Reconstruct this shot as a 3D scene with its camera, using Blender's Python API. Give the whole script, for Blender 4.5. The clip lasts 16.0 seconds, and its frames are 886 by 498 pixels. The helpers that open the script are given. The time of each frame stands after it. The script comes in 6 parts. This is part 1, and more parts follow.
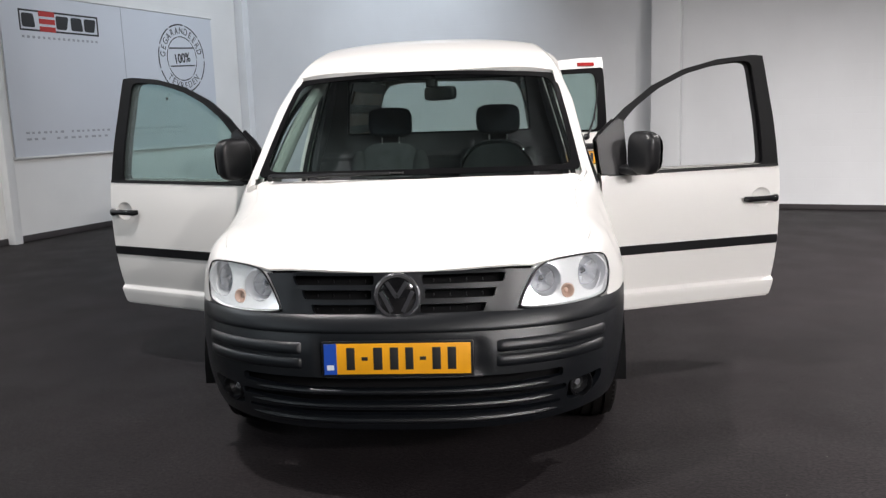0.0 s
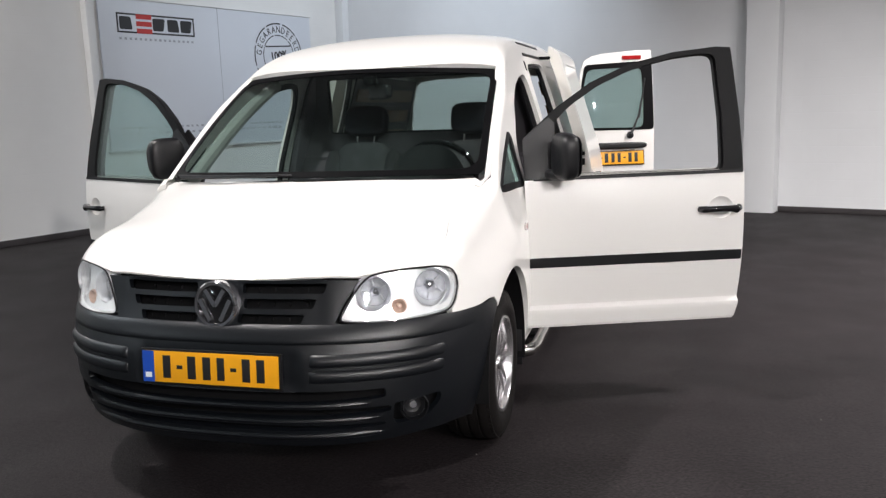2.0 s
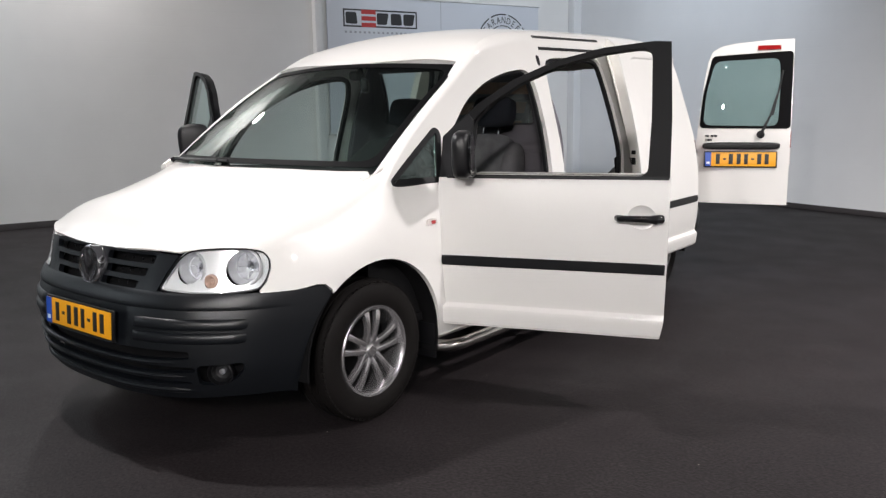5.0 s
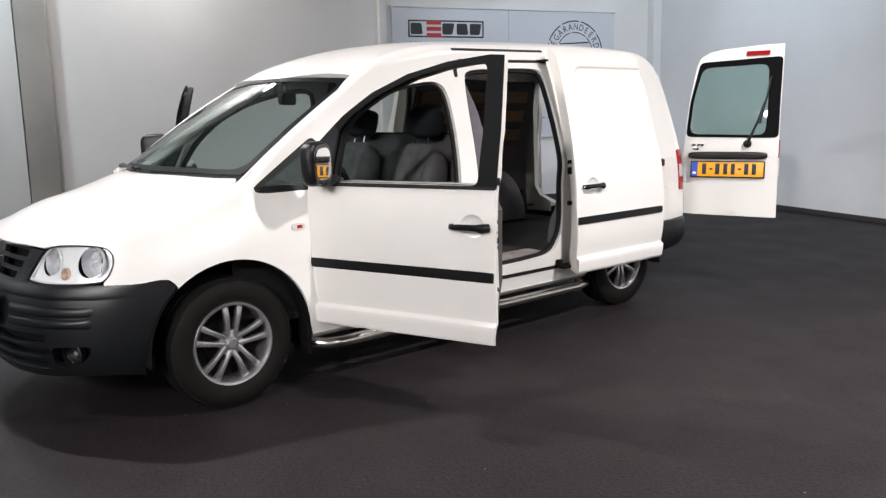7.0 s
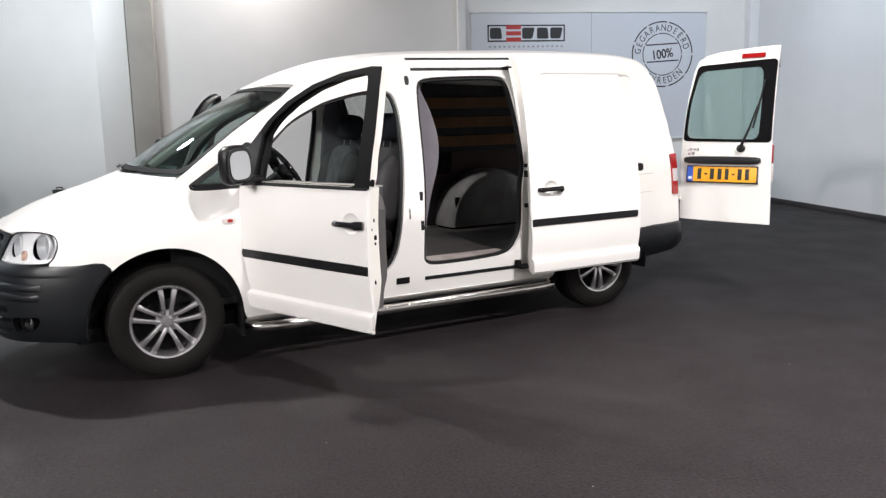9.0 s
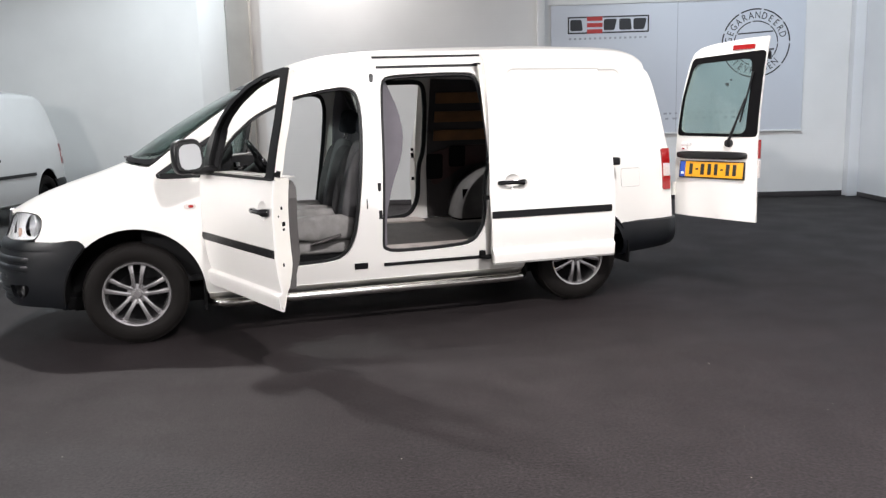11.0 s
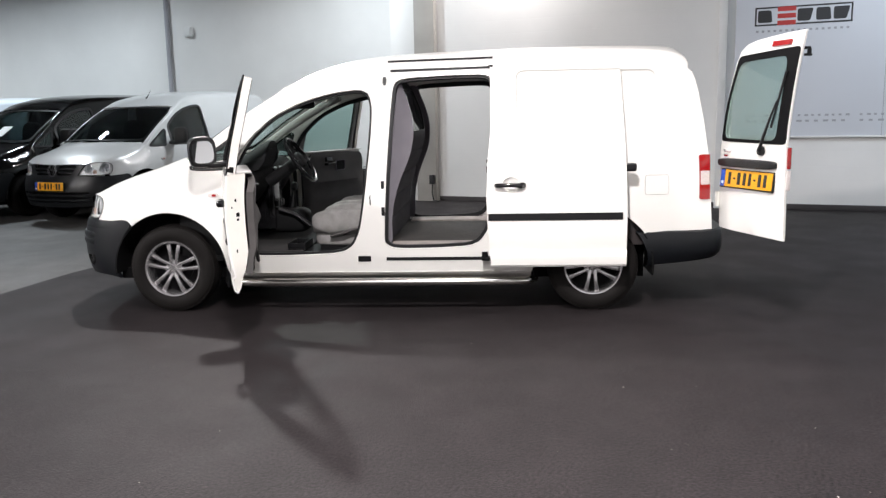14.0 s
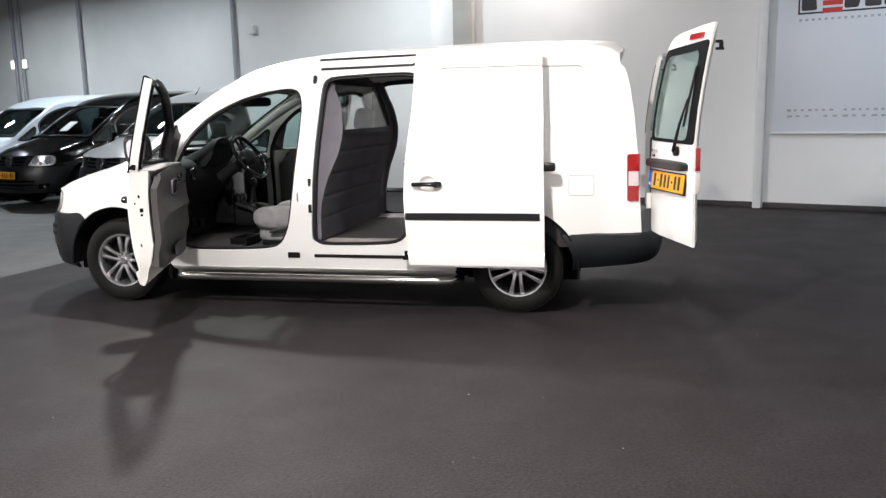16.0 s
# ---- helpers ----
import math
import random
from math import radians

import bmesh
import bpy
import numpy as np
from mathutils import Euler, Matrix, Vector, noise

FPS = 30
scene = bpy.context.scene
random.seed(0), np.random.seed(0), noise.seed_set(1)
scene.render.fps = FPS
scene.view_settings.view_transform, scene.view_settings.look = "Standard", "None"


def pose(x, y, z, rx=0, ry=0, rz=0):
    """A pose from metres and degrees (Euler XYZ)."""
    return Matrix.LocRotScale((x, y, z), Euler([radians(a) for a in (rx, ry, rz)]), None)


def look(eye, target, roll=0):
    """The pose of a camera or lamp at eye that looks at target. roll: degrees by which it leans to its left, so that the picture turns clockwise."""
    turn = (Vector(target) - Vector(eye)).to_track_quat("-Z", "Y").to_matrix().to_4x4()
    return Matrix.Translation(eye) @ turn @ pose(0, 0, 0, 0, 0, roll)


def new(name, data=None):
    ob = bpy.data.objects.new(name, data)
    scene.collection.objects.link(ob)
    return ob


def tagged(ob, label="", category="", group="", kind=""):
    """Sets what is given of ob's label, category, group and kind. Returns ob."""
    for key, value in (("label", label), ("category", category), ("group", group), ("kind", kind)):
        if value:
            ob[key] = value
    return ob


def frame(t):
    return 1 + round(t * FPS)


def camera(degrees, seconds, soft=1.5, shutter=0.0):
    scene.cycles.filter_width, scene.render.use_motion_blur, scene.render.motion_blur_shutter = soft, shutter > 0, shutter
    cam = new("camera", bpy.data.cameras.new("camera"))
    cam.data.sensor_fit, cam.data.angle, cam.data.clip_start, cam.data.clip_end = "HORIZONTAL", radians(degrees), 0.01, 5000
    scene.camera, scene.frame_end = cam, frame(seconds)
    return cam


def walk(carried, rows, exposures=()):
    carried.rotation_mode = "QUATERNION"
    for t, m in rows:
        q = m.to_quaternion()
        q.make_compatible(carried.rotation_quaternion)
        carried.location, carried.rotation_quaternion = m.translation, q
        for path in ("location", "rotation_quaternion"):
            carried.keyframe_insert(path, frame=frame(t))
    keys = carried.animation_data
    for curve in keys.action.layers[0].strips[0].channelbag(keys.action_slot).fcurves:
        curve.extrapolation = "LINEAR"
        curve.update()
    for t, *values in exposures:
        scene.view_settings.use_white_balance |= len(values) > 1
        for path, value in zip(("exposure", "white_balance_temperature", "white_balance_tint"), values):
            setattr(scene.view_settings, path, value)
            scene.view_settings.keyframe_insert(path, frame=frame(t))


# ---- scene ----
from mathutils.geometry import delaunay_2d_cdt

# ---- camera ----
cam = camera(57.3, 16.0, soft=1.36)
METRES, EYE, TURN = 10.56, 1.385, 3.8
ROWS = [
    (0.0, 0.0, 0.0, 0.0, -0.31, -9.65, 1.82),
    (0.5, 0.0252, 0.006, -0.0005, 1.56, -9.72, 1.66),
    (1.0, 0.051, 0.0117, -0.0002, 4.64, -9.72, 1.53),
    (1.5, 0.0791, 0.02, -0.0009, 8.67, -9.73, 1.65),
    (2.0, 0.1097, 0.0286, -0.0009, 11.25, -9.71, 1.94),
    (2.5, 0.1374, 0.0381, -0.0011, 13.8, -9.89, 1.27),
    (3.0, 0.1641, 0.0481, -0.0014, 20.29, -9.54, 1.4),
    (3.5, 0.1922, 0.0566, -0.0013, 25.29, -9.67, 1.55),
    (4.0, 0.2217, 0.0668, -0.0015, 27.32, -9.85, 1.71),
    (4.5, 0.2505, 0.0766, -0.0014, 31.19, -9.84, 1.81),
    (5.0, 0.2779, 0.0892, -0.0014, 34.64, -10.05, 0.89),
    (7.5, 0.4152, 0.179, -0.0008, 49.18, -9.1, 1.34),
    (8.0, 0.4401, 0.1973, -0.0007, 52.87, -8.91, 1.36),
    (8.5, 0.4644, 0.2172, -0.001, 54.66, -9.1, 1.82),
    (9.0, 0.4885, 0.2394, -0.0012, 57.19, -9.13, 1.33),
    (11.5, 0.5811, 0.369, -0.0021, 73.17, -9.31, 1.55),
    (12.0, 0.5922, 0.3982, -0.0018, 77.47, -9.17, 1.28),
    (12.5, 0.6011, 0.4283, -0.0021, 79.26, -9.3, 1.15),
    (13.0, 0.6081, 0.4591, -0.0018, 83.67, -9.12, 1.57),
    (13.5, 0.612, 0.4915, -0.0023, 87.4, -9.23, 1.32),
    (14.0, 0.6136, 0.5242, -0.0021, 89.9, -9.29, 1.12),
    (14.5, 0.6144, 0.5564, -0.0013, 92.69, -9.41, 1.24),
    (15.0, 0.6116, 0.5888, -0.0016, 95.52, -9.34, 1.11),
    (15.5, 0.6077, 0.6217, -0.0011, 97.03, -9.52, 1.38),
    (16.0, 0.6006, 0.6521, -0.0011, 98.44, -9.64, 1.26),
]
walk(cam, [(t, pose(0.3625, -3.617, EYE, 0, 0, TURN) @ pose(METRES * x, METRES * y, METRES * z, 90 + pitch, roll, yaw)) for t, x, y, z, yaw, pitch, roll in ROWS],
     exposures=[(0.0, -0.22), (2.5, -0.22), (4.2, -0.33), (5.2, -0.36), (8.2, -0.07), (9.2, 0.0), (11.5, 0.08), (16.0, 0.15)])

# ---- world, lamps ----
world = bpy.data.worlds.new("world")
scene.world = world
world.use_nodes = True
world.node_tree.nodes["Background"].inputs[0].default_value = (0.75, 0.82, 1.0, 1)
world.node_tree.nodes["Background"].inputs[1].default_value = 0.025
scene.view_settings.exposure = 0.0


def ceiling_lamp(x, y, z, watts, size, colour=(1.0, 0.955, 0.95), aim=None, spread=180):
    data = bpy.data.lights.new("ceiling_lamp", "AREA")
    data.shape, data.size, data.energy, data.color, data.spread = "DISK", size, watts, colour, radians(spread)
    ob = new("ceiling_lamp", data)
    ob.matrix_world = look((x, y, z), aim or (x + 0.001, y, 0))
    return ob


COOL = (0.84, 0.93, 1.0)
# three lamps placed from the shadows that doors and bumper cast
ceiling_lamp(-1.6, -0.75, 4.6, 112, 0.2, aim=(2.0, 0.9, 0), spread=115)
ceiling_lamp(5.0, 2.0, 4.6, 305, 0.25, aim=(3.9, 2.8, 0), spread=119)
ceiling_lamp(2.9, -3.2, 4.6, 32, 0.25, spread=140)
# unseen fill lights, added to brighten the van and the floor
ceiling_lamp(1.9, 3.9, 4.6, 38, 0.25, spread=122)
ceiling_lamp(3.6, -8.0, 4.6, 260, 0.4, spread=150)
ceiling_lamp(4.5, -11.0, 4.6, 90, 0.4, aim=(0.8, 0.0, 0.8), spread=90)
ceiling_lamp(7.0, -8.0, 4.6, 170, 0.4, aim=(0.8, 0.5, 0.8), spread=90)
ceiling_lamp(10.8, 0.6, 4.6, 740, 0.5, spread=150)
ceiling_lamp(8.6, -4.4, 4.6, 150, 0.4, spread=150)
# unseen fills, added for the side wall and the parked vans
ceiling_lamp(-6.0, 2.6, 4.6, 95, 0.3, spread=160)
ceiling_lamp(-6.0, -0.6, 4.6, 122, 0.4, COOL, spread=165)
ceiling_lamp(-7.2, -6.2, 4.6, 150, 0.4, COOL, spread=165)
ceiling_lamp(-8.2, -10.5, 4.6, 200, 0.4, COOL, spread=165)
# added bluish fill, aimed at the corner walls to brighten them
ceiling_lamp(-0.6, 6.0, 4.6, 84, 0.5, (0.78, 0.88, 1.0), aim=(-3.2, 9.4, 1.2), spread=135)


# ---- materials ----
def mat(name, colour, rough=0.5, metal=0.0, coat=0.0, bump=0.0, bscale=40.0, vary=0.0, vscale=3.0, spec=0.5, fine=0.0, fscale=300.0):
    m = bpy.data.materials.new(name)
    m.use_nodes = True
    nt = m.node_tree
    b = nt.nodes["Principled BSDF"]
    b.inputs["Base Color"].default_value = (*colour, 1)
    b.inputs["Roughness"].default_value = rough
    b.inputs["Metallic"].default_value = metal
    b.inputs["Specular IOR Level"].default_value = spec
    b.inputs["Coat Weight"].default_value = coat
    b.inputs["Coat Roughness"].default_value = 0.04
    tc = nt.nodes.new("ShaderNodeTexCoord")
    if vary or fine:
        last = None
        for amount, sc in ((vary, vscale), (fine, fscale)):
            if not amount:
                continue
            n = nt.nodes.new("ShaderNodeTexNoise")
            n.inputs["Scale"].default_value, n.inputs["Detail"].default_value = sc, 5
            nt.links.new(tc.outputs["Object"], n.inputs["Vector"])
            r = nt.nodes.new("ShaderNodeMapRange")
            r.inputs["From Min"].default_value, r.inputs["From Max"].default_value = 0.3, 0.7
            r.inputs["To Min"].default_value, r.inputs["To Max"].default_value = 1 - amount, 1 + amount
            nt.links.new(n.outputs["Fac"], r.inputs["Value"])
            if last is None:
                last = r.outputs[0]
            else:
                mm = nt.nodes.new("ShaderNodeMath")
                mm.operation = "MULTIPLY"
                nt.links.new(last, mm.inputs[0])
                nt.links.new(r.outputs[0], mm.inputs[1])
                last = mm.outputs[0]
        v = nt.nodes.new("ShaderNodeVectorMath")
        v.operation = "SCALE"
        v.inputs[0].default_value = colour
        nt.links.new(last, v.inputs["Scale"])
        nt.links.new(v.outputs[0], b.inputs["Base Color"])
    if bump:
        n = nt.nodes.new("ShaderNodeTexNoise")
        n.inputs["Scale"].default_value, n.inputs["Detail"].default_value = bscale, 4
        nt.links.new(tc.outputs["Object"], n.inputs["Vector"])
        bp = nt.nodes.new("ShaderNodeBump")
        bp.inputs["Strength"].default_value, bp.inputs["Distance"].default_value = bump, 0.003
        nt.links.new(n.outputs["Fac"], bp.inputs["Height"])
        nt.links.new(bp.outputs[0], b.inputs["Normal"])
    return m


def glass_mat(name, tint, ior=1.5, haze=0.0):
    m = bpy.data.materials.new(name)
    m.use_nodes = True
    nt = m.node_tree
    nt.nodes.clear()
    out = nt.nodes.new("ShaderNodeOutputMaterial")
    tr = nt.nodes.new("ShaderNodeBsdfTransparent")
    tr.inputs[0].default_value = (*tint, 1)
    gl = nt.nodes.new("ShaderNodeBsdfGlossy")
    gl.inputs["Roughness"].default_value = 0.02
    lw = nt.nodes.new("ShaderNodeLayerWeight")
    lw.inputs[0].default_value = 0.5
    pw = nt.nodes.new("ShaderNodeMath")
    pw.operation, pw.inputs[1].default_value = "POWER", 5.0
    nt.links.new(lw.outputs["Facing"], pw.inputs[0])
    fr = nt.nodes.new("ShaderNodeMath")
    fr.operation, fr.inputs[1].default_value, fr.inputs[2].default_value = "MULTIPLY_ADD", 0.7, ((ior - 1) / (ior + 1))**2
    nt.links.new(pw.outputs[0], fr.inputs[0])
    mix = nt.nodes.new("ShaderNodeMixShader")
    nt.links.new(fr.outputs[0], mix.inputs[0])
    nt.links.new(tr.outputs[0], mix.inputs[1])
    nt.links.new(gl.outputs[0], mix.inputs[2])
    last = mix.outputs[0]
    if haze:
        df = nt.nodes.new("ShaderNodeBsdfDiffuse")
        df.inputs[0].default_value = (0.6, 0.68, 0.66, 1)
        mx = nt.nodes.new("ShaderNodeMixShader")
        mx.inputs[0].default_value = haze
        nt.links.new(last, mx.inputs[1])
        nt.links.new(df.outputs[0], mx.inputs[2])
        last = mx.outputs[0]
    nt.links.new(last, out.inputs[0])
    return m


WHITE = mat("white_car_paint", (0.765, 0.75, 0.722), 0.32, coat=0.6, vary=0.015, vscale=2)
INNER = mat("white_door_shut_paint", (0.76, 0.74, 0.69), 0.4, coat=0.2, vary=0.05, vscale=6)
GREY_PLASTIC = mat("dark_grey_bumper_plastic", (0.0032, 0.0043, 0.0060), 0.37, bump=0.12, bscale=900, vary=0.10, vscale=5, fine=0.06, spec=0.5)
BLACK_PLASTIC = mat("black_plastic", (0.0055, 0.0055, 0.0065), 0.38, bump=0.15, bscale=700, vary=0.1, spec=0.4)
FRAME_BLACK = mat("matt_black_frame", (0.0045, 0.0045, 0.005), 0.5, spec=0.12, vary=0.1, bump=0.1, bscale=600)
SURROUND = mat("black_glass_border", (0.004, 0.004, 0.0045), 0.5, spec=0.04, vary=0.1)
GLOSS_BLACK = mat("gloss_black", (0.008, 0.008, 0.009), 0.12, coat=0.5, vary=0.1)
VOID = mat("matt_black_backing", (0.0035, 0.0035, 0.004), 0.8, spec=0.15, vary=0.2)
RUBBER = mat("tyre_rubber", (0.0058, 0.0049, 0.0046), 0.7, spec=0.14, bump=0.3, bscale=250, vary=0.15, vscale=12)
SEAL = mat("black_rubber_seal", (0.008, 0.008, 0.009), 0.55, vary=0.15, vscale=20, spec=0.3)
ALLOY = mat("silver_alloy", (0.54, 0.53, 0.54), 0.25, metal=0.9, vary=0.05, vscale=30)
CHROME = mat("chrome", (0.82, 0.82, 0.84), 0.08, metal=1.0, vary=0.02)
BADGE = mat("bright_badge_chrome", (0.55, 0.55, 0.58), 0.12, metal=0.95, vary=0.02)
STEEL = mat("polished_steel_tube", (0.70, 0.68, 0.64), 0.18, metal=1.0, vary=0.08, vscale=15)
REFLECTOR = mat("headlight_reflector", (0.90, 0.91, 0.93), 0.15, metal=0.55, vary=0.03)
COLLAR = mat("headlight_collar", (0.66, 0.67, 0.69), 0.30, metal=0.35, coat=0.2, vary=0.05, vscale=40)
BEZEL = mat("headlight_bezel", (0.93, 0.94, 0.95), 0.22, metal=0.25, coat=0.3, vary=0.03)
BULB = mat("lamp_lens", (0.74, 0.75, 0.80), 0.06, metal=0.9)
FOG = mat("dark_lamp_reflector", (0.66, 0.66, 0.70), 0.10, metal=0.9)
AMBER = mat("amber_indicator", (0.52, 0.36, 0.29), 0.2, coat=0.5, vary=0.1, vscale=60)
RED = mat("red_lamp_plastic", (0.30, 0.009, 0.010), 0.15, coat=0.6, vary=0.12, vscale=80)
CLEAR_RED = mat("clear_lamp_plastic", (0.62, 0.56, 0.54), 0.2, coat=0.5, vary=0.1, vscale=90)
YELLOW = mat("yellow_plate", (0.80, 0.36, 0.008), 0.4, vary=0.03, vscale=20)
BLUE = mat("blue_plate_band", (0.012, 0.07, 0.42), 0.4, vary=0.03)
INK = mat("black_ink", (0.012, 0.012, 0.012), 0.5)
PALE = mat("pale_ink", (0.7, 0.75, 0.8), 0.5)
FABRIC = mat("grey_seat_fabric", (0.085, 0.083, 0.087), 0.95, bump=0.5, bscale=500, vary=0.2, vscale=9, spec=0.2)
FABRIC_LIGHT = mat("light_grey_seat_fabric", (0.26, 0.25, 0.247), 0.95, bump=0.5, bscale=500, vary=0.2, vscale=12, spec=0.2)
FABRIC_MID = mat("mid_grey_seat_fabric", (0.125, 0.123, 0.128), 0.95, bump=0.5, bscale=500, vary=0.2, vscale=12, spec=0.2)
HEADREST = mat("dark_headrest_fabric", (0.016, 0.018, 0.023), 0.9, bump=0.4, bscale=600, vary=0.15, vscale=9, spec=0.2)
PALE_TRIM = mat("pale_grey_trim", (0.33, 0.325, 0.31), 0.7, bump=0.2, bscale=400, vary=0.06)
FLOOR_MAT = mat("worn_floor_mat", (0.028, 0.026, 0.026), 0.9, bump=0.5, bscale=300, vary=0.35, vscale=9)
DASH = mat("dashboard_plastic", (0.006, 0.006, 0.0068), 0.7, spec=0.25, bump=0.3, bscale=600, vary=0.1)
TRIM_GREY = mat("grey_interior_trim", (0.068, 0.063, 0.062), 0.7, bump=0.3, bscale=500, vary=0.12, vscale=7)
FLANGE = mat("light_grey_partition_flange", (0.125, 0.115, 0.132), 0.8, bump=0.3, bscale=300, vary=0.1, vscale=5)
LINER = mat("grey_load_liner", (0.080, 0.074, 0.082), 0.85, bump=0.4, bscale=300, vary=0.15, vscale=5)
WHEEL_BOX = mat("dull_grey_steel", (0.13, 0.125, 0.122), 0.6, bump=0.2, bscale=30, vary=0.25, vscale=7)
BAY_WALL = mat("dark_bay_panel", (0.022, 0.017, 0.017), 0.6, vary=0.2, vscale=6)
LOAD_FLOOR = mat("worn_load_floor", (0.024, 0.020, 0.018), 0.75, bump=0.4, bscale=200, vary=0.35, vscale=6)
SCUFF = mat("scuffed_sill_cover", (0.32, 0.28, 0.26), 0.6, bump=0.3, bscale=150, vary=0.3, vscale=10)
WOOD = mat("varnished_wood_slat", (0.15, 0.068, 0.020), 0.5, bump=0.2, bscale=60, vary=0.25, vscale=7)
REDBOARD = mat("dark_red_board", (0.035, 0.011, 0.010), 0.5, vary=0.2, vscale=6)
DARK_PAINT = mat("black_car_paint", (0.002, 0.0018, 0.0018), 0.10, coat=0.0, spec=0.3, vary=0.1)
LIGHT_GREY = mat("light_grey_car_paint", (0.55, 0.56, 0.56), 0.3, coat=0.6, vary=0.02)
BLUE_WHITE = mat("cool_white_car_paint", (0.55, 0.60, 0.66), 0.3, coat=0.6, vary=0.02)
PAPER = mat("white_paper", (0.8, 0.82, 0.82), 0.7)
MIRROR = mat("mirror_glass", (0.85, 0.86, 0.87), 0.02, metal=1.0)
WINDSCREEN = glass_mat("windscreen_glass", (0.78, 0.85, 0.83), 1.45, 0.001)
GLASS_TINT = glass_mat("green_tinted_window_glass", (0.62, 0.74, 0.72), 1.5, 0.06)
GLASS_DARK = glass_mat("dark_window_glass", (0.48, 0.54, 0.54), 1.5)
GLASS_HAZY = glass_mat("hazy_partition_glass", (0.93, 0.95, 0.94), 1.45, 0.05)
GLASS_CLEAR = glass_mat("clear_lens_cover", (0.97, 0.98, 0.98), 1.35)


# ---- building helpers ----
def part(name, bm, material, parent=None, label="", sharp=35, m=None):
    me = bpy.data.meshes.new(name)
    bmesh.ops.recalc_face_normals(bm, faces=bm.faces) if bm.faces and sharp >= 0 else None
    bm.to_mesh(me)
    bm.free()
    me.materials.append(material)
    for p in me.polygons:
        p.use_smooth = True
    me.set_sharp_from_angle(angle=radians(abs(sharp)))
    ob = new(name, me)
    if parent is not None:
        ob.parent = parent
    if m is not None:
        ob.matrix_basis = m
    if label:
        ob["label"] = label
    return ob


def thing(name, label, category, group="", kind="", m=None):
    ob = new(name)
    ob.empty_display_size = 0.2
    if m is not None:
        ob.matrix_world = m
    return tagged(ob, label, category, group, kind)


def lerp_table(table, v):
    if v <= table[0][0]:
        return table[0][1]
    for (a, p), (b, q) in zip(table, table[1:]):
        if v <= b:
            t = (v - a) / (b - a)
            return p + (q - p) * t
    return table[-1][1]


def smooth_table(table):
    """A smooth curve through a few (place, value) pairs."""
    xs = [a for a, _ in table]
    ys = [b for _, b in table]
    n = len(xs)
    ms = []
    for i in range(n):
        if i in (0, n - 1):
            j = 0 if i == 0 else n - 2
            ms.append((ys[j + 1] - ys[j]) / (xs[j + 1] - xs[j]))
        else:
            d0 = (ys[i] - ys[i - 1]) / (xs[i] - xs[i - 1])
            d1 = (ys[i + 1] - ys[i]) / (xs[i + 1] - xs[i])
            ms.append(0 if d0 * d1 < 0 else 0.5 * (d0 + d1))

    def f(v):
        if v <= xs[0]:
            return ys[0] + ms[0] * max(v - xs[0], -0.3) * 0
        if v >= xs[-1]:
            return ys[-1]
        i = max(k for k in range(n - 1) if xs[k] <= v)
        h = xs[i + 1] - xs[i]
        t = (v - xs[i]) / h
        return ((2 * t**3 - 3 * t**2 + 1) * ys[i] + (t**3 - 2 * t**2 + t) * h * ms[i]
                + (-2 * t**3 + 3 * t**2) * ys[i + 1] + (t**3 - t**2) * h * ms[i + 1])
    return f


def inside(p, poly):
    c, n = False, len(poly)
    for i in range(n):
        (x0, y0), (x1, y1) = poly[i], poly[i - 1]
        if (y0 > p[1]) != (y1 > p[1]) and p[0] < (x1 - x0) * (p[1] - y0) / (y1 - y0) + x0:
            c = not c
    return c


def soften(poly, n=2):
    """Corner cutting, for rounded outlines."""
    for _ in range(n):
        out = []
        for i in range(len(poly)):
            a, b = poly[i], poly[(i + 1) % len(poly)]
            out += [(0.8 * a[0] + 0.2 * b[0], 0.8 * a[1] + 0.2 * b[1]), (0.2 * a[0] + 0.8 * b[0], 0.2 * a[1] + 0.8 * b[1])]
        poly = out
    return poly


def fillet(poly, r, n=5):
    """Corners rounded by the radius r."""
    out = []
    for i in range(len(poly)):
        a, b, c = Vector(poly[i - 1]), Vector(poly[i]), Vector(poly[(i + 1) % len(poly)])
        p = b + (a - b).normalized() * min(r, 0.45 * (a - b).length)
        q = b + (c - b).normalized() * min(r, 0.45 * (c - b).length)
        out += [tuple(p.lerp(b, t).lerp(b.lerp(q, t), t)) for t in [k / n for k in range(n + 1)]]
    return out


def resample(poly, step):
    out = []
    for i in range(len(poly)):
        a, b = Vector(poly[i]), Vector(poly[(i + 1) % len(poly)])
        k = max(1, int(math.ceil((b - a).length / step)))
        out += [tuple(a.lerp(b, j / k)) for j in range(k)]
    return out


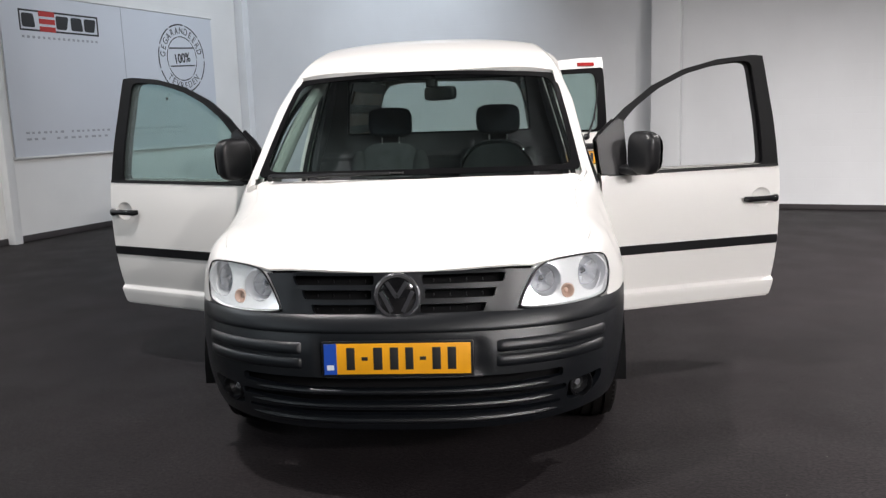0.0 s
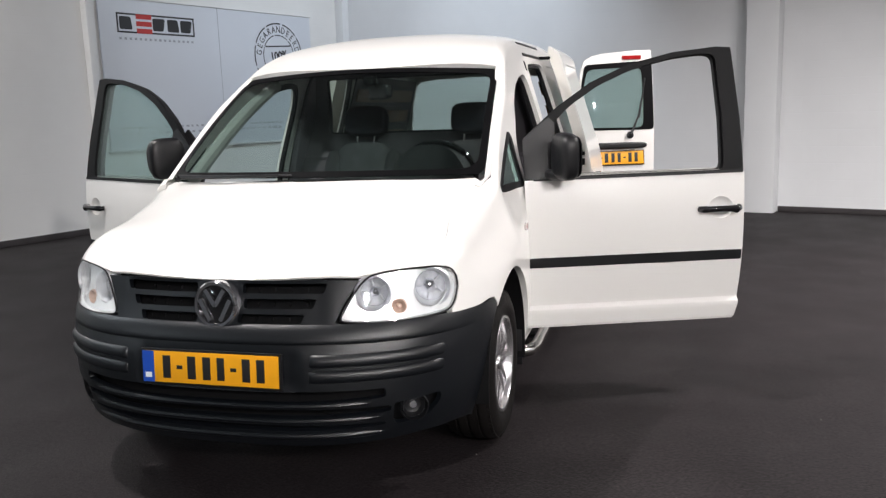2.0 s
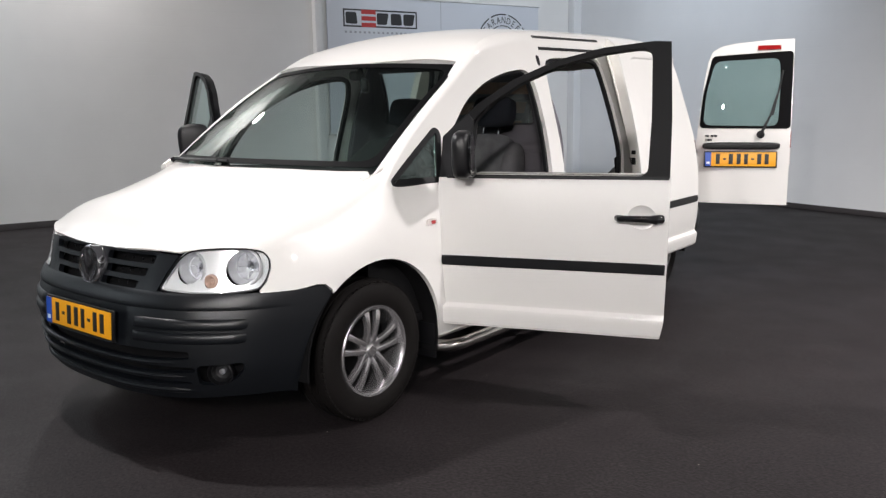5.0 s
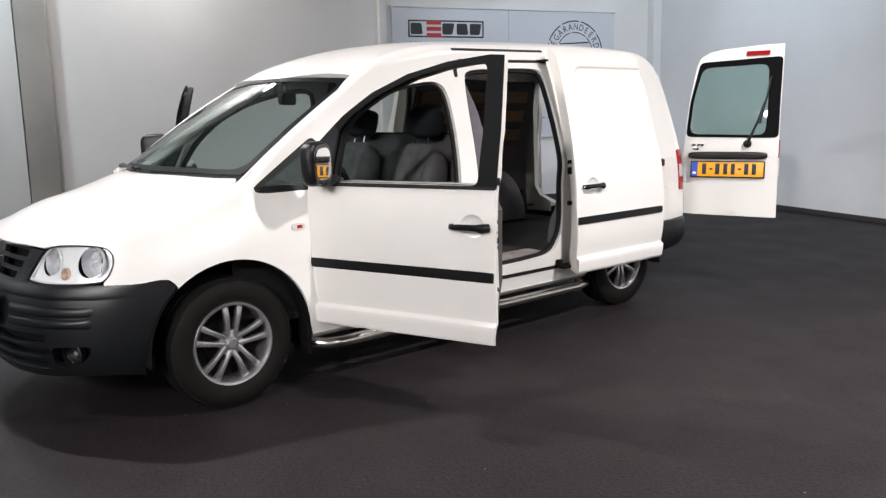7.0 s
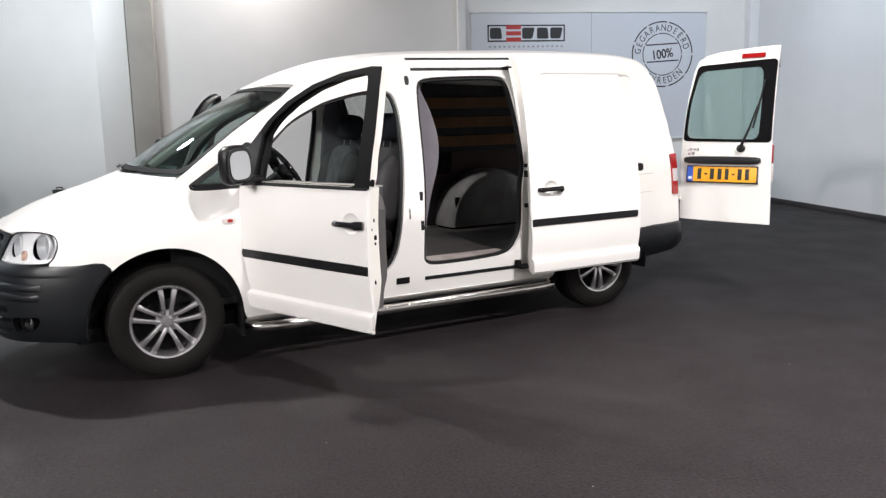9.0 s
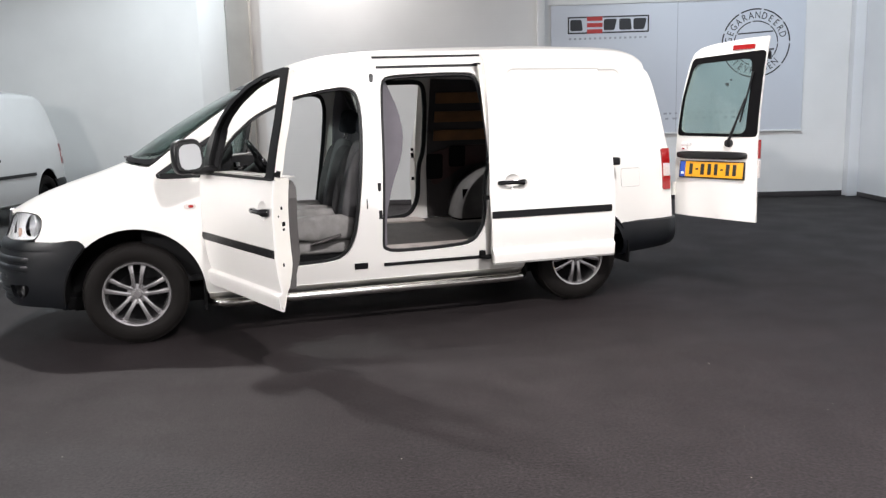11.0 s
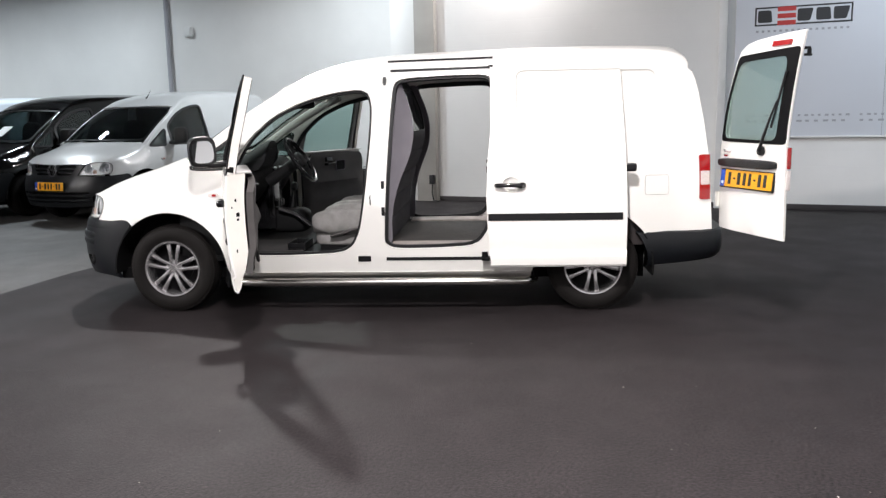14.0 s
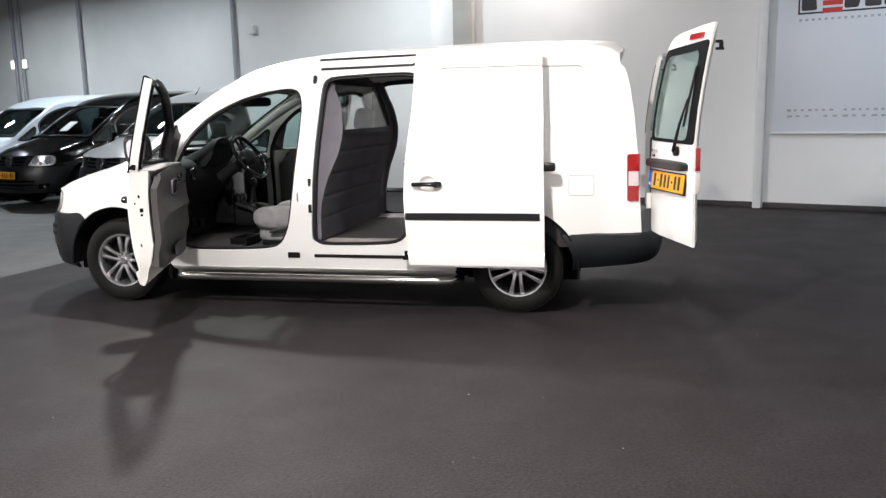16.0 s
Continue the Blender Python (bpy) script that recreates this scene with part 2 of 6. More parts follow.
def patch(outline, holes, step, fn, thick=0.0, out=(1, 0, 0), bm=None, extra=()):
    """A sheet cut to an outline with holes in the plane (u, v), bent by fn(u, v), and given a thickness inwards."""
    bm = bm or bmesh.new()
    loops = [resample(outline, step)] + [resample(h, step) for h in holes]
    pts, edges = [], []
    for lp in loops:
        k = len(pts)
        pts += [Vector(p) for p in lp]
        edges += [(k + i, k + (i + 1) % len(lp)) for i in range(len(lp))]
    us, vs = [p[0] for p in loops[0]], [p[1] for p in loops[0]]
    border = np.array([tuple(p) for p in pts])
    nu, nv = int((max(us) - min(us)) / step), int((max(vs) - min(vs)) / step)
    for i in range(1, nu + 1):
        for j in range(1, nv + 1):
            q = (min(us) + i * step * 0.9999, min(vs) + j * step * 0.9999)
            if inside(q, loops[0]) and not any(inside(q, h) for h in loops[1:]):
                if ((border - q)**2).sum(1).min() > (0.55 * step)**2:
                    pts.append(Vector(q))
    for q in extra:
        if inside(q, loops[0]) and not any(inside(q, h) for h in loops[1:]) and ((border - q)**2).sum(1).min() > 0.006**2:
            pts.append(Vector(q))
    ov, _, of, *_ = delaunay_2d_cdt(pts, edges, [], 0, 1e-6)
    out = Vector(out)
    faces = []
    for f in of:
        c = sum((ov[i] for i in f), Vector((0, 0))) / len(f)
        if inside(c, loops[0]) and not any(inside(c, h) for h in loops[1:]):
            faces.append(f)
    sheet(bm, [Vector(fn(p[0], p[1])) for p in ov], faces, thick, out)
    return bm


def sheet(bm, co, faces, thick, out):
    """Faces over the points co, turned to face out, and closed at the back at a depth of thick."""
    if faces:
        total = Vector()
        for f in faces:
            total += (co[f[1]] - co[f[0]]).cross(co[f[2]] - co[f[0]])
        if total.dot(Vector(out)) < 0:
            faces = [tuple(reversed(f)) for f in faces]
    used = sorted({i for f in faces for i in f})
    front = {i: bm.verts.new(co[i]) for i in used}
    nor = {i: Vector() for i in used}
    for f in faces:
        bm.faces.new([front[i] for i in f])
        n = (co[f[1]] - co[f[0]]).cross(co[f[2]] - co[f[0]])
        for i in f:
            nor[i] += n
    if thick:
        back = {i: bm.verts.new(co[i] - nor[i].normalized() * thick) for i in used}
        count = {}
        for f in faces:
            bm.faces.new([back[i] for i in reversed(f)])
            for a, b in zip(f, f[1:] + f[:1]):
                count[(a, b)] = 1
        for a, b in count:
            if (b, a) not in count:
                bm.faces.new([front[b], front[a], back[a], back[b]])


def grid(fn, us, vs, thick=0.0, out=(0, 0, 1), bm=None):
    bm = bm or bmesh.new()
    co = [Vector(fn(u, v)) for v in vs for u in us]
    n = len(us)
    faces = [(j * n + i, j * n + i + 1, (j + 1) * n + i + 1, (j + 1) * n + i) for j in range(len(vs) - 1) for i in range(n - 1)]
    sheet(bm, co, faces, thick, out)
    return bm


def steps(a, b, n):
    return [a + (b - a) * i / n for i in range(n + 1)]


def box(bm, lo, hi, bevel=0.0, m=None):
    x0, y0, z0 = lo
    x1, y1, z1 = hi
    vs = [bm.verts.new(p) for p in ((x0, y0, z0), (x1, y0, z0), (x1, y1, z0), (x0, y1, z0), (x0, y0, z1), (x1, y0, z1), (x1, y1, z1), (x0, y1, z1))]
    fs = [bm.faces.new([vs[i] for i in f]) for f in ((0, 3, 2, 1), (4, 5, 6, 7), (0, 1, 5, 4), (1, 2, 6, 5), (2, 3, 7, 6), (3, 0, 4, 7))]
    if bevel:
        es = list({e for f in fs for e in f.edges})
        r = bmesh.ops.bevel(bm, geom=es, offset=bevel, segments=2, profile=0.6, affect="EDGES")
        vs = list({v for f in r["faces"] for v in f.verts} | {v for v in vs if v.is_valid})
    if m is not None:
        bmesh.ops.transform(bm, matrix=m, verts=[v for v in vs if v.is_valid])
    return bm


def lathe(bm, profile, n=32, m=None, closed=False):
    """Profile of (radius, height) turned round the local z axis."""
    m = m or Matrix()
    rings = []
    for r, h in profile:
        rings.append([bm.verts.new(m @ Vector((r * math.cos(2 * math.pi * i / n), r * math.sin(2 * math.pi * i / n), h))) for i in range(n)] if r > 1e-5 else [bm.verts.new(m @ Vector((0, 0, h)))])
    pairs = list(zip(rings, rings[1:])) + ([(rings[-1], rings[0])] if closed else [])
    for a, b in pairs:
        for i in range(n):
            j = (i + 1) % n
            if len(a) == 1 and len(b) > 1:
                bm.faces.new([a[0], b[i], b[j]])
            elif len(b) == 1 and len(a) > 1:
                bm.faces.new([a[i], a[j], b[0]])
            elif len(a) > 1:
                bm.faces.new([a[i], a[j], b[j], b[i]])
    return bm


def tube(bm, path, r, n=10, ends=True, flat=1.0):
    """A round bar along a path of points; r is one radius, or one for each point."""
    pts = [Vector(p) for p in path]
    rings = []
    up = Vector((0, 0, 1))
    for i, p in enumerate(pts):
        d = (pts[min(i + 1, len(pts) - 1)] - pts[max(i - 1, 0)]).normalized()
        ref = up if abs(d.z) < 0.95 else Vector((0, 1, 0))
        s = d.cross(ref).normalized()
        t = s.cross(d).normalized()
        rr = r[i] if isinstance(r, (list, tuple)) else r
        rings.append([bm.verts.new(p + s * rr * math.cos(2 * math.pi * k / n) + t * rr * flat * math.sin(2 * math.pi * k / n)) for k in range(n)])
    for a, b in zip(rings, rings[1:]):
        for k in range(n):
            bm.faces.new([a[k], a[(k + 1) % n], b[(k + 1) % n], b[k]])
    if ends:
        bm.faces.new(list(reversed(rings[0])))
        bm.faces.new(rings[-1])
    return bm


def extrude(bm, poly, lo, hi, fn):
    """A flat outline (u, v) given depth from lo to hi; fn(u, v, w) places it."""
    a = [bm.verts.new(fn(u, v, lo)) for u, v in poly]
    b = [bm.verts.new(fn(u, v, hi)) for u, v in poly]
    bm.faces.new(list(reversed(a)))
    bm.faces.new(b)
    for i in range(len(poly)):
        j = (i + 1) % len(poly)
        bm.faces.new([a[i], a[j], b[j], b[i]])
    return bm


def letters(text, size, material, parent, m, name="lettering", depth=0.001, squeeze=1.0, bold=0.0, spacing=1.0):
    cu = bpy.data.curves.new(name, "FONT")
    cu.body, cu.size, cu.extrude, cu.align_x, cu.align_y = text, size, depth, "CENTER", "CENTER"
    cu.offset, cu.space_character = bold, spacing
    tmp = new(name, cu)
    me = bpy.data.meshes.new_from_object(tmp.evaluated_get(bpy.context.evaluated_depsgraph_get()))
    bpy.data.objects.remove(tmp)
    me.name = name
    me.materials.clear()
    me.materials.append(material)
    ob = new(name, me)
    ob.parent = parent
    ob.matrix_basis = m @ Matrix.Diagonal((squeeze, 1, 1, 1))
    return ob


# ---- the hall ----
CORNER = pose(-4.2, 10.78, 0, 0, 0, -19.8)  # x along the back wall, y out of the room


def wall_mat(name, colour, bh, bw, tint=0.06):
    m = mat(name, colour, 0.55, vary=tint, vscale=0.7, spec=0.35)
    nt = m.node_tree
    b = nt.nodes["Principled BSDF"]
    tc = nt.nodes.new("ShaderNodeTexCoord")
    mp = nt.nodes.new("ShaderNodeMapping")
    mp.inputs["Rotation"].default_value = (radians(90), 0, 0)
    br = nt.nodes.new("ShaderNodeTexBrick")
    br.inputs["Scale"].default_value = 1.0
    br.inputs["Brick Width"].default_value, br.inputs["Row Height"].default_value = bw, bh
    br.inputs["Mortar Size"].default_value, br.inputs["Mortar Smooth"].default_value = 0.008, 0.6
    br.inputs["Color1"].default_value = br.inputs["Color2"].default_value = (1, 1, 1, 1)
    br.inputs["Mortar"].default_value = (0, 0, 0, 1)
    nt.links.new(tc.outputs["Object"], mp.inputs[0])
    nt.links.new(mp.outputs[0], br.inputs["Vector"])
    nz = nt.nodes.new("ShaderNodeTexNoise")
    nz.inputs["Scale"].default_value, nz.inputs["Detail"].default_value = 60, 5
    nt.links.new(tc.outputs["Object"], nz.inputs["Vector"])
    ad = nt.nodes.new("ShaderNodeMath")
    ad.operation = "MULTIPLY_ADD"
    ad.inputs[1].default_value = 0.25
    nt.links.new(nz.outputs["Fac"], ad.inputs[0])
    nt.links.new(br.outputs["Color"], ad.inputs[2])
    bp = nt.nodes.new("ShaderNodeBump")
    bp.inputs["Strength"].default_value, bp.inputs["Distance"].default_value = 0.14, 0.004
    nt.links.new(ad.outputs[0], bp.inputs["Height"])
    nt.links.new(bp.outputs[0], b.inputs["Normal"])
    return m


def floor_mat(name, colour, rough, grain, stain, scuff=0.22):
    m = mat(name, colour, rough, vary=stain, vscale=4.0, fine=grain, fscale=70, bump=0.8, bscale=110)
    nt = m.node_tree
    tc = nt.nodes.new("ShaderNodeTexCoord")
    nz = nt.nodes.new("ShaderNodeTexNoise")
    nz.inputs["Scale"].default_value, nz.inputs["Detail"].default_value = 2.2, 7
    mr = nt.nodes.new("ShaderNodeMapRange")
    mr.inputs["From Min"].default_value, mr.inputs["From Max"].default_value = 0.35, 0.65
    mr.inputs["To Min"].default_value, mr.inputs["To Max"].default_value = rough - 0.02, rough + 0.05
    nt.links.new(tc.outputs["Object"], nz.inputs["Vector"])
    nt.links.new(nz.outputs["Fac"], mr.inputs["Value"])
    nt.links.new(mr.outputs[0], nt.nodes["Principled BSDF"].inputs["Roughness"])
    # broad scuffed patches and small pale specks of dust
    base = nt.nodes["Principled BSDF"].inputs["Base Color"]
    for scale, detail, low, high, gain in ((0.8, 8, 0.52, 0.66, scuff), (38.0, 3, 0.66, 0.74, 5 * scuff)):
        n = nt.nodes.new("ShaderNodeTexNoise")
        n.inputs["Scale"].default_value, n.inputs["Detail"].default_value = scale, detail
        n.inputs["Distortion"].default_value = 0.6
        nt.links.new(tc.outputs["Object"], n.inputs["Vector"])
        r = nt.nodes.new("ShaderNodeMapRange")
        r.inputs["From Min"].default_value, r.inputs["From Max"].default_value = low, high
        r.inputs["To Min"].default_value, r.inputs["To Max"].default_value = 1.0, 1.0 + gain
        nt.links.new(n.outputs["Fac"], r.inputs["Value"])
        v = nt.nodes.new("ShaderNodeVectorMath")
        v.operation = "SCALE"
        nt.links.new(base.links[0].from_socket, v.inputs[0])
        nt.links.new(r.outputs[0], v.inputs["Scale"])
        nt.links.new(v.outputs[0], base)
    return m


WALL = wall_mat("white_painted_blockwork", (0.74, 0.735, 0.72), 0.2, 0.4)
BACK = wall_mat("cool_white_painted_wall", (0.71, 0.72, 0.73), 0.2, 0.4)
# for the unseen walls: dark, to weaken glass reflections and bounced light
UNSEEN_WALL = wall_mat("unseen_dark_wall", (0.22, 0.22, 0.225), 0.2, 0.4)
CARPET = floor_mat("dark_grey_floor_coating", (0.0142, 0.0115, 0.0122), 0.58, 0.8, 0.15, 0.22)
CARPET.node_tree.nodes["Principled BSDF"].inputs["Specular IOR Level"].default_value = 0.165
SKIRTING = mat("dark_grey_skirting", (0.040, 0.035, 0.036), 0.6, vary=0.15, vscale=5)
CONCRETE = floor_mat("worn_concrete", (0.068, 0.066, 0.063), 0.55, 0.12, 0.22)
COLUMN = mat("beige_grey_column_paint", (0.36, 0.34, 0.31), 0.6, vary=0.12, vscale=1.5, bump=0.2)
PIPE = mat("grey_conduit", (0.36, 0.36, 0.39), 0.5, vary=0.1)
PIPE_WHITE = mat("white_painted_post", (0.70, 0.70, 0.69), 0.5, vary=0.05)
POSTER = mat("pale_grey_banner", (0.60, 0.625, 0.67), 0.45, vary=0.03, vscale=0.6)
POSTER_RED = mat("banner_red", (0.50, 0.035, 0.03), 0.5, vary=0.04)
POSTER_BLACK = mat("banner_black", (0.02, 0.02, 0.022), 0.5, vary=0.05)
POSTER_GREY = mat("banner_grey_print", (0.34, 0.355, 0.385), 0.5, vary=0.05)
LAMP_GLOW = mat("glowing_lamp_glass", (0.9, 0.9, 0.9), 0.4)
LAMP_GLOW.node_tree.nodes["Principled BSDF"].inputs["Emission Color"].default_value = (1, 0.98, 0.95, 1)
LAMP_GLOW.node_tree.nodes["Principled BSDF"].inputs["Emission Strength"].default_value = 2.0
# the ceiling is out of view; its grey limits bounced light
CEIL = mat("grey_ceiling", (0.22, 0.22, 0.23), 0.8, vary=0.05)


def wall_box(name, lo, hi, material, label, category="wall"):
    ob = part(name, box(bmesh.new(), lo, hi), material, m=CORNER)
    return tagged(ob, label, category, kind="structure")


STEP = 0.735  # the side wall stands forward from the grey column on
wall_box("wall_west", (-0.3, -26, -0.05), (0, -10.5, 5.0), WALL, "white painted blockwork side wall", "wall")
wall_box("wall_west_forward", (-0.3, -10.5, -0.05), (STEP, 0.3, 5.0), WALL, "white painted blockwork wall section standing forward", "wall")
BACK_Y = -0.68
wall_box("wall_north", (STEP, BACK_Y, -0.05), (20, 0.3, 5.0), BACK, "cool white painted back wall", "wall")
# unseen walls and ceiling that close the hall and dim its bounce
wall_box("wall_east", (20, -26, -0.05), (20.3, 0.3, 5.0), UNSEEN_WALL, "unseen wall behind the camera, dark grey to cut bounced light", "wall")
wall_box("wall_south", (-0.3, -26.3, -0.05), (20.3, -26, 5.0), UNSEEN_WALL, "unseen end wall of the hall, dark grey to cut bounced light", "wall")
wall_box("ceiling", (-0.3, -26.3, 5.0), (20.3, 0.3, 5.2), CEIL, "unseen hall ceiling, plain grey to limit bounced light", "ceiling")
wall_box("floor", (-0.3, -26.3, -0.2), (20.3, 0.3, -0.006), CONCRETE, "worn grey concrete hall floor", "floor")

# dark coated display area, whose edge bends round in front of the van
bm = bmesh.new()
edge = [(-8.4, -0.2), (-3.2, -0.95), (-1.4, -1.40), (-0.7, -1.60), (0.4, -1.74), (1.4, -2.2), (2.2, -3.4), (2.2, -12), (16, -12), (16, 4), (-4.2, 10.75)]
inv = CORNER.inverted()
loc = [inv @ Vector((x, y, 0)) for x, y in edge]
extrude(bm, [(p.x, p.y) for p in loc], -0.2, 0.0, lambda u, v, w: Vector((min(max(u, 0.0), 19.9), min(v, 0.0), w)))
tagged(part("floor_display", bm, CARPET, m=CORNER), "dark grey coated display floor with scuffs", "floor", kind="structure")

rng = random.Random(5)
bm = bmesh.new()
for k in range(150):
    fx, fy = rng.uniform(-1, 6.6), rng.uniform(-4.5, 7)
    s = rng.uniform(0.002, 0.006) * (1.8 if k % 17 == 0 else 1.0)
    ring = [bm.verts.new((fx + s * rng.uniform(0.5, 1.2) * math.cos(a), fy + s * rng.uniform(0.5, 1.2) * math.sin(a), 0.0012)) for a in (0, 1.2, 2.4, 3.6, 4.9)]
    bm.faces.new(ring)
tagged(part("floor_flecks", bm, mat("pale_dirt_fleck", (0.30, 0.28, 0.25), 0.8, vary=0.3, vscale=40)), "small pale flecks of dirt lying on the dark floor", "dirt", kind="stuff")

# column, posts and conduits on the walls
tagged(part("column_west", box(bmesh.new(), (STEP, -10.05, 0), (STEP + 0.12, -9.70, 5.0), 0.01), COLUMN, m=CORNER), "beige grey structural column on the white wall", "column", kind="structure")
tagged(part("column_edge_west", box(bmesh.new(), (STEP, -10.49, 0), (STEP + 0.07, -10.07, 5.0), 0.01), WALL, m=CORNER), "white painted pilaster beside the grey column", "column", kind="structure")
tagged(part("post_west", box(bmesh.new(), (STEP, -5.41, 0), (STEP + 0.12, -5.30, 5.0), 0.015), PIPE_WHITE, m=CORNER), "white painted post beside the banner", "post", kind="structure")
tagged(part("column_north", box(bmesh.new(), (7.39, BACK_Y - 0.25, 0), (7.76, BACK_Y, 5.0), 0.01), BACK, m=CORNER), "white painted column on the back wall", "column", kind="structure")
tagged(part("post_corner", box(bmesh.new(), (STEP, BACK_Y - 0.16, 0), (STEP + 0.16, BACK_Y, 5.0), 0.015), BACK, m=CORNER), "white painted post in the corner", "post", kind="structure")
for yy in (-15.75, -20.8, -23.25, -23.55):
    bm = bmesh.new()
    tube(bm, [(0.06, yy, 0.0), (0.06, yy, 5.0)], 0.042, 10)
    tagged(part("conduit", bm, PIPE, m=CORNER), "thin grey conduit running up the white wall", "conduit", "conduits on the wall")
for yy in (-23.66, -23.18):
    lamp = thing("wall_lamp", "small bright white lamp on the far wall", "lamp", "lamps on the wall", m=CORNER)
    part("lamp_back", box(bmesh.new(), (0.0, yy - 0.09, 2.66), (0.05, yy + 0.09, 2.90), 0.01), PIPE_WHITE, lamp)
    part("lamp_glass", box(bmesh.new(), (0.05, yy - 0.075, 2.68), (0.09, yy + 0.075, 2.88), 0.015), LAMP_GLOW, lamp, "glowing white glass")
bm = box(bmesh.new(), (0, -15.32, 2.98), (0.09, -15.16, 3.16), 0.012)
bm = box(bm, (0.09, -15.30, 3.0), (0.098, -15.18, 3.14), 0.004)
tagged(part("junction_box", bm, PIPE_WHITE, m=CORNER), "small white junction box on the wall", "junction box")
bm = bmesh.new()
box(bm, (STEP + 0.12, -9.80, 0.28), (STEP + 0.2, -9.73, 0.43), 0.01)
tube(bm, [(STEP + 0.16, -9.76, 0.30), (STEP + 0.17, -9.76, 0.13), (STEP + 0.2, -9.72, 0.02), (STEP + 0.3, -9.6, 0.015)], 0.012, 8)
tagged(part("wall_socket", bm, BLACK_PLASTIC, m=CORNER), "small black wall socket with hanging cable on the column", "socket")

# banner with a plain frame mark, a round stamp and fine print
for y0, y1 in ((-9.695, -5.415), (-5.295, BACK_Y - 0.165)):
    tagged(part("baseboard", box(bmesh.new(), (STEP, y0, 0.0), (STEP + 0.012, y1, 0.075), 0.003), SKIRTING, m=CORNER), "low dark grey baseboard along the white wall", "baseboard", kind="structure")
for x0, x1 in ((STEP + 0.165, 7.385), (7.765, 19.98)):
    tagged(part("baseboard", box(bmesh.new(), (x0, BACK_Y - 0.012, 0.0), (x1, BACK_Y, 0.065), 0.003), SKIRTING, m=CORNER), "low dark grey baseboard along the back wall", "baseboard", kind="structure")
banner = thing("banner", "large pale grey banner with red and black mark", "banner", m=CORNER @ Matrix.Translation((STEP - 0.01, -0.5585, 0.024)) @ Matrix.Diagonal((1.0, 0.9443, 0.945, 1.0)))
part("panel", box(bmesh.new(), (0.03, -4.92, 1.04), (0.055, -1.0, 3.04), 0.006), POSTER, banner)
part("rail", box(bmesh.new(), (0.012, -4.94, 1.015), (0.075, -0.98, 1.04), 0.004), PIPE_WHITE, banner, "white bottom rail")
part("rail", box(bmesh.new(), (0.012, -4.94, 3.04), (0.075, -0.98, 3.06), 0.004), PIPE_WHITE, banner, "white top rail")
part("seam", box(bmesh.new(), (0.055, -2.962, 1.04), (0.057, -2.955, 3.04)), POSTER_GREY, banner)


def on_banner(y0, y1, z0, z1, material, name, d=0.003):
    return part(name, box(bmesh.new(), (0.056, y0, z0), (0.056 + d, y1, z1)), material, banner)


L0, L1, Z0, Z1 = -4.66, -3.40, 2.60, 2.86
for a in ((L0, L1, Z0, Z0 + 0.022), (L0, L1, Z1 - 0.022, Z1), (L0, L0 + 0.022, Z0, Z1), (L1 - 0.022, L1, Z0, Z1)):
    on_banner(*a, POSTER_BLACK, "mark_frame")
for i in range(3):
    on_banner(-4.36, -4.12, 2.59 + 0.095 * i + 0.012 * 1, 2.59 + 0.095 * i + 0.075, POSTER_RED, "red_bar", 0.006)
for k, y in enumerate((-4.60, -4.08, -3.84, -3.62)):
    s = 0.02 if k % 2 else -0.01
    pl = fillet([(y - 0.02, Z0 + 0.045), (y + 0.165 - s, Z0 + 0.045), (y + 0.165 + s, Z1 - 0.045), (y - 0.02, Z1 - 0.045)], 0.03, 3)
    bm = extrude(bmesh.new(), pl, 0.056, 0.059, lambda u, v, w: Vector((w, u, v)))
    part("mark_block", bm, POSTER_BLACK, banner)
for i in range(16):
    on_banner(-4.64 + i * 0.078, -4.64 + i * 0.078 + 0.035, 2.51, 2.54, POSTER_GREY, "fine_print")
for row, (n, w, z) in enumerate(((34, 0.05, 1.32), (26, 0.07, 1.24))):
    for i in range(n):
        y = -4.74 + i * (3.0 / n)
        if (i * 7 + row) % 9 != 4:
            on_banner(y, y + w * (0.7 if i % 3 else 1.0), z, z + 0.028, POSTER_GREY, "fine_print")
SY, SZ = -1.75, 2.38
for r0, r1, gaps in ((0.505, 0.525, 9), (0.325, 0.34, 7)):
    for g in range(gaps):
        bm = bmesh.new()
        a0, a1 = 2 * math.pi * g / gaps + 0.04, 2 * math.pi * (g + 1) / gaps - 0.04
        n = 12
        ring = [[bm.verts.new((0.057, SY + r * math.cos(a0 + (a1 - a0) * i / n), SZ + r * math.sin(a0 + (a1 - a0) * i / n))) for i in range(n + 1)] for r in (r0, r1)]
        for i in range(n):
            bm.faces.new([ring[0][i], ring[0][i + 1], ring[1][i + 1], ring[1][i]])
        bmesh.ops.solidify(bm, geom=bm.faces[:], thickness=0.002)
        part("ring_segment", bm, POSTER_BLACK, banner)
FACE = pose(0, 0, 0, 90, 0, 90)
for word, mid, span, flip in (("GEGARANDEERD", 95, 170, 1), ("TEVREDEN", 270, 105, -1)):
    for i, ch in enumerate(word):
        a = radians(mid + flip * (span / 2 - span * (i + 0.5) / len(word)))
        m = Matrix.Translation((0.057, SY + 0.42 * math.cos(a), SZ + 0.42 * math.sin(a))) @ FACE @ Matrix.Rotation(a - flip * math.pi / 2, 4, "Z")
        letters(ch, 0.15, POSTER_BLACK, banner, m, "stamp_letter", squeeze=0.8)
tilt = Matrix.Rotation(radians(8), 4, "Z")
letters("100%", 0.2, POSTER_BLACK, banner, Matrix.Translation((0.057, SY, SZ)) @ FACE @ tilt, "stamp_letter", squeeze=0.85, bold=0.004)
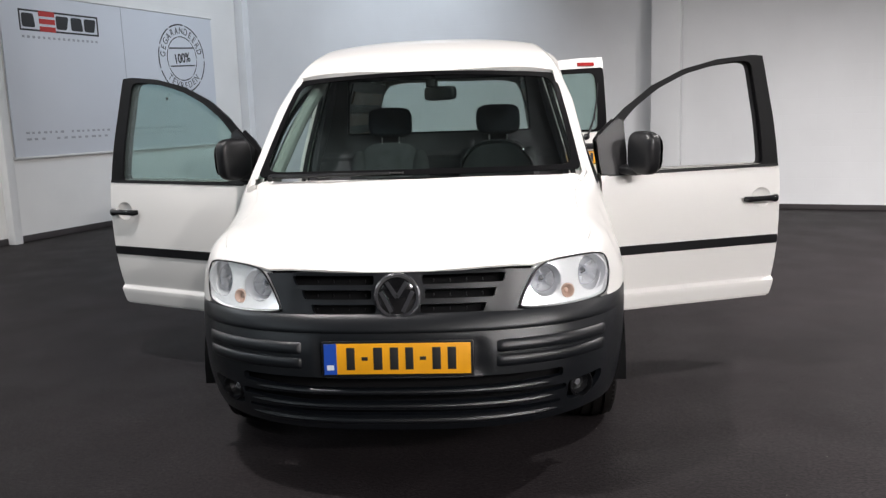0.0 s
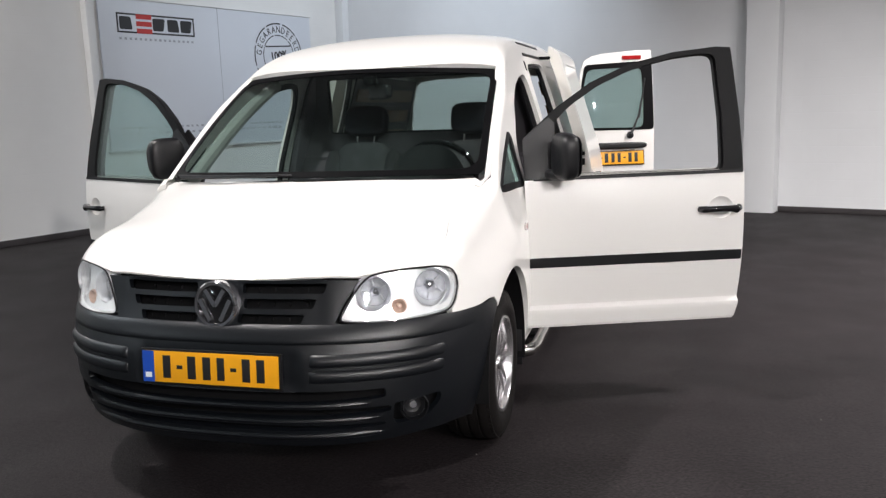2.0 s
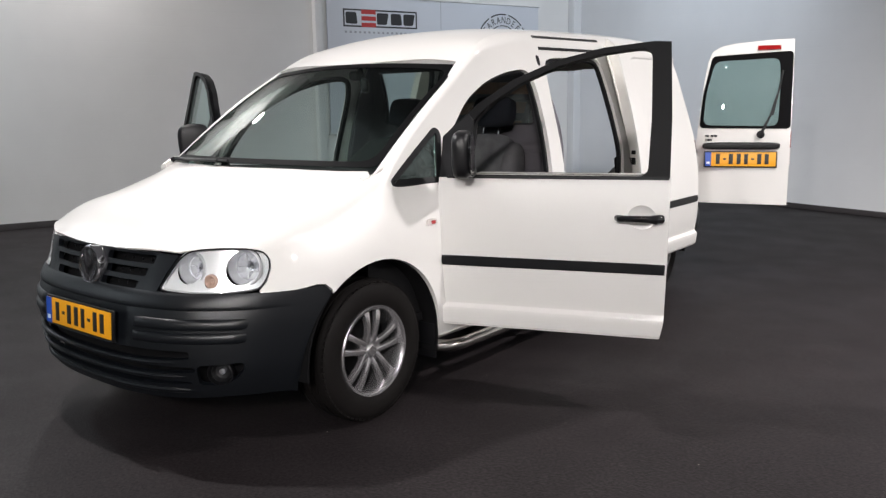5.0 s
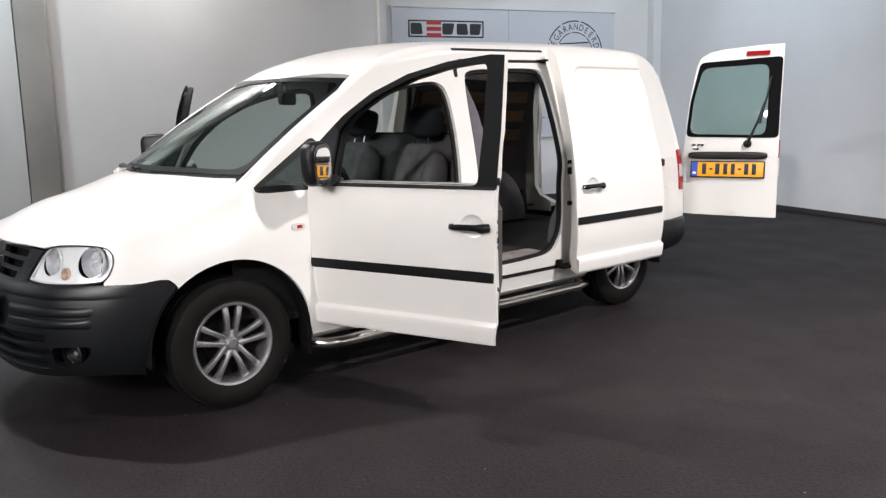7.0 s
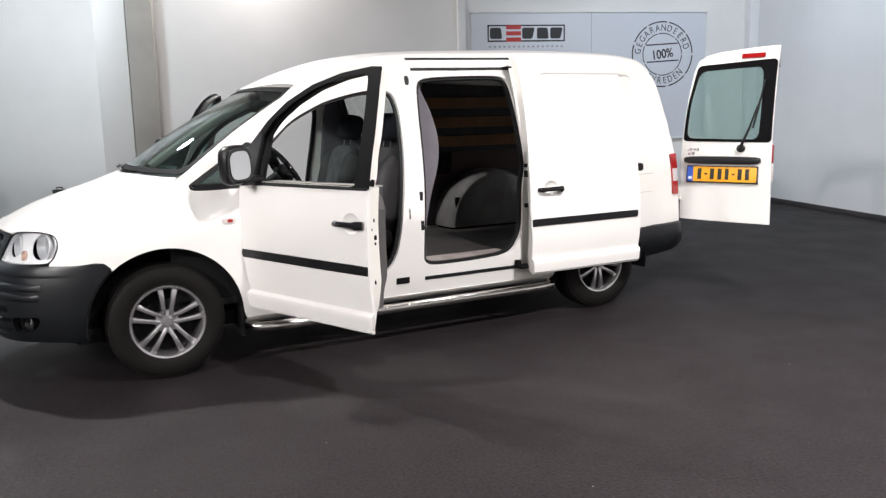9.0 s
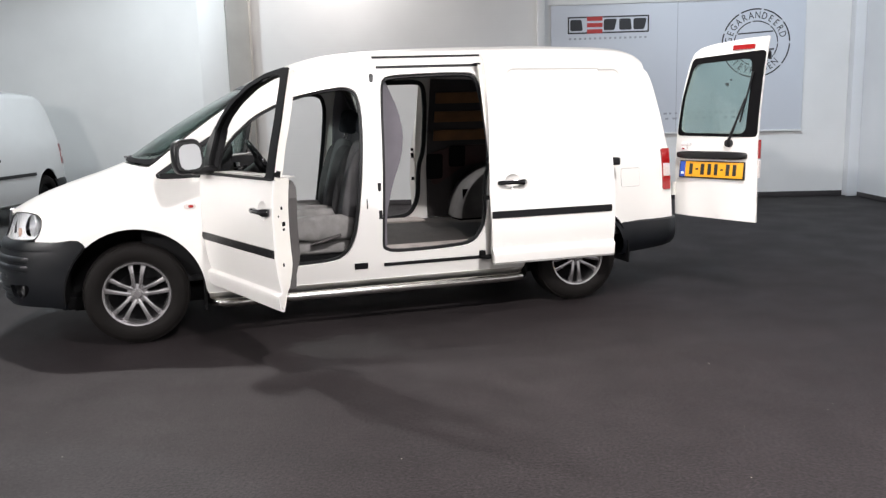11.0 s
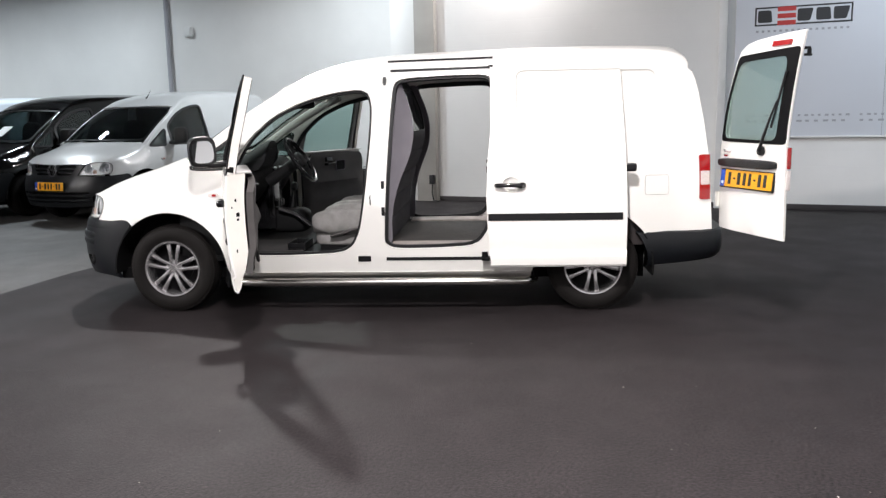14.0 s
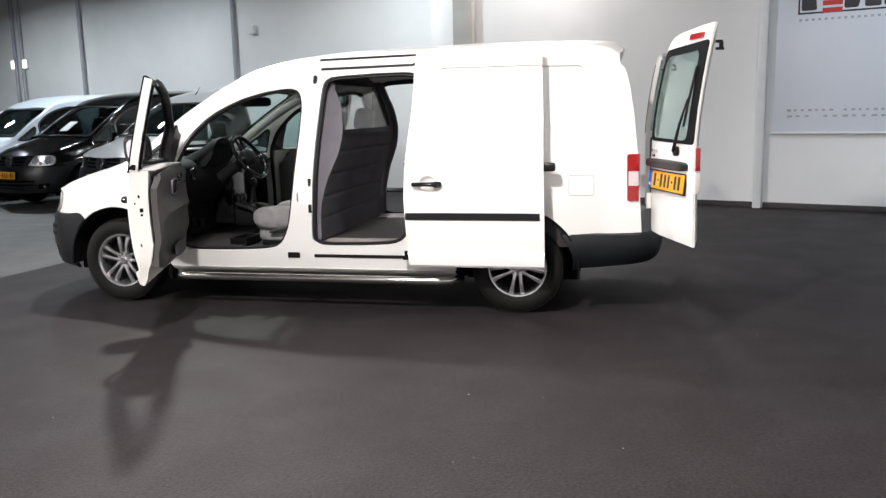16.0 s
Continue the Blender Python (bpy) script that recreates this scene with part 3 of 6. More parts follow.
for zz, ya, yb in ((0.135, -0.28, 0.26), (-0.135, -0.26, 0.28)):
    bm = extrude(bmesh.new(), [(ya, zz), (yb, zz + 0.03), (yb, zz + 0.05), (ya, zz + 0.02)], 0.056, 0.059, lambda u, v, w: Vector((w, SY + u, SZ + v)))
    part("stamp_bar", bm, POSTER_BLACK, banner)
for dy, dz, r in ((-0.42, -0.62, 0.03), (-0.36, -0.55, 0.018)):
    bm = lathe(bmesh.new(), [(0, 0.0575), (r, 0.0575), (r, 0.056)], 10, Matrix.Translation((0, SY + dy, SZ + dz)) @ Matrix.Rotation(math.pi / 2, 4, "Y"))
    part("stamp_spot", bm, POSTER_BLACK, banner)

case = thing("equipment_case", "black upright equipment case standing by the white wall", "case", m=pose(-7.62, 0.06, 0, 0, 0, -19.8))
part("case_body", box(bmesh.new(), (-0.10, -0.07, 0.02), (0.10, 0.07, 0.47), 0.012), BLACK_PLASTIC, case)
part("case_lid", box(bmesh.new(), (-0.105, -0.075, 0.47), (0.105, 0.075, 0.492), 0.008), GREY_PLASTIC, case)
for sx in (-0.08, 0.08):
    for sy in (-0.05, 0.05):
        part("case_foot", lathe(bmesh.new(), [(0, 0), (0.014, 0), (0.014, 0.02), (0, 0.02)], 10, Matrix.Translation((sx, sy, 0))), RUBBER, case)
part("case_handle", tube(bmesh.new(), [(0, -0.045, 0.49), (0, -0.04, 0.52), (0, 0.04, 0.52), (0, 0.045, 0.49)], 0.008, 8), BLACK_PLASTIC, case)
bm = tube(bmesh.new(), [(-7.45, -0.35, 0.013), (-7.40, -0.1, 0.013), (-7.46, 0.12, 0.013), (-7.40, 0.34, 0.013), (-7.46, 0.5, 0.013)], 0.013, 8)
tagged(part("floor_cable", bm, BLACK_PLASTIC), "black cable lying loose on the floor by the wall", "cable")


# ---- the shape of the van: front axle at y = 0, nose towards -y, its left side towards +x ----
half_width = smooth_table([(0.18, 0.80), (0.24, 0.845), (0.35, 0.880), (0.5, 0.896), (0.65, 0.900), (0.8, 0.897), (0.95, 0.885), (1.08, 0.862), (1.2, 0.832), (1.4, 0.772), (1.58, 0.718), (1.7, 0.678), (1.8, 0.645), (1.86, 0.622)])
nose_depth = smooth_table([(0.18, 0.86), (0.24, 0.925), (0.32, 0.955), (0.45, 0.972), (0.56, 0.962), (0.64, 0.93), (0.7, 0.902), (0.8, 0.868), (0.9, 0.83), (1.1, 0.75)])
crown = smooth_table([(-0.78, 0.80), (-0.74, 0.832), (-0.6, 0.905), (-0.4, 0.977), (-0.2, 1.042), (-0.06, 1.094), (0.06, 1.124), (0.2, 1.15)])
roof_crown = smooth_table([(0.70, 1.572), (0.76, 1.598), (0.9, 1.666), (1.05, 1.724), (1.25, 1.782), (1.45, 1.812), (1.7, 1.832), (2.2, 1.850), (2.8, 1.860), (3.2, 1.857), (3.45, 1.851), (3.57, 1.845), (3.64, 1.830), (3.69, 1.790)])
hood_shoulder = smooth_table([(-0.74, 0.822), (-0.6, 0.850), (-0.5, 0.884), (-0.4, 0.922), (-0.25, 0.962), (-0.1, 1.008), (0.05, 1.052), (0.16, 1.09)])
roof_shoulder = smooth_table([(0.855, 1.58), (0.95, 1.636), (1.05, 1.686), (1.25, 1.743), (1.45, 1.773), (1.7, 1.789), (2.0, 1.797), (2.8, 1.812), (3.2, 1.808), (3.45, 1.799), (3.55, 1.786), (3.61, 1.768), (3.66, 1.735), (3.69, 1.70)])
REAR = smooth_table([(0.5, 3.828), (0.9, 3.826), (1.14, 3.806), (1.39, 3.762), (1.6, 3.716), (1.74, 3.675), (1.80, 3.64), (1.86, 3.60)])
Y_PLAN, PM, PN = 0.1, 3.4, 2.6
WS_TOP = 0.855  # station at which the windscreen meets the roof
EDGE_SIN = math.sin(radians(78))
edge_round = smooth_table([(-0.6, 0.045), (-0.42, 0.065), (-0.22, 0.085), (-0.05, 0.075), (0.2, 0.032), (0.75, 0.030), (0.90, 0.028), (1.2, 0.075)])
# how the wing tops lean in: height at which it begins, and slope
LEAN_FROM = smooth_table([(-0.55, 0.80), (-0.3, 0.745), (0.0, 0.79), (0.15, 0.83)])
LEAN_SLOPE = smooth_table([(-0.58, 0.0), (-0.45, 0.17), (-0.28, 0.42), (-0.1, 0.45), (0.0, 0.40), (0.15, 0.19)])


def edge_top(y):
    """The height of the body's upper edge: bonnet edge, windscreen pillar, roof edge."""
    if y < 0.15:
        return hood_shoulder(y)
    if y > WS_TOP:
        return roof_shoulder(y)
    v = (y - 0.15) / (WS_TOP - 0.15)
    return 1.088 + 0.492 * v + 0.024 * math.sin(math.pi * v)


def side_x(y, z):
    """Half the width of the body at the station y and the height z."""
    w = half_width(z)
    if y < Y_PLAN:
        u = min((Y_PLAN - y) / nose_depth(z), 1.0)
        w *= max(1 - u**PM, 0.0)**(1 / PN)
    if y > 2.8:
        w -= 0.10 * (y - 2.8)**2
    top, r = edge_top(y), edge_round(y)
    if y < 0.15:
        w -= min(LEAN_SLOPE(y) * max(z - LEAN_FROM(y), 0.0), 0.12)
    elif y < WS_TOP:
        # the pillar follows the windscreen's edge
        d = max(top - z, 0.0)
        w = min(w, 0.757 - 0.067 * (y - 0.15) / (WS_TOP - 0.15) + 0.026 + 0.79 * r + 0.15 * d + 0.6 * d * d)
    s = (z - top) / r + EDGE_SIN
    if s > 0:
        w -= r * (1 - math.sqrt(1 - min(s, EDGE_SIN)**2))
    return w


def on_side(y, z, sign=1, off=0.0):
    return Vector((sign * (side_x(y, z) + off), y, z))


def nose(th, z):
    """Round the front: th from 0 at the middle to 90 at the side."""
    s, c = math.sin(radians(abs(th))), math.cos(radians(abs(th)))
    x = half_width(z) * s**(2 / PN)
    return Vector((math.copysign(x, th), Y_PLAN - nose_depth(z) * c**(2 / PM), z))


def turn_of(x, z):
    """The angle th at which the nose has the half width x."""
    return math.copysign(math.degrees(math.asin(min((abs(x) / half_width(z))**(PN / 2), 1.0))), x)


def on_front(x, z, push=0.0):
    """A point of the front face; push moves it back."""
    w = half_width(z)
    u = min(abs(x) / w, 0.999)
    return Vector((x, Y_PLAN - nose_depth(z) * (1 - u**PN)**(1 / PM) + push, z))


def front_along(s, z, push=0.0):
    """The front face by a running length s from the middle, so that it can wrap round to the sides."""
    table = RUN[round(min(max(z, 0.18), 0.95) * 100)]
    th = lerp_table(table, abs(s))
    p = nose(math.copysign(th, s), z)
    if push:
        c = Vector((0, 0.6, z))
        p = p + (c - p).normalized() * push
    return p


RUN = {}
for k in range(17, 97):
    z, s, tab, last = k / 100, 0.0, [], None
    for i in range(0, 181):
        p = nose(i / 2, z)
        if last is not None:
            s += (p - last).length
        last = p
        tab.append((s, i / 2))
    RUN[k] = tab


def run_of(x, z):
    th = turn_of(abs(x), z)
    tab = RUN[round(min(max(z, 0.18), 0.95) * 100)]
    return math.copysign(lerp_table([(b, a) for a, b in tab], th), x)


def run_of_side(y, z):
    """The running length at which the nose surface reaches the station y."""
    u = min(max((Y_PLAN - y) / nose_depth(z), 0.0), 1.0)
    th = math.degrees(math.acos(min(u**(PM / 2), 1.0)))
    tab = RUN[round(min(max(z, 0.18), 0.95) * 100)]
    return lerp_table([(b, a) for a, b in tab], th)


def arc(cy, cz, r, a0, a1, n=18):
    return [(cy + r * math.cos(radians(a)), cz + r * math.sin(radians(a))) for a in steps(a0, a1, n)]


def ws_edge(v):
    """The windscreen's edge from the cowl (0) to the roof (1)."""
    return Vector((0.757 - 0.067 * v, 0.15 + (WS_TOP - 0.15) * v, 1.102 + 0.468 * v + 0.02 * math.sin(math.pi * v)))


def windscreen(u, v):
    e = ws_edge(v)
    b = 0.20 - 0.10 * v
    return Vector((u * e.x, e.y - b * (1 - u * u), e.z + (0.010 + 0.016 * v) * (1 - u * u)))


PILLAR = [(y, edge_top(y) - edge_round(y)) for y in steps(0.15, WS_TOP, 12)]
DOOR_HOLE = soften([(0.50, 0.47), (0.50, 0.75), (0.49, 1.03), (0.585, 1.22), (0.77, 1.385), (0.98, 1.485), (1.19, 1.54), (1.38, 1.562), (1.45, 1.53), (1.475, 1.43), (1.465, 1.20), (1.43, 0.88), (1.385, 0.60), (1.33, 0.48), (1.24, 0.425), (0.90, 0.41), (0.58, 0.41)], 2)
SLIDE_HOLE = soften([(1.55, 0.54), (1.575, 1.0), (1.60, 1.39), (1.62, 1.60), (1.69, 1.632), (2.0, 1.645), (2.27, 1.648), (2.32, 1.60), (2.345, 1.40), (2.35, 1.06), (2.305, 0.92), (2.295, 0.62), (2.20, 0.475), (1.92, 0.457), (1.62, 0.455), (1.555, 0.49)], 2)
QUARTER = fillet([(0.165, 1.034), (0.45, 1.032), (0.53, 1.238), (0.51, 1.262)], 0.02, 3)
TOP_STATIONS = [0.88, 0.94, 1.0, 1.08, 1.16, 1.25, 1.35, 1.45, 1.6, 1.75, 1.9, 2.05, 2.2, 2.35, 2.5, 2.65, 2.8, 2.95, 3.1, 3.2, 3.3, 3.4, 3.47, 3.53, 3.57, 3.605, 3.635, 3.66]
SIDE = ([(-0.549, 0.666), (-0.495, 0.667), (-0.42, 0.671), (-0.34, 0.679), (-0.30, 0.674), (-0.272, 0.65)] + arc(0.0, 0.315, 0.412, 130, 2) + [(0.425, 0.285), (1.2, 0.285), (2.0, 0.285), (2.575, 0.285)]
        + arc(3.0, 0.315, 0.412, 178, 33) + [(3.36, 0.55), (3.6, 0.555), (3.815, 0.56), (3.80, 0.80), (3.785, 1.05), (3.76, 1.30), (3.73, 1.50), (3.708, 1.59), (3.69, 1.635)]
        + [(y, edge_top(y) - edge_round(y)) for y in TOP_STATIONS[::-1]] + PILLAR[::-1]
        + [(y, edge_top(y) - edge_round(y)) for y in (0.12, 0.08, 0.04, 0.0, -0.05, -0.1, -0.18, -0.26, -0.34, -0.42, -0.48, -0.518)] + [(-0.499, 0.80), (-0.502, 0.76), (-0.524, 0.71), (-0.549, 0.682)])


def ring_outline(poly, grow):
    cx, cy = sum(p[0] for p in poly) / len(poly), sum(p[1] for p in poly) / len(poly)
    out = []
    n = len(poly)
    for i in range(n):
        a, b = Vector(poly[i - 1]), Vector(poly[(i + 1) % n])
        d = (b - a).normalized()
        nrm = Vector((d.y, -d.x))
        p = Vector(poly[i])
        if nrm.dot(p - Vector((cx, cy))) < 0:
            nrm = -nrm
        out.append(tuple(p + nrm * grow))
    return out


def field_lines(y0, y1, z0, z1):
    """Points along the edge of a stamped field."""
    pts = []
    for o in (-0.004, 0.0, 0.004, 0.007, 0.010, 0.013, 0.018):
        pts += [(y, z1 - o) for y in steps(y0 + 0.05, y1 - 0.05, 40)]
        pts += [(q, z) for q in (y0 + o, y1 - o) for z in steps(z0, z1 - 0.05, 22)]
        pts += [(y0 + 0.06 - (0.06 - o) * math.cos(radians(a)), z1 - 0.06 + (0.06 - o) * math.sin(radians(a))) for a in (9, 27, 45, 63, 81)]
        pts += [(y1 - 0.06 + (0.06 - o) * math.cos(radians(a)), z1 - 0.06 + (0.06 - o) * math.sin(radians(a))) for a in (9, 27, 45, 63, 81)]
    return pts


def relief(y, z, y0, y1, z0, z1, r=0.013):
    """How far inside a stamped field a point lies, from 0 to 1."""
    d = min(y - y0, y1 - y, z1 - z, (z - z0) * 0.12 + 0.0)
    cy, cz = max(y0 + 0.06 - y, y - y1 + 0.06, 0.0), max(z - z1 + 0.06, 0.0)
    if cy > 0 and cz > 0:
        d = min(d, 0.06 - math.hypot(cy, cz))
    t = min(max(d / r, 0.0), 1.0)
    return t * t * (3 - 2 * t)


def rounded(bm, centre, half, k=5.0, n=8, m=None):
    """A cushion-like block with full, rounded sides."""
    m = m or Matrix()
    made = {}

    def vert(p):
        key = tuple(round(c, 4) for c in p)
        if key not in made:
            l = sum(abs(c)**k for c in p)**(1 / k)
            made[key] = bm.verts.new(m @ (Vector(centre) + Vector([c / l * h for c, h in zip(p, half)])))
        return made[key]

    for ax in range(3):
        for s in (-1, 1):
            for i in range(n):
                for j in range(n):
                    q = []
                    for a, b in ((i, j), (i + 1, j), (i + 1, j + 1), (i, j + 1)):
                        p = [0, 0, 0]
                        p[ax], p[(ax + 1) % 3], p[(ax + 2) % 3] = s, -1 + 2 * a / n, -1 + 2 * b / n
                        q.append(vert(p))
                    bm.faces.new(q if s > 0 else q[::-1])
    return bm


# ---- wheels ----
def wheel(parent, m, rim_mat, alloy=True):
    w = new("wheel")
    w.parent, w.matrix_basis = parent, m
    bm = bmesh.new()
    prof = [(0.198, 0.075), (0.202, 0.092), (0.222, 0.104), (0.25, 0.107), (0.28, 0.104), (0.30, 0.092), (0.311, 0.074)]
    for h in (0.045, 0.0, -0.045):
        prof += [(0.316, h + 0.016), (0.3165, h + 0.007), (0.308, h + 0.005), (0.308, h - 0.005), (0.3165, h - 0.007)]
    prof += [(0.311, -0.074), (0.30, -0.092), (0.25, -0.107), (0.202, -0.092), (0.198, -0.075)]
    lathe(bm, prof, 56)
    part("tyre", bm, RUBBER, w)
    if alloy:
        bm = bmesh.new()
        for k in range(72):
            for s in (1, -1):
                m2 = Matrix.Rotation(2 * math.pi * (k + 0.25 * s) / 72, 4, "Z")
                box(bm, (0.296, s * 0.074 - 0.018, -0.0085), (0.3070, s * 0.074 + 0.018, 0.0085), 0.0, m2 @ Matrix.Rotation(math.pi / 2, 4, "X"))
        tagged(part("tyre_tread", bm, RUBBER, w), kind="stuff")
    bm = bmesh.new()
    lathe(bm, [(0.2, 0.082), (0.204, 0.094), (0.200, 0.100), (0.190, 0.098), (0.183, 0.088), (0.180, 0.055), (0.177, 0.02), (0.176, -0.085)], 56)
    if alloy:
        for k in range(5):
            for side in (-1, 1):
                n = 7
                rows = []
                for i in range(n + 1):
                    t = i / n
                    r = 0.035 + t * 0.150
                    a = radians(72 * k + 18) + side * math.asin(min((0.0175 + 0.021 * t**1.3) / r, 0.62))
                    wd = 0.0140 - 0.0015 * math.sin(math.pi * t) + 0.004 * t * t
                    h = 0.074 + 0.014 * math.sin(math.pi * t * 0.8) - 0.004 * t
                    c, tn = Vector((math.cos(a), math.sin(a), 0)), Vector((-math.sin(a), math.cos(a), 0))
                    p = c * r
                    rows.append([bm.verts.new(p + tn * wd + Vector((0, 0, h - 0.022))), bm.verts.new(p + tn * wd * 0.8 + Vector((0, 0, h - 0.003))), bm.verts.new(p + Vector((0, 0, h))),
                                 bm.verts.new(p - tn * wd * 0.8 + Vector((0, 0, h - 0.003))), bm.verts.new(p - tn * wd + Vector((0, 0, h - 0.022)))])
                for a_, b_ in zip(rows, rows[1:]):
                    for j in range(4):
                        bm.faces.new([a_[j], a_[j + 1], b_[j + 1], b_[j]])
        lathe(bm, [(0.0, 0.082), (0.022, 0.082), (0.027, 0.078), (0.030, 0.070), (0.062, 0.066), (0.066, 0.055), (0.06, 0.03)], 30)
    else:
        lathe(bm, [(0.0, 0.07), (0.05, 0.07), (0.06, 0.05), (0.10, 0.06), (0.135, 0.05), (0.17, 0.03), (0.178, 0.02)], 40)
    if alloy:
        for k in range(5):
            a = radians(72 * k + 54)
            lathe(bm, [(0.0095, 0.060), (0.0100, 0.0705), (0.0145, 0.0705), (0.016, 0.05)], 14, Matrix.Translation((0.049 * math.cos(a), 0.049 * math.sin(a), 0)))
    part("rim", bm, rim_mat, w)
    for k in range(5):
        a = radians(72 * k + 54)
        part("wheel_bolt", lathe(bmesh.new(), [(0.0, 0.0675), (0.0085, 0.0675), (0.0085, 0.05)], 10, Matrix.Translation((0.048 * math.cos(a), 0.048 * math.sin(a), 0))), VOID, w)
    # black backing fills the barrel: the shade between spokes is its colour
    bm = bmesh.new()
    lathe(bm, [(0.0, 0.012), (0.12, 0.012), (0.122, 0.0), (0.1765, -0.01), (0.177, -0.06), (0.0, -0.06)], 36)
    part("brake_disc", bm, VOID, w)
    return w


# ---- registration plate, with bars in place of its characters ----
def plate(p, m):
    part("plate_holder", box(bmesh.new(), (-0.27, -0.066, -0.014), (0.27, 0.062, 0.0), 0.006), BLACK_PLASTIC, p, m=m)
    part("plate_face", box(bmesh.new(), (-0.26, -0.056, 0.0), (0.26, 0.054, 0.003), 0.001), YELLOW, p, "yellow plate face", m=m)
    part("plate_band", box(bmesh.new(), (-0.26, -0.056, 0.003), (-0.215, 0.054, 0.0045)), BLUE, p, "blue country band", m=m)
    for x, w, h in ((-0.165, 0.030, 0.08), (-0.115, 0.022, 0.013), (-0.068, 0.032, 0.08), (-0.010, 0.030, 0.08), (0.044, 0.028, 0.08), (0.092, 0.022, 0.013), (0.140, 0.030, 0.08), (0.194, 0.030, 0.08)):
        part("plate_bar", box(bmesh.new(), (x - w / 2, -h / 2, 0.003), (x + w / 2, h / 2, 0.0048), 0.0008), INK, p, m=m)
    part("band_mark", box(bmesh.new(), (-0.25, -0.040, 0.0045), (-0.225, -0.022, 0.005)), PALE, p, m=m)


def headlamp(parent, sign, detail=True):
    hl = new("headlamp")
    hl.parent = parent
    out = [(0.440, 0.683), (0.462, 0.73), (0.502, 0.795), (0.535, 0.826), (0.59, 0.837), (0.68, 0.842), (0.77, 0.840), (0.835, 0.827),
           (0.864, 0.80), (0.873, 0.76), (0.864, 0.71), (0.842, 0.684), (0.76, 0.676), (0.68, 0.673), (0.58, 0.672), (0.48, 0.677)]
    lens = fillet(out, 0.02, 3)
    f = lambda push: (lambda s, z: front_along(sign * s, z, push))
    n = (0.4 * sign, -1, 0)
    part("lens_cover", patch(lens, [], 0.03, f(0.002), 0.004, n), GLASS_CLEAR, hl, "clear lens cover").visible_shadow = False
    bowls = (("main_reflector", 0.722, 0.768, 0.068, 0.075), ("side_reflector", 0.542, 0.764, 0.061, 0.068))
    hole = lambda x, z, r: [(run_of(x, z) + r * math.cos(t), z + r * math.sin(t)) for t in [2 * math.pi * i / 24 for i in range(24)]]
    cut = [hole(x, z, r) for _, x, z, r, _ in bowls] + [hole(0.627, 0.716, 0.026)]
    part("lamp_housing", patch(ring_outline(lens, -0.003), cut, 0.03, f(0.022), 0.004, n), BEZEL, hl, "bright silver lamp housing")
    rim = resample(lens, 0.03)
    bm = bmesh.new()
    a = [bm.verts.new(front_along(sign * s, z, 0.004)) for s, z in rim]
    b = [bm.verts.new(front_along(sign * s, z, 0.03)) for s, z in rim]
    for i in range(len(rim)):
        k = (i + 1) % len(rim)
        bm.faces.new([a[i], a[k], b[k], b[i]])
    part("housing_rim", bm, BEZEL, hl)
    part("lens_seal", tube(bmesh.new(), [front_along(sign * s, z, 0.003) for s, z in rim + rim[:1]], 0.0035, 6, False), BLACK_PLASTIC, hl)
    for name, x, z, r, depth in bowls:
        p0, px, pz = (front_along(sign * (run_of(x, z) + dx), z + dz, 0.022) for dx, dz in ((0, 0), (0.01, 0), (0, 0.01)))
        nrm = (px - p0).cross(pz - p0).normalized() * sign
        if nrm.y > 0:
            nrm = -nrm
        nrm = (0.45 * nrm + Vector((0.04 * sign, -0.55, 0.0))).normalized()
        m = Matrix.Translation(p0 - 0.006 * nrm) @ nrm.to_track_quat("Z", "Y").to_matrix().to_4x4()
        part("reflector_collar", lathe(bmesh.new(), [(r + 0.006, -0.006), (r + 0.005, 0.003), (r * 0.99, 0.004), (r * 0.95, -0.004), (r * 0.88, -0.020), (r * 0.82, -0.034), (r * 0.80, -0.036)], 36, m), COLLAR, hl, "pale silver collar")
        part(name, lathe(bmesh.new(), [(r * 0.81, -0.034), (r * 0.77, -0.044), (r * 0.66, -depth * 0.76), (r * 0.48, -depth * 0.92), (r * 0.3, -depth), (0.0, -depth * 1.02)], 15, m), REFLECTOR, hl, sharp=8)
        part("bulb_cap", lathe(bmesh.new(), [(r * 0.34, -depth), (r * 0.30, -depth * 0.72), (r * 0.24, -depth * 0.62), (r * 0.12, -depth * 0.58), (0.0, -depth * 0.56)], 9, m @ Matrix.Rotation(x * 5, 4, "Z")), BULB, hl, sharp=1)
        for a in range(5):
            part("reflector_fin", box(bmesh.new(), (r * 0.36, -0.002, -depth * 0.95), (r * 0.74, 0.002, -depth * 0.60), 0.0, m @ Matrix.Rotation(2 * math.pi * a / 5 + x, 4, "Z")), REFLECTOR, hl)
    p0 = front_along(sign * run_of(0.627, 0.716), 0.716, 0.022)
    m = Matrix.Translation(p0) @ Vector((0.35 * sign, -1, 0.1)).to_track_quat("Z", "Y").to_matrix().to_4x4()
    part("indicator", lathe(bmesh.new(), [(0.028, -0.01), (0.028, 0.002), (0.024, 0.006), (0.016, 0.0), (0.010, -0.012), (0.0, -0.004)], 24, m), AMBER, hl, "amber indicator lens")
    return hl


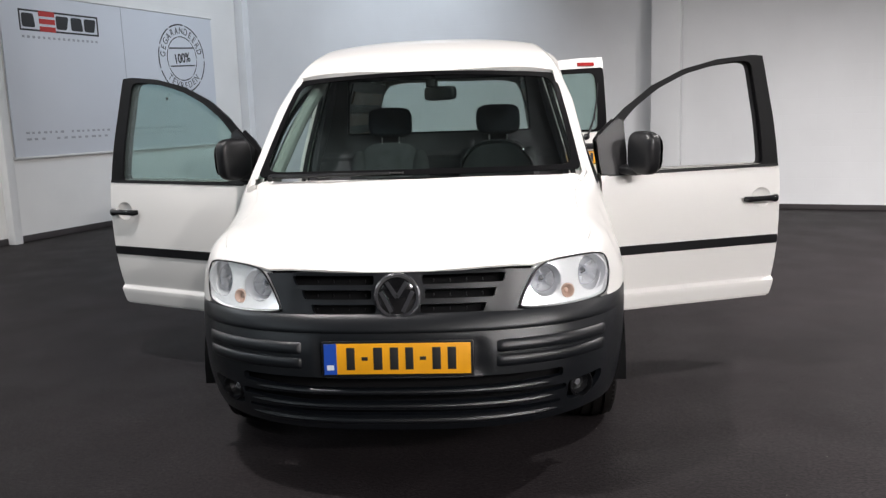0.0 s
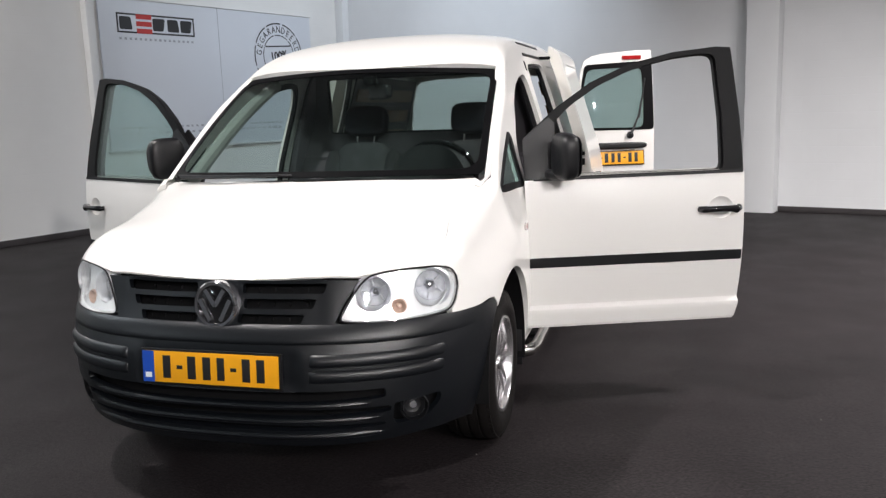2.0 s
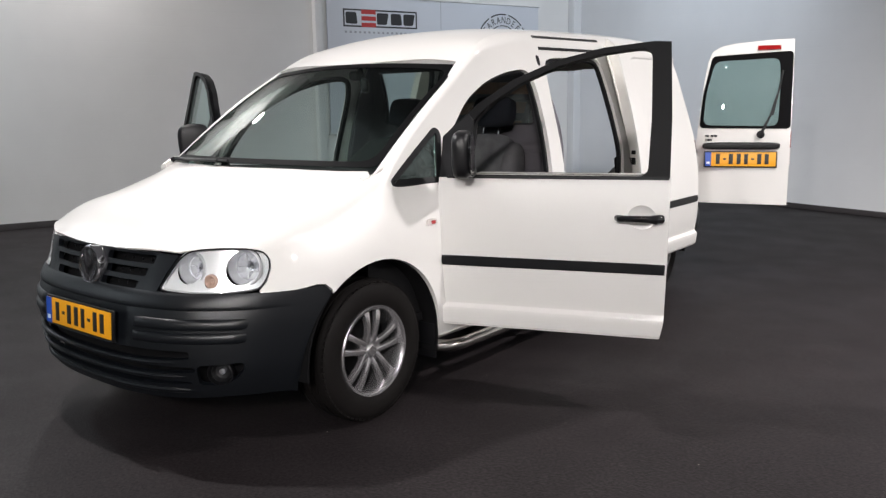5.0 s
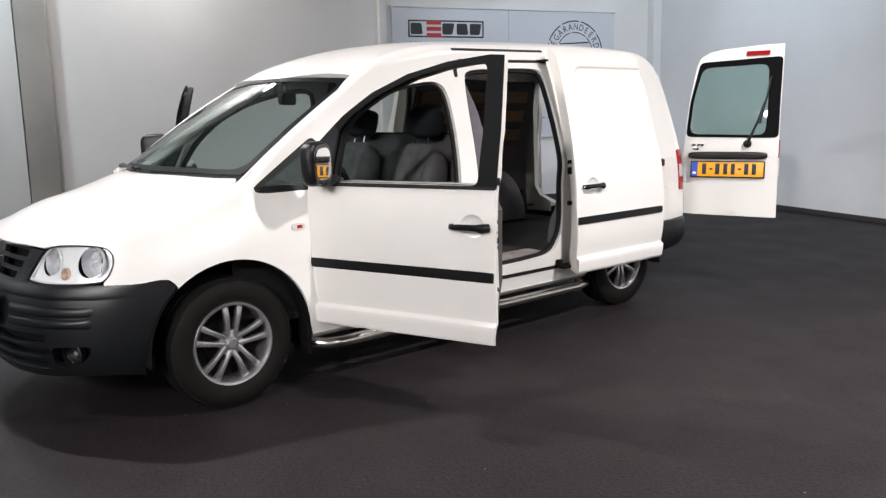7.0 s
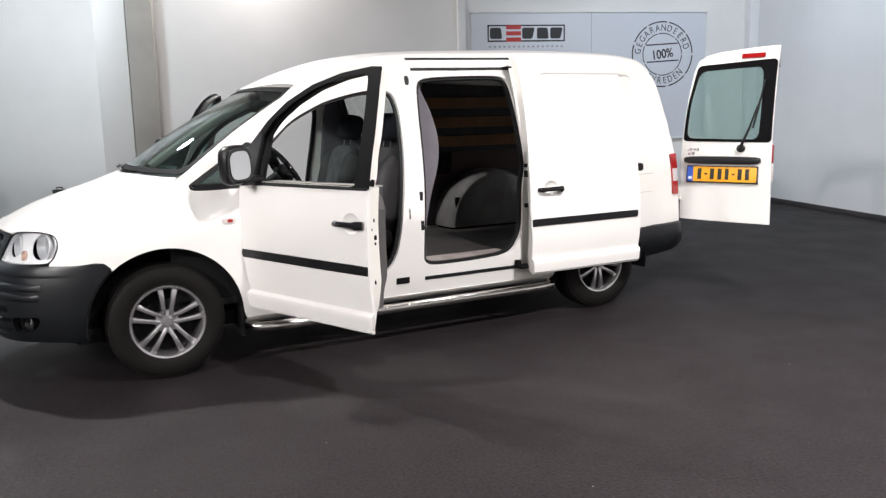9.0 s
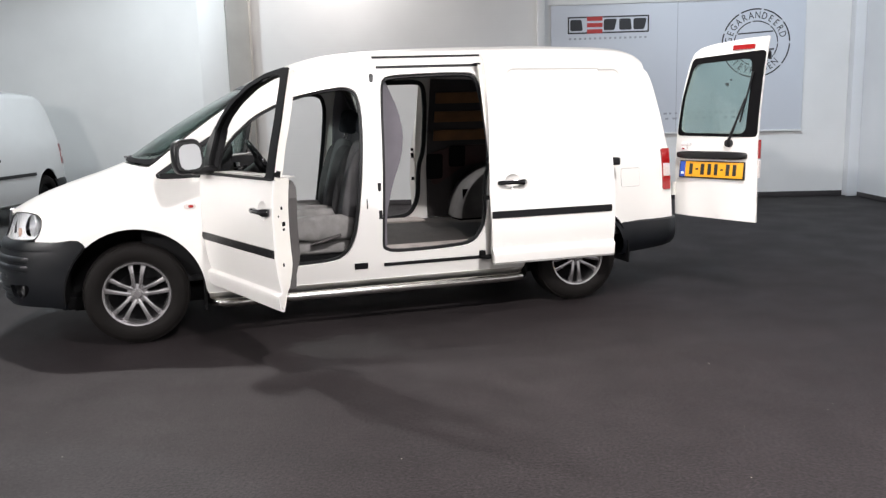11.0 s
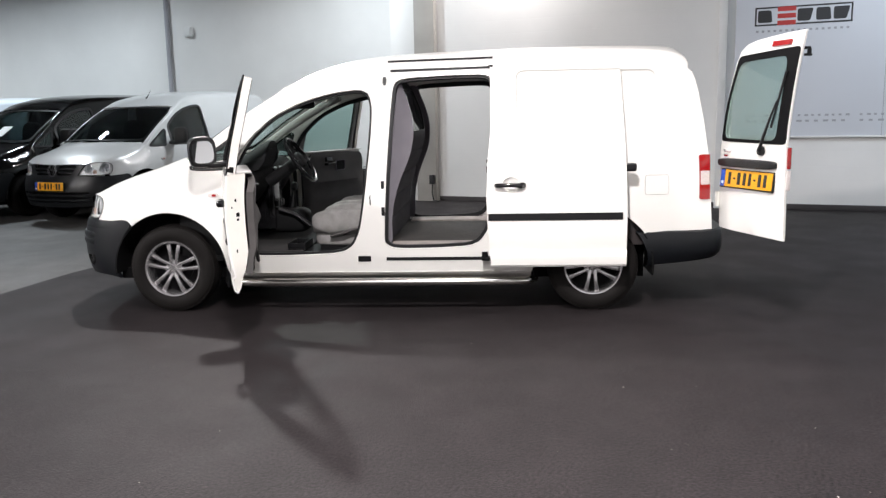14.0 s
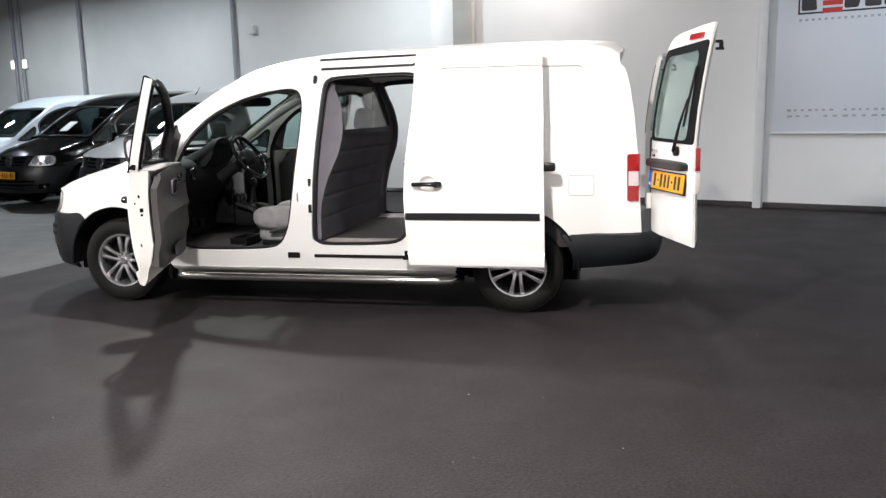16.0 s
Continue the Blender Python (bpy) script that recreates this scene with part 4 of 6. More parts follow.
def mirror(parent, sign, m):
    """Door mirror; local x points away from the car, y to the back."""
    bm = rounded(bmesh.new(), (0.17, 0.02, 0.11), (0.105, 0.050, 0.118), 3.6, 10)
    rounded(bm, (0.055, 0.02, 0.005), (0.10, 0.05, 0.028), 3.0, 6)
    for v in bm.verts:
        v.co.x *= sign
    if sign < 0:
        bmesh.ops.reverse_faces(bm, faces=bm.faces[:])
    part("mirror_housing", bm, BLACK_PLASTIC, parent, "black plastic mirror housing", m=m)
    bm = patch(soften([(0.090, 0.026), (0.251, 0.026), (0.253, 0.191), (0.095, 0.194)], 2), [], 0.05, lambda u, v: (sign * u, 0.0715, v), 0.003, (0, 1, 0))
    part("mirror_pane", bm, MIRROR, parent, "mirror glass", m=m)
    bm = patch(soften([(0.072, 0.005), (0.268, 0.005), (0.27, 0.21), (0.077, 0.215)], 2), [], 0.05, lambda u, v: (sign * u, 0.0685, v), 0.006, (0, 1, 0))
    part("mirror_rim", bm, GLOSS_BLACK, parent, m=m)


def bowl_hole(y, z):
    """The outline of the bowl pressed into a door's skin behind its handle."""
    return [(y + 0.012 + 0.0598 * math.cos(a), z + 0.004 + 0.0518 * math.sin(a)) for a in [2 * math.pi * i / 24 for i in range(24)]]


def handle(parent, sign, y, z, base, m=None):
    """Pull handle on a door; base(y, z, off) gives points of its skin."""
    bm = bmesh.new()
    c = base(y, z, 0.0)
    path = [base(y - 0.092, z, 0.004), base(y - 0.078, z + 0.001, 0.026), base(y - 0.05, z + 0.003, 0.036), base(y, z + 0.004, 0.038), base(y + 0.05, z + 0.003, 0.036), base(y + 0.074, z + 0.001, 0.03), base(y + 0.096, z, 0.006)]
    tube(bm, path, [0.012, 0.015, 0.013, 0.013, 0.014, 0.020, 0.018], 10, True, 1.1)
    part("door_handle", bm, GLOSS_BLACK, parent, "black pull handle")
    # pressed bowl behind the handle
    bm = bmesh.new()
    ring = []
    for r, off in ((1.04, 0.0012), (1.0, 0.0016), (0.93, -0.003), (0.78, -0.011), (0.5, -0.017), (0.0, -0.019)):
        ring.append([bm.verts.new(base(y + 0.012 + 0.060 * r * math.cos(a), z + 0.004 + 0.052 * r * math.sin(a), off)) for a in [2 * math.pi * i / 24 for i in range(24)]])
    for a, b in zip(ring, ring[1:]):
        for i in range(24):
            bm.faces.new([a[i], a[(i + 1) % 24], b[(i + 1) % 24], b[i]])
    part("handle_bowl", bm, WHITE, parent)


def lower_press(z):
    """The hollow under the guard strip and the proud band along a door's foot."""
    hollow = min(max((0.66 - z) / 0.20, 0.0), 1.0)
    band = min(max((0.456 - z) / 0.022, 0.0), 1.0)
    return -0.012 * hollow * hollow + 0.022 * band * band * (3 - 2 * band) - (0.010 if z < 0.355 else 0.0)


def foot(bm, skin, lo, hi, n):
    """The lowest band of a door's skin, with its press line."""
    return grid(lambda u, z: skin(lo(z) + (hi(z) - lo(z)) * u, z), steps(0, 1, 24), [0.345, 0.352, 0.358, 0.38, 0.41, 0.434, 0.438, 0.442, 0.446, 0.450, 0.454, 0.458, 0.47], 0.012, n, bm)


HINGE_Y = 0.46
DOOR_LOW = [(0.462, 0.345), (1.462, 0.345), (1.478, 0.42), (1.488, 0.70), (1.492, 1.05), (1.0, 1.048), (0.46, 1.046)]
DOOR_FRAME = [(0.46, 1.05), (1.488, 1.054), (1.486, 1.30), (1.475, 1.50), (1.468, 1.615), (1.40, 1.620), (1.19, 1.600), (0.98, 1.553), (0.79, 1.475), (0.63, 1.372), (0.515, 1.275), (0.462, 1.225)]
DOOR_PANE = fillet([(0.590, 1.060), (1.396, 1.061), (1.402, 1.30), (1.392, 1.580), (1.34, 1.592), (1.19, 1.576), (1.00, 1.532), (0.83, 1.462), (0.69, 1.375), (0.605, 1.295)], 0.035, 3)


def front_door(parent, sign, degrees, glass_up):
    """A front door, hung at its front edge and swung out."""
    hx = side_x(HINGE_Y, 0.7) - 0.03
    d = new("front_door")
    d.parent = parent
    d.matrix_basis = Matrix.Translation((sign * hx, HINGE_Y, 0.4)) @ Matrix.Rotation(radians(-sign * degrees), 4, "Z") @ Matrix.Rotation(radians(sign * 3.0), 4, "Y") @ Matrix.Translation((0, 0, -0.4))
    if degrees:
        d["label"] = "open white front door"

    def skin(y, z, off=0.0):
        flare = lower_press(z)
        return Vector((sign * (side_x(max(y, 0.46), z) - hx + off + 0.003 + flare), y - HINGE_Y, z))

    n = (sign, 0, 0)
    part("door_skin", foot(patch(DOOR_LOW[3:] + [(0.462, 0.47), (1.4798, 0.47)], [bowl_hole(1.365, 0.885)], 0.04, skin, 0.012, n), skin, lambda z: 0.462, lambda z: 1.462 + 0.016 * min((z - 0.345) / 0.075, 1) + 0.036 * max(z - 0.42, 0), n), WHITE, d)
    part("window_frame", patch(DOOR_FRAME, [DOOR_PANE], 0.05, lambda y, z: skin(y, z, -0.002), 0.007, n), FRAME_BLACK, d, "black window frame")
    part("inner_frame", patch(ring_outline(DOOR_FRAME, -0.014), [ring_outline(DOOR_PANE, 0.010)], 0.06, lambda y, z: skin(y, z, -0.0095), 0.034, n), FRAME_BLACK, d)
    part("frame_edge", patch([(1.460, 1.05), (1.484, 1.054), (1.482, 1.30), (1.471, 1.50), (1.464, 1.605), (1.444, 1.60), (1.452, 1.40)], [], 0.06, lambda y, z: skin(y, z, -0.010), 0.045, n), INNER, d)
    part("frame_seal", patch(ring_outline(DOOR_PANE, 0.014), [ring_outline(DOOR_PANE, -0.002)], 0.06, lambda y, z: skin(y, z, -0.034), 0.028, n), SEAL, d)
    if glass_up:
        part("door_glass", patch(ring_outline(DOOR_PANE, 0.008), [], 0.1, lambda y, z: skin(y, z, -0.02), 0.004, n), GLASS_TINT, d, "green tinted glass").visible_shadow = False
    # shut face round the edge, thinner towards the foot
    dep = lambda z: 0.108 * min(1.0, 0.28 + 0.72 * max(z - 0.355, 0.0) / 0.24)
    edge = resample(DOOR_LOW, 0.06)
    bm = bmesh.new()
    a = [bm.verts.new(skin(y, z, -0.012)) for y, z in edge]
    b = [bm.verts.new(skin(min(max(y, 0.475), 1.448), max(z, 0.365), -dep(max(z, 0.365)) - 0.002)) for y, z in edge]
    for i in range(len(edge)):
        j = (i + 1) % len(edge)
        bm.faces.new([a[i], a[j], b[j], b[i]])
    part("door_edge", bm, INNER, d)
    card = [(0.50, 0.41), (1.428, 0.41), (1.44, 0.60), (1.445, 1.02), (1.1, 1.045), (0.5, 1.045)]
    part("inner_shell", patch([(0.476, 0.366), (1.447, 0.366), (1.447, 1.046), (0.476, 1.046)], [], 0.08, lambda y, z: skin(y, z, -dep(z)), 0.006, n), INNER, d)

    def puff(y, z):
        e = min(y - 0.50, 1.455 - y, z - 0.385, 1.045 - z)
        return skin(y, z, -0.045 - dep(z) - 0.03 * min(max(e / 0.06, 0), 1)**0.5 - 0.035 * math.exp(-((z - 0.78) / 0.05)**2) * min(max((y - 0.55) / 0.1, 0), 1) * min(max((1.40 - y) / 0.1, 0), 1) + 0.02 * math.exp(-((z - 0.52) / 0.08)**2))
    part("door_card", patch(soften(card, 1), [], 0.045, puff, 0.042, (-sign, 0, 0)), TRIM_GREY, d, "grey moulded door lining")
    bm = bmesh.new()
    rounded(bm, tuple(skin(0.98, 0.50, -0.168)), (0.010, 0.16, 0.045), 5, 6)
    part("door_pocket", bm, TRIM_GREY, d)
    bm = bmesh.new()
    tube(bm, [skin(0.80, 0.93, -0.180), skin(0.80, 0.93, -0.215), skin(0.90, 0.94, -0.220), skin(0.96, 0.94, -0.185)], 0.011, 8)
    part("inner_handle", bm, GLOSS_BLACK, d)
    part("card_top", patch([(0.62, -0.155), (1.43, -0.155), (1.43, -0.026), (0.62, -0.026)], [], 0.06, lambda y, o: skin(y, 1.047, o) + Vector((0, 0, 0.006 + 0.06 * (o + 0.155))), 0.006, (0, 0, 1)), PALE_TRIM, d, "pale grey window ledge")
    # black guard strip along the lower third
    part("guard_strip", patch([(0.475, 0.642), (1.478, 0.642), (1.48, 0.688), (0.475, 0.688)], [], 0.04, lambda y, z: skin(y, z, 0.012 - 0.006 * abs(z - 0.665) / 0.023), 0.014, n), BLACK_PLASTIC, d, "black guard strip")
    part("waist_seal", patch([(0.50, 1.043), (1.484, 1.047), (1.484, 1.060), (0.50, 1.056)], [], 0.05, lambda y, z: skin(y, z, 0.004), 0.008, n), SEAL, d)
    handle(d, sign, 1.365, 0.885, skin)
    part("mirror_foot", patch([(0.463, 1.05), (0.600, 1.055), (0.612, 1.30), (0.585, 1.325), (0.515, 1.270), (0.463, 1.225)], [], 0.05, lambda y, z: skin(y, z, 0.006), 0.012, n), BLACK_PLASTIC, d)
    mirror(d, sign, Matrix.Translation(skin(0.575 if sign > 0 else 0.455, 1.068 if sign > 0 else 1.088, -0.015 if sign > 0 else -0.07)) @ Matrix.Rotation(radians(sign * 10), 4, "Z") @ Matrix.Scale(0.88, 4))
    # catch and holes on the rear shut face
    for zz, off, wx, wz in ((0.90, -0.062, 0.007, 0.009), (0.86, -0.040, 0.005, 0.006), (0.815, -0.070, 0.014, 0.012), (0.785, -0.072, 0.008, 0.007), (0.60, -0.05, 0.004, 0.010)):
        q = skin(1.488 + 0.41 * (off + 0.012), zz, off)
        part("edge_hole", box(bmesh.new(), (q.x - wx, q.y - 0.012, zz - wz), (q.x + wx, q.y + 0.003, zz + wz), 0.003), VOID, d)
    # black trim inside the mirror corner, switches and the pull
    part("corner_trim", patch([(0.475, 1.052), (0.600, 1.055), (0.612, 1.29), (0.585, 1.315), (0.515, 1.26), (0.475, 1.215)], [], 0.06, lambda y, z: skin(y, z, -0.062), 0.012, n), BLACK_PLASTIC, d)
    part("switch_panel", box(bmesh.new(), tuple(skin(0.80, 0.955, -0.183) - Vector((0.02, 0, 0))), tuple(skin(0.885, 0.995, -0.183) + Vector((0.02, 0, 0))), 0.006), GLOSS_BLACK, d)
    cup = fillet([(0.96, 0.87), (1.10, 0.87), (1.10, 0.955), (0.96, 0.955)], 0.015, 3)
    part("pull_rim", patch(ring_outline(cup, 0.008), [cup], 0.03, lambda y, z: skin(y, z, -0.199), 0.014, (-sign, 0, 0)), FLANGE, d)
    part("pull_cup", patch(cup, [], 0.03, lambda y, z: skin(y, z, -0.189), 0.004, (-sign, 0, 0)), DASH, d)
    return d


SLIDER = [(0.03, 0.345), (0.935, 0.345), (0.935, 0.70), (0.925, 1.10), (0.915, 1.40), (0.905, 1.60), (0.895, 1.772), (0.05, 1.772), (0.055, 1.60), (0.04, 1.35), (0.01, 1.05), (0.0, 0.80), (0.01, 0.55)]


def slider_skin(sign, y, z, off=0.0):
    flare = lower_press(z)
    w = half_width(min(z, 1.68)) - (0.075 * ((z - 1.68) / 0.092)**2 if z > 1.68 else 0.0)
    w -= 0.009 * relief(y, z, 0.20, 1.30, 1.10, 1.662)
    return Vector((sign * (w + off + flare), y, z))


def sliding_door(parent, sign, y0, out, handle_on=True):
    d = new("sliding_door")
    d.parent = parent
    d.matrix_basis = Matrix.Translation((sign * out, y0, 0))
    d["label"] = "slid-back white side door"
    skin = lambda y, z, off=0.0: slider_skin(sign, y, z, off)
    n = (sign, 0, 0)
    part("door_skin", foot(patch([(0.0178, 0.47), (0.935, 0.47)] + SLIDER[2:-1], [bowl_hole(0.155, 0.90)] if handle_on else [], 0.03, skin, 0.012, n, extra=field_lines(0.20, 1.30, 1.10, 1.662)), skin, lambda z: 0.03 - 0.02 * (z - 0.345) / 0.205, lambda z: 0.935, n), WHITE, d)
    edge = resample(SLIDER, 0.06)
    bm = bmesh.new()
    a = [bm.verts.new(skin(y, z, -0.010)) for y, z in edge]
    b = [bm.verts.new(skin(min(max(y, 0.03), 0.89), min(max(z, 0.37), 1.73), -0.07)) for y, z in edge]
    for i in range(len(edge)):
        j = (i + 1) % len(edge)
        bm.faces.new([a[i], a[j], b[j], b[i]])
    part("door_edge", bm, INNER, d)
    part("inner_shell", patch([(0.031, 0.371), (0.889, 0.371), (0.889, 1.729), (0.031, 1.729)], [], 0.09, lambda y, z: skin(y, z, -0.068), 0.006, n), INNER, d)
    part("guard_strip", patch([(0.012, 0.665), (0.905, 0.665), (0.905, 0.712), (0.012, 0.712)], [], 0.04, lambda y, z: skin(y, z, 0.012 - 0.006 * abs(z - 0.6885) / 0.023), 0.014, n), BLACK_PLASTIC, d, "black guard strip")
    if handle_on:
        handle(d, sign, 0.155, 0.90, skin)
    # black end cap on the rear rail and latch
    bm = bmesh.new()
    rounded(bm, tuple(skin(0.955, 1.005, -0.045)), (0.03, 0.045, 0.028), 5, 6)
    part("runner", bm, BLACK_PLASTIC, d)
    q = skin(0.012, 1.05, -0.04)
    for zz, s in ((1.06, 0.012), (1.005, 0.022), (0.80, 0.014)):
        part("door_catch", box(bmesh.new(), (q.x - 0.012, q.y - 0.01, zz - s), (q.x + 0.012, q.y + 0.01, zz + s), 0.003), VOID, d)
    bm = bmesh.new()
    q = skin(0.02, 0.40, -0.10)
    box(bm, (q.x - 0.05, q.y - 0.055, 0.378), (q.x + 0.03, q.y + 0.10, 0.398), 0.004)
    lathe(bm, [(0, 0.02), (0.022, 0.02), (0.022, -0.02), (0, -0.02)], 14, Matrix.Translation((q.x - 0.03, q.y - 0.035, 0.41)))
    part("roller_arm", bm, VOID, d)
    q = skin(0.03, 1.70, -0.10)
    part("roller_arm", box(bmesh.new(), (q.x - 0.05, q.y - 0.01, 1.69), (q.x + 0.03, q.y + 0.10, 1.705), 0.004), VOID, d)
    return d


def hood_z(x, y):
    zs, xs = hood_shoulder(y), max(side_x(y, hood_shoulder(y)), 0.46)
    return zs + (crown(y) - zs) * (1 - min(abs(x) / xs, 1.05)**2.6)


LAMP_TOP = [(0.50, 0.829), (0.535, 0.833), (0.59, 0.841), (0.64, 0.844), (0.68, 0.845), (0.73, 0.845), (0.77, 0.843), (0.81, 0.837), (0.838, 0.828)]
LAMP_LINE = [tuple(front_along(s, z)) for s, z in LAMP_TOP]


def bonnet_z(x, y):
    """The bonnet, rolled down to the top edge of the headlamps."""
    z, a = hood_z(x, y), abs(x)
    if a <= LAMP_LINE[0][0]:
        return z
    ey, ez = lerp_table([(p[0], p[1]) for p in LAMP_LINE], a), lerp_table([(p[0], p[2]) for p in LAMP_LINE], a)
    near = max(0.0, 1 - max(y - ey, 0.0) / 0.06)
    return z - (hood_z(x, ey) - ez) * near * near


def roof_z(x, y):
    zs, xs = roof_shoulder(y), side_x(max(y, WS_TOP + 0.001), roof_shoulder(y))
    return zs + (roof_crown(y) - zs) * (1 - min(abs(x) / xs, 1.02)**2.5)


def rear_y(x, z):
    """The rear face of the body."""
    return REAR(z) - 0.036 * (abs(x) / 0.8)**4


def body(van, paint, holes=True, cheap=False):
    st = 0.09 if cheap else 0.045
    for sign in (1, -1):
        n = (sign, 0, 0)

        def skin(y, z):
            return on_side(y, z, sign, -0.009 * relief(y, z, 2.50, 3.44, 1.10, 1.66) if z > 1.1 and y > 2.4 else 0.0)
        cut = [QUARTER] + ([DOOR_HOLE, SLIDE_HOLE] if holes else [DOOR_PANE])
        part("body_side", patch(SIDE, cut, st, skin, 0.03, n, extra=() if cheap else field_lines(2.50, 3.44, 1.10, 1.66)), paint, van)
        part("quarter_window", patch(ring_outline(QUARTER, -0.012), [], 0.06, lambda y, z: on_side(y, z, sign, -0.006), 0.004, n), GLASS_TINT, van).visible_shadow = False
        part("quarter_window_frame", patch(ring_outline(QUARTER, 0.012), [ring_outline(QUARTER, -0.014)], 0.05, lambda y, z: on_side(y, z, sign, 0.004), 0.012, n), SEAL, van)
        # rounded upper edge along bonnet, pillar and roof
        rim = [-0.52, -0.505, -0.49, -0.46, -0.42, -0.36, -0.3, -0.24, -0.18, -0.12, -0.06, -0.02, 0.02, 0.06, 0.1, 0.13] + steps(0.15, WS_TOP, 15) + TOP_STATIONS
        part("upper_edge", grid(lambda y, a: on_side(y, edge_top(y) - edge_round(y) * (EDGE_SIN - math.sin(radians(a))), sign), rim, steps(-8, 78, 11), 0.02, (sign, 0, 1)), paint, van)
        # pillar between the side and the windscreen
        bm = grid(lambda u, v: on_side(0.15 + (WS_TOP - 0.15) * v, edge_top(0.15 + (WS_TOP - 0.15) * v), sign).lerp(Vector((sign * ws_edge(v).x, ws_edge(v).y, ws_edge(v).z)), u) + Vector((sign * 0.004, -0.004, 0.004)) * math.sin(math.pi * u),
                  steps(-0.03, 1, 5), steps(-0.12, 1.0, 16), 0.025, (sign, -0.6, 0.6))
        part("windscreen_pillar", bm, paint, van)
        # wheel housings
        for cy in (0.0, 3.0):
            bm = grid(lambda u, a: Vector((sign * (0.535 + 0.338 * u), cy + 0.405 * math.cos(radians(a)), 0.315 + 0.405 * math.sin(radians(a)))), [0, 0.5, 1], steps(-14 if cy == 0 else -9, 184 if cy == 0 else 190, 22), 0.01, (0, 0, -1))
            box(bm, (sign * 0.53 - 0.01, cy - 0.4, 0.18), (sign * 0.53 + 0.01, cy + 0.4, 0.72))
            part("wheel_housing", bm, VOID, van)
        bm = box(bmesh.new(), (sign * 0.80 - 0.06, 0.398, 0.18), (sign * 0.80 + 0.06, 0.415, 0.35), 0.004)
        part("mud_flap", bm, BLACK_PLASTIC, van)
        # side repeater on the front wing
        bm = patch(soften([(0.315, 0.832), (0.385, 0.832), (0.385, 0.862), (0.315, 0.862)], 2), [], 0.02, lambda y, z: on_side(y, z, sign, 0.008), 0.010, n)
        part("side_repeater", bm, CLEAR_RED, van, "small clear side repeater lamp")
        bm = patch(soften([(0.342, 0.838), (0.372, 0.838), (0.372, 0.855), (0.342, 0.855)], 1), [], 0.02, lambda y, z: on_side(y, z, sign, 0.010), 0.004, n)
        part("repeater_bulb", bm, RED, van)
        # lower sill and its polished tube
        bm = grid(lambda u, y: Vector((sign * (0.868 - 0.05 * u - 0.1 * u * u), y, 0.288 - 0.07 * u)), steps(0, 1, 4), steps(0.43, 2.57, 6), 0.01, (sign, 0, -0.2))
        part("sill", bm, paint, van)
        headlamp(van, sign)
        wheel(van, Matrix.Translation((sign * 0.755, 0, 0.315)) @ Matrix.Rotation(sign * math.pi / 2, 4, "Y") @ Matrix.Rotation(0.25, 4, "Z"), ALLOY if holes else VOID, holes)
        wheel(van, Matrix.Translation((sign * 0.755, 3.0, 0.315)) @ Matrix.Rotation(sign * math.pi / 2, 4, "Y") @ Matrix.Rotation(0.9, 4, "Z"), ALLOY if holes else VOID, holes)
    # bonnet
    lamp_edge = [(p.x, p.y) for p in (front_along(s, z) for s, z in LAMP_TOP)]
    shoulder = [(side_x(y, hood_shoulder(y)) - 0.0015, y) for y in (-0.518, -0.5, -0.46, -0.42, -0.36, -0.3, -0.24, -0.18, -0.12, -0.06, -0.02, 0.02, 0.06, 0.1)]
    rear = [(x, 0.135 - 0.195 * (1 - (x / 0.74)**2)) for x in (0.72, 0.6, 0.45, 0.3, 0.15, 0.0)]
    front = [(x, on_front(x, 0.832).y - 0.002) for x in (0.0, 0.12, 0.24, 0.36, 0.45)]
    half = front + lamp_edge + shoulder + rear
    ring = half[:-1] + [half[-1]] + [(-x, y) for x, y in reversed(half[1:-1])]
    part("bonnet", patch(ring, [], st if cheap else 0.03, lambda x, y: Vector((x, y, bonnet_z(x, y))), 0.007, (0, 0, 1)), paint, van)
    # roof
    front = [(0.69 * u, windscreen(u, 1.0).y + 0.004) for u in (0.0, 0.2, 0.4, 0.6, 0.8, 1.0)]
    sides = [(side_x(y, roof_shoulder(y)) + 0.002, y) for y in TOP_STATIONS]
    back = [(0.44, 3.676), (0.2, 3.688), (0.0, 3.690)]
    half = front + sides + back
    ring = half + [(-x, y) for x, y in reversed(half[1:-1])]
    part("roof", patch(ring, [], 0.07, lambda x, y: Vector((x, y, roof_z(x, y))), 0.025, (0, 0, 1)), paint, van)
    # windscreen with its black border, cowl and wipers
    part("windscreen", grid(lambda u, v: windscreen(u, v), steps(-1, 1, 14), steps(0, 1, 8), 0.005, (0, -1, 0.6)), WINDSCREEN if holes else GLASS_DARK, van)
    edge = fillet([(-0.997, 0), (0.997, 0), (0.997, 0.996), (-0.997, 0.996)], 0.05)
    inner = fillet([(-0.958, 0.04), (0.958, 0.04), (0.955, 0.93), (0.5, 0.94), (0, 0.945), (-0.5, 0.94), (-0.955, 0.93)], 0.10)
    part("windscreen_border", patch(edge, [inner], 0.08, lambda u, v: windscreen(u, v) + Vector((0, -0.003, 0.002)), 0.003, (0, -1, 0.6)), SURROUND, van)
    bm = grid(lambda u, v: Vector((u * 0.75, 0.12 - 0.19 * (1 - u * u) + 0.06 * v, 1.052 + 0.022 * (1 - u * u) + 0.02 * v)), steps(-1, 1, 16), [-0.2, 0, 0.5, 1], 0.01)
    part("cowl", bm, BLACK_PLASTIC, van)
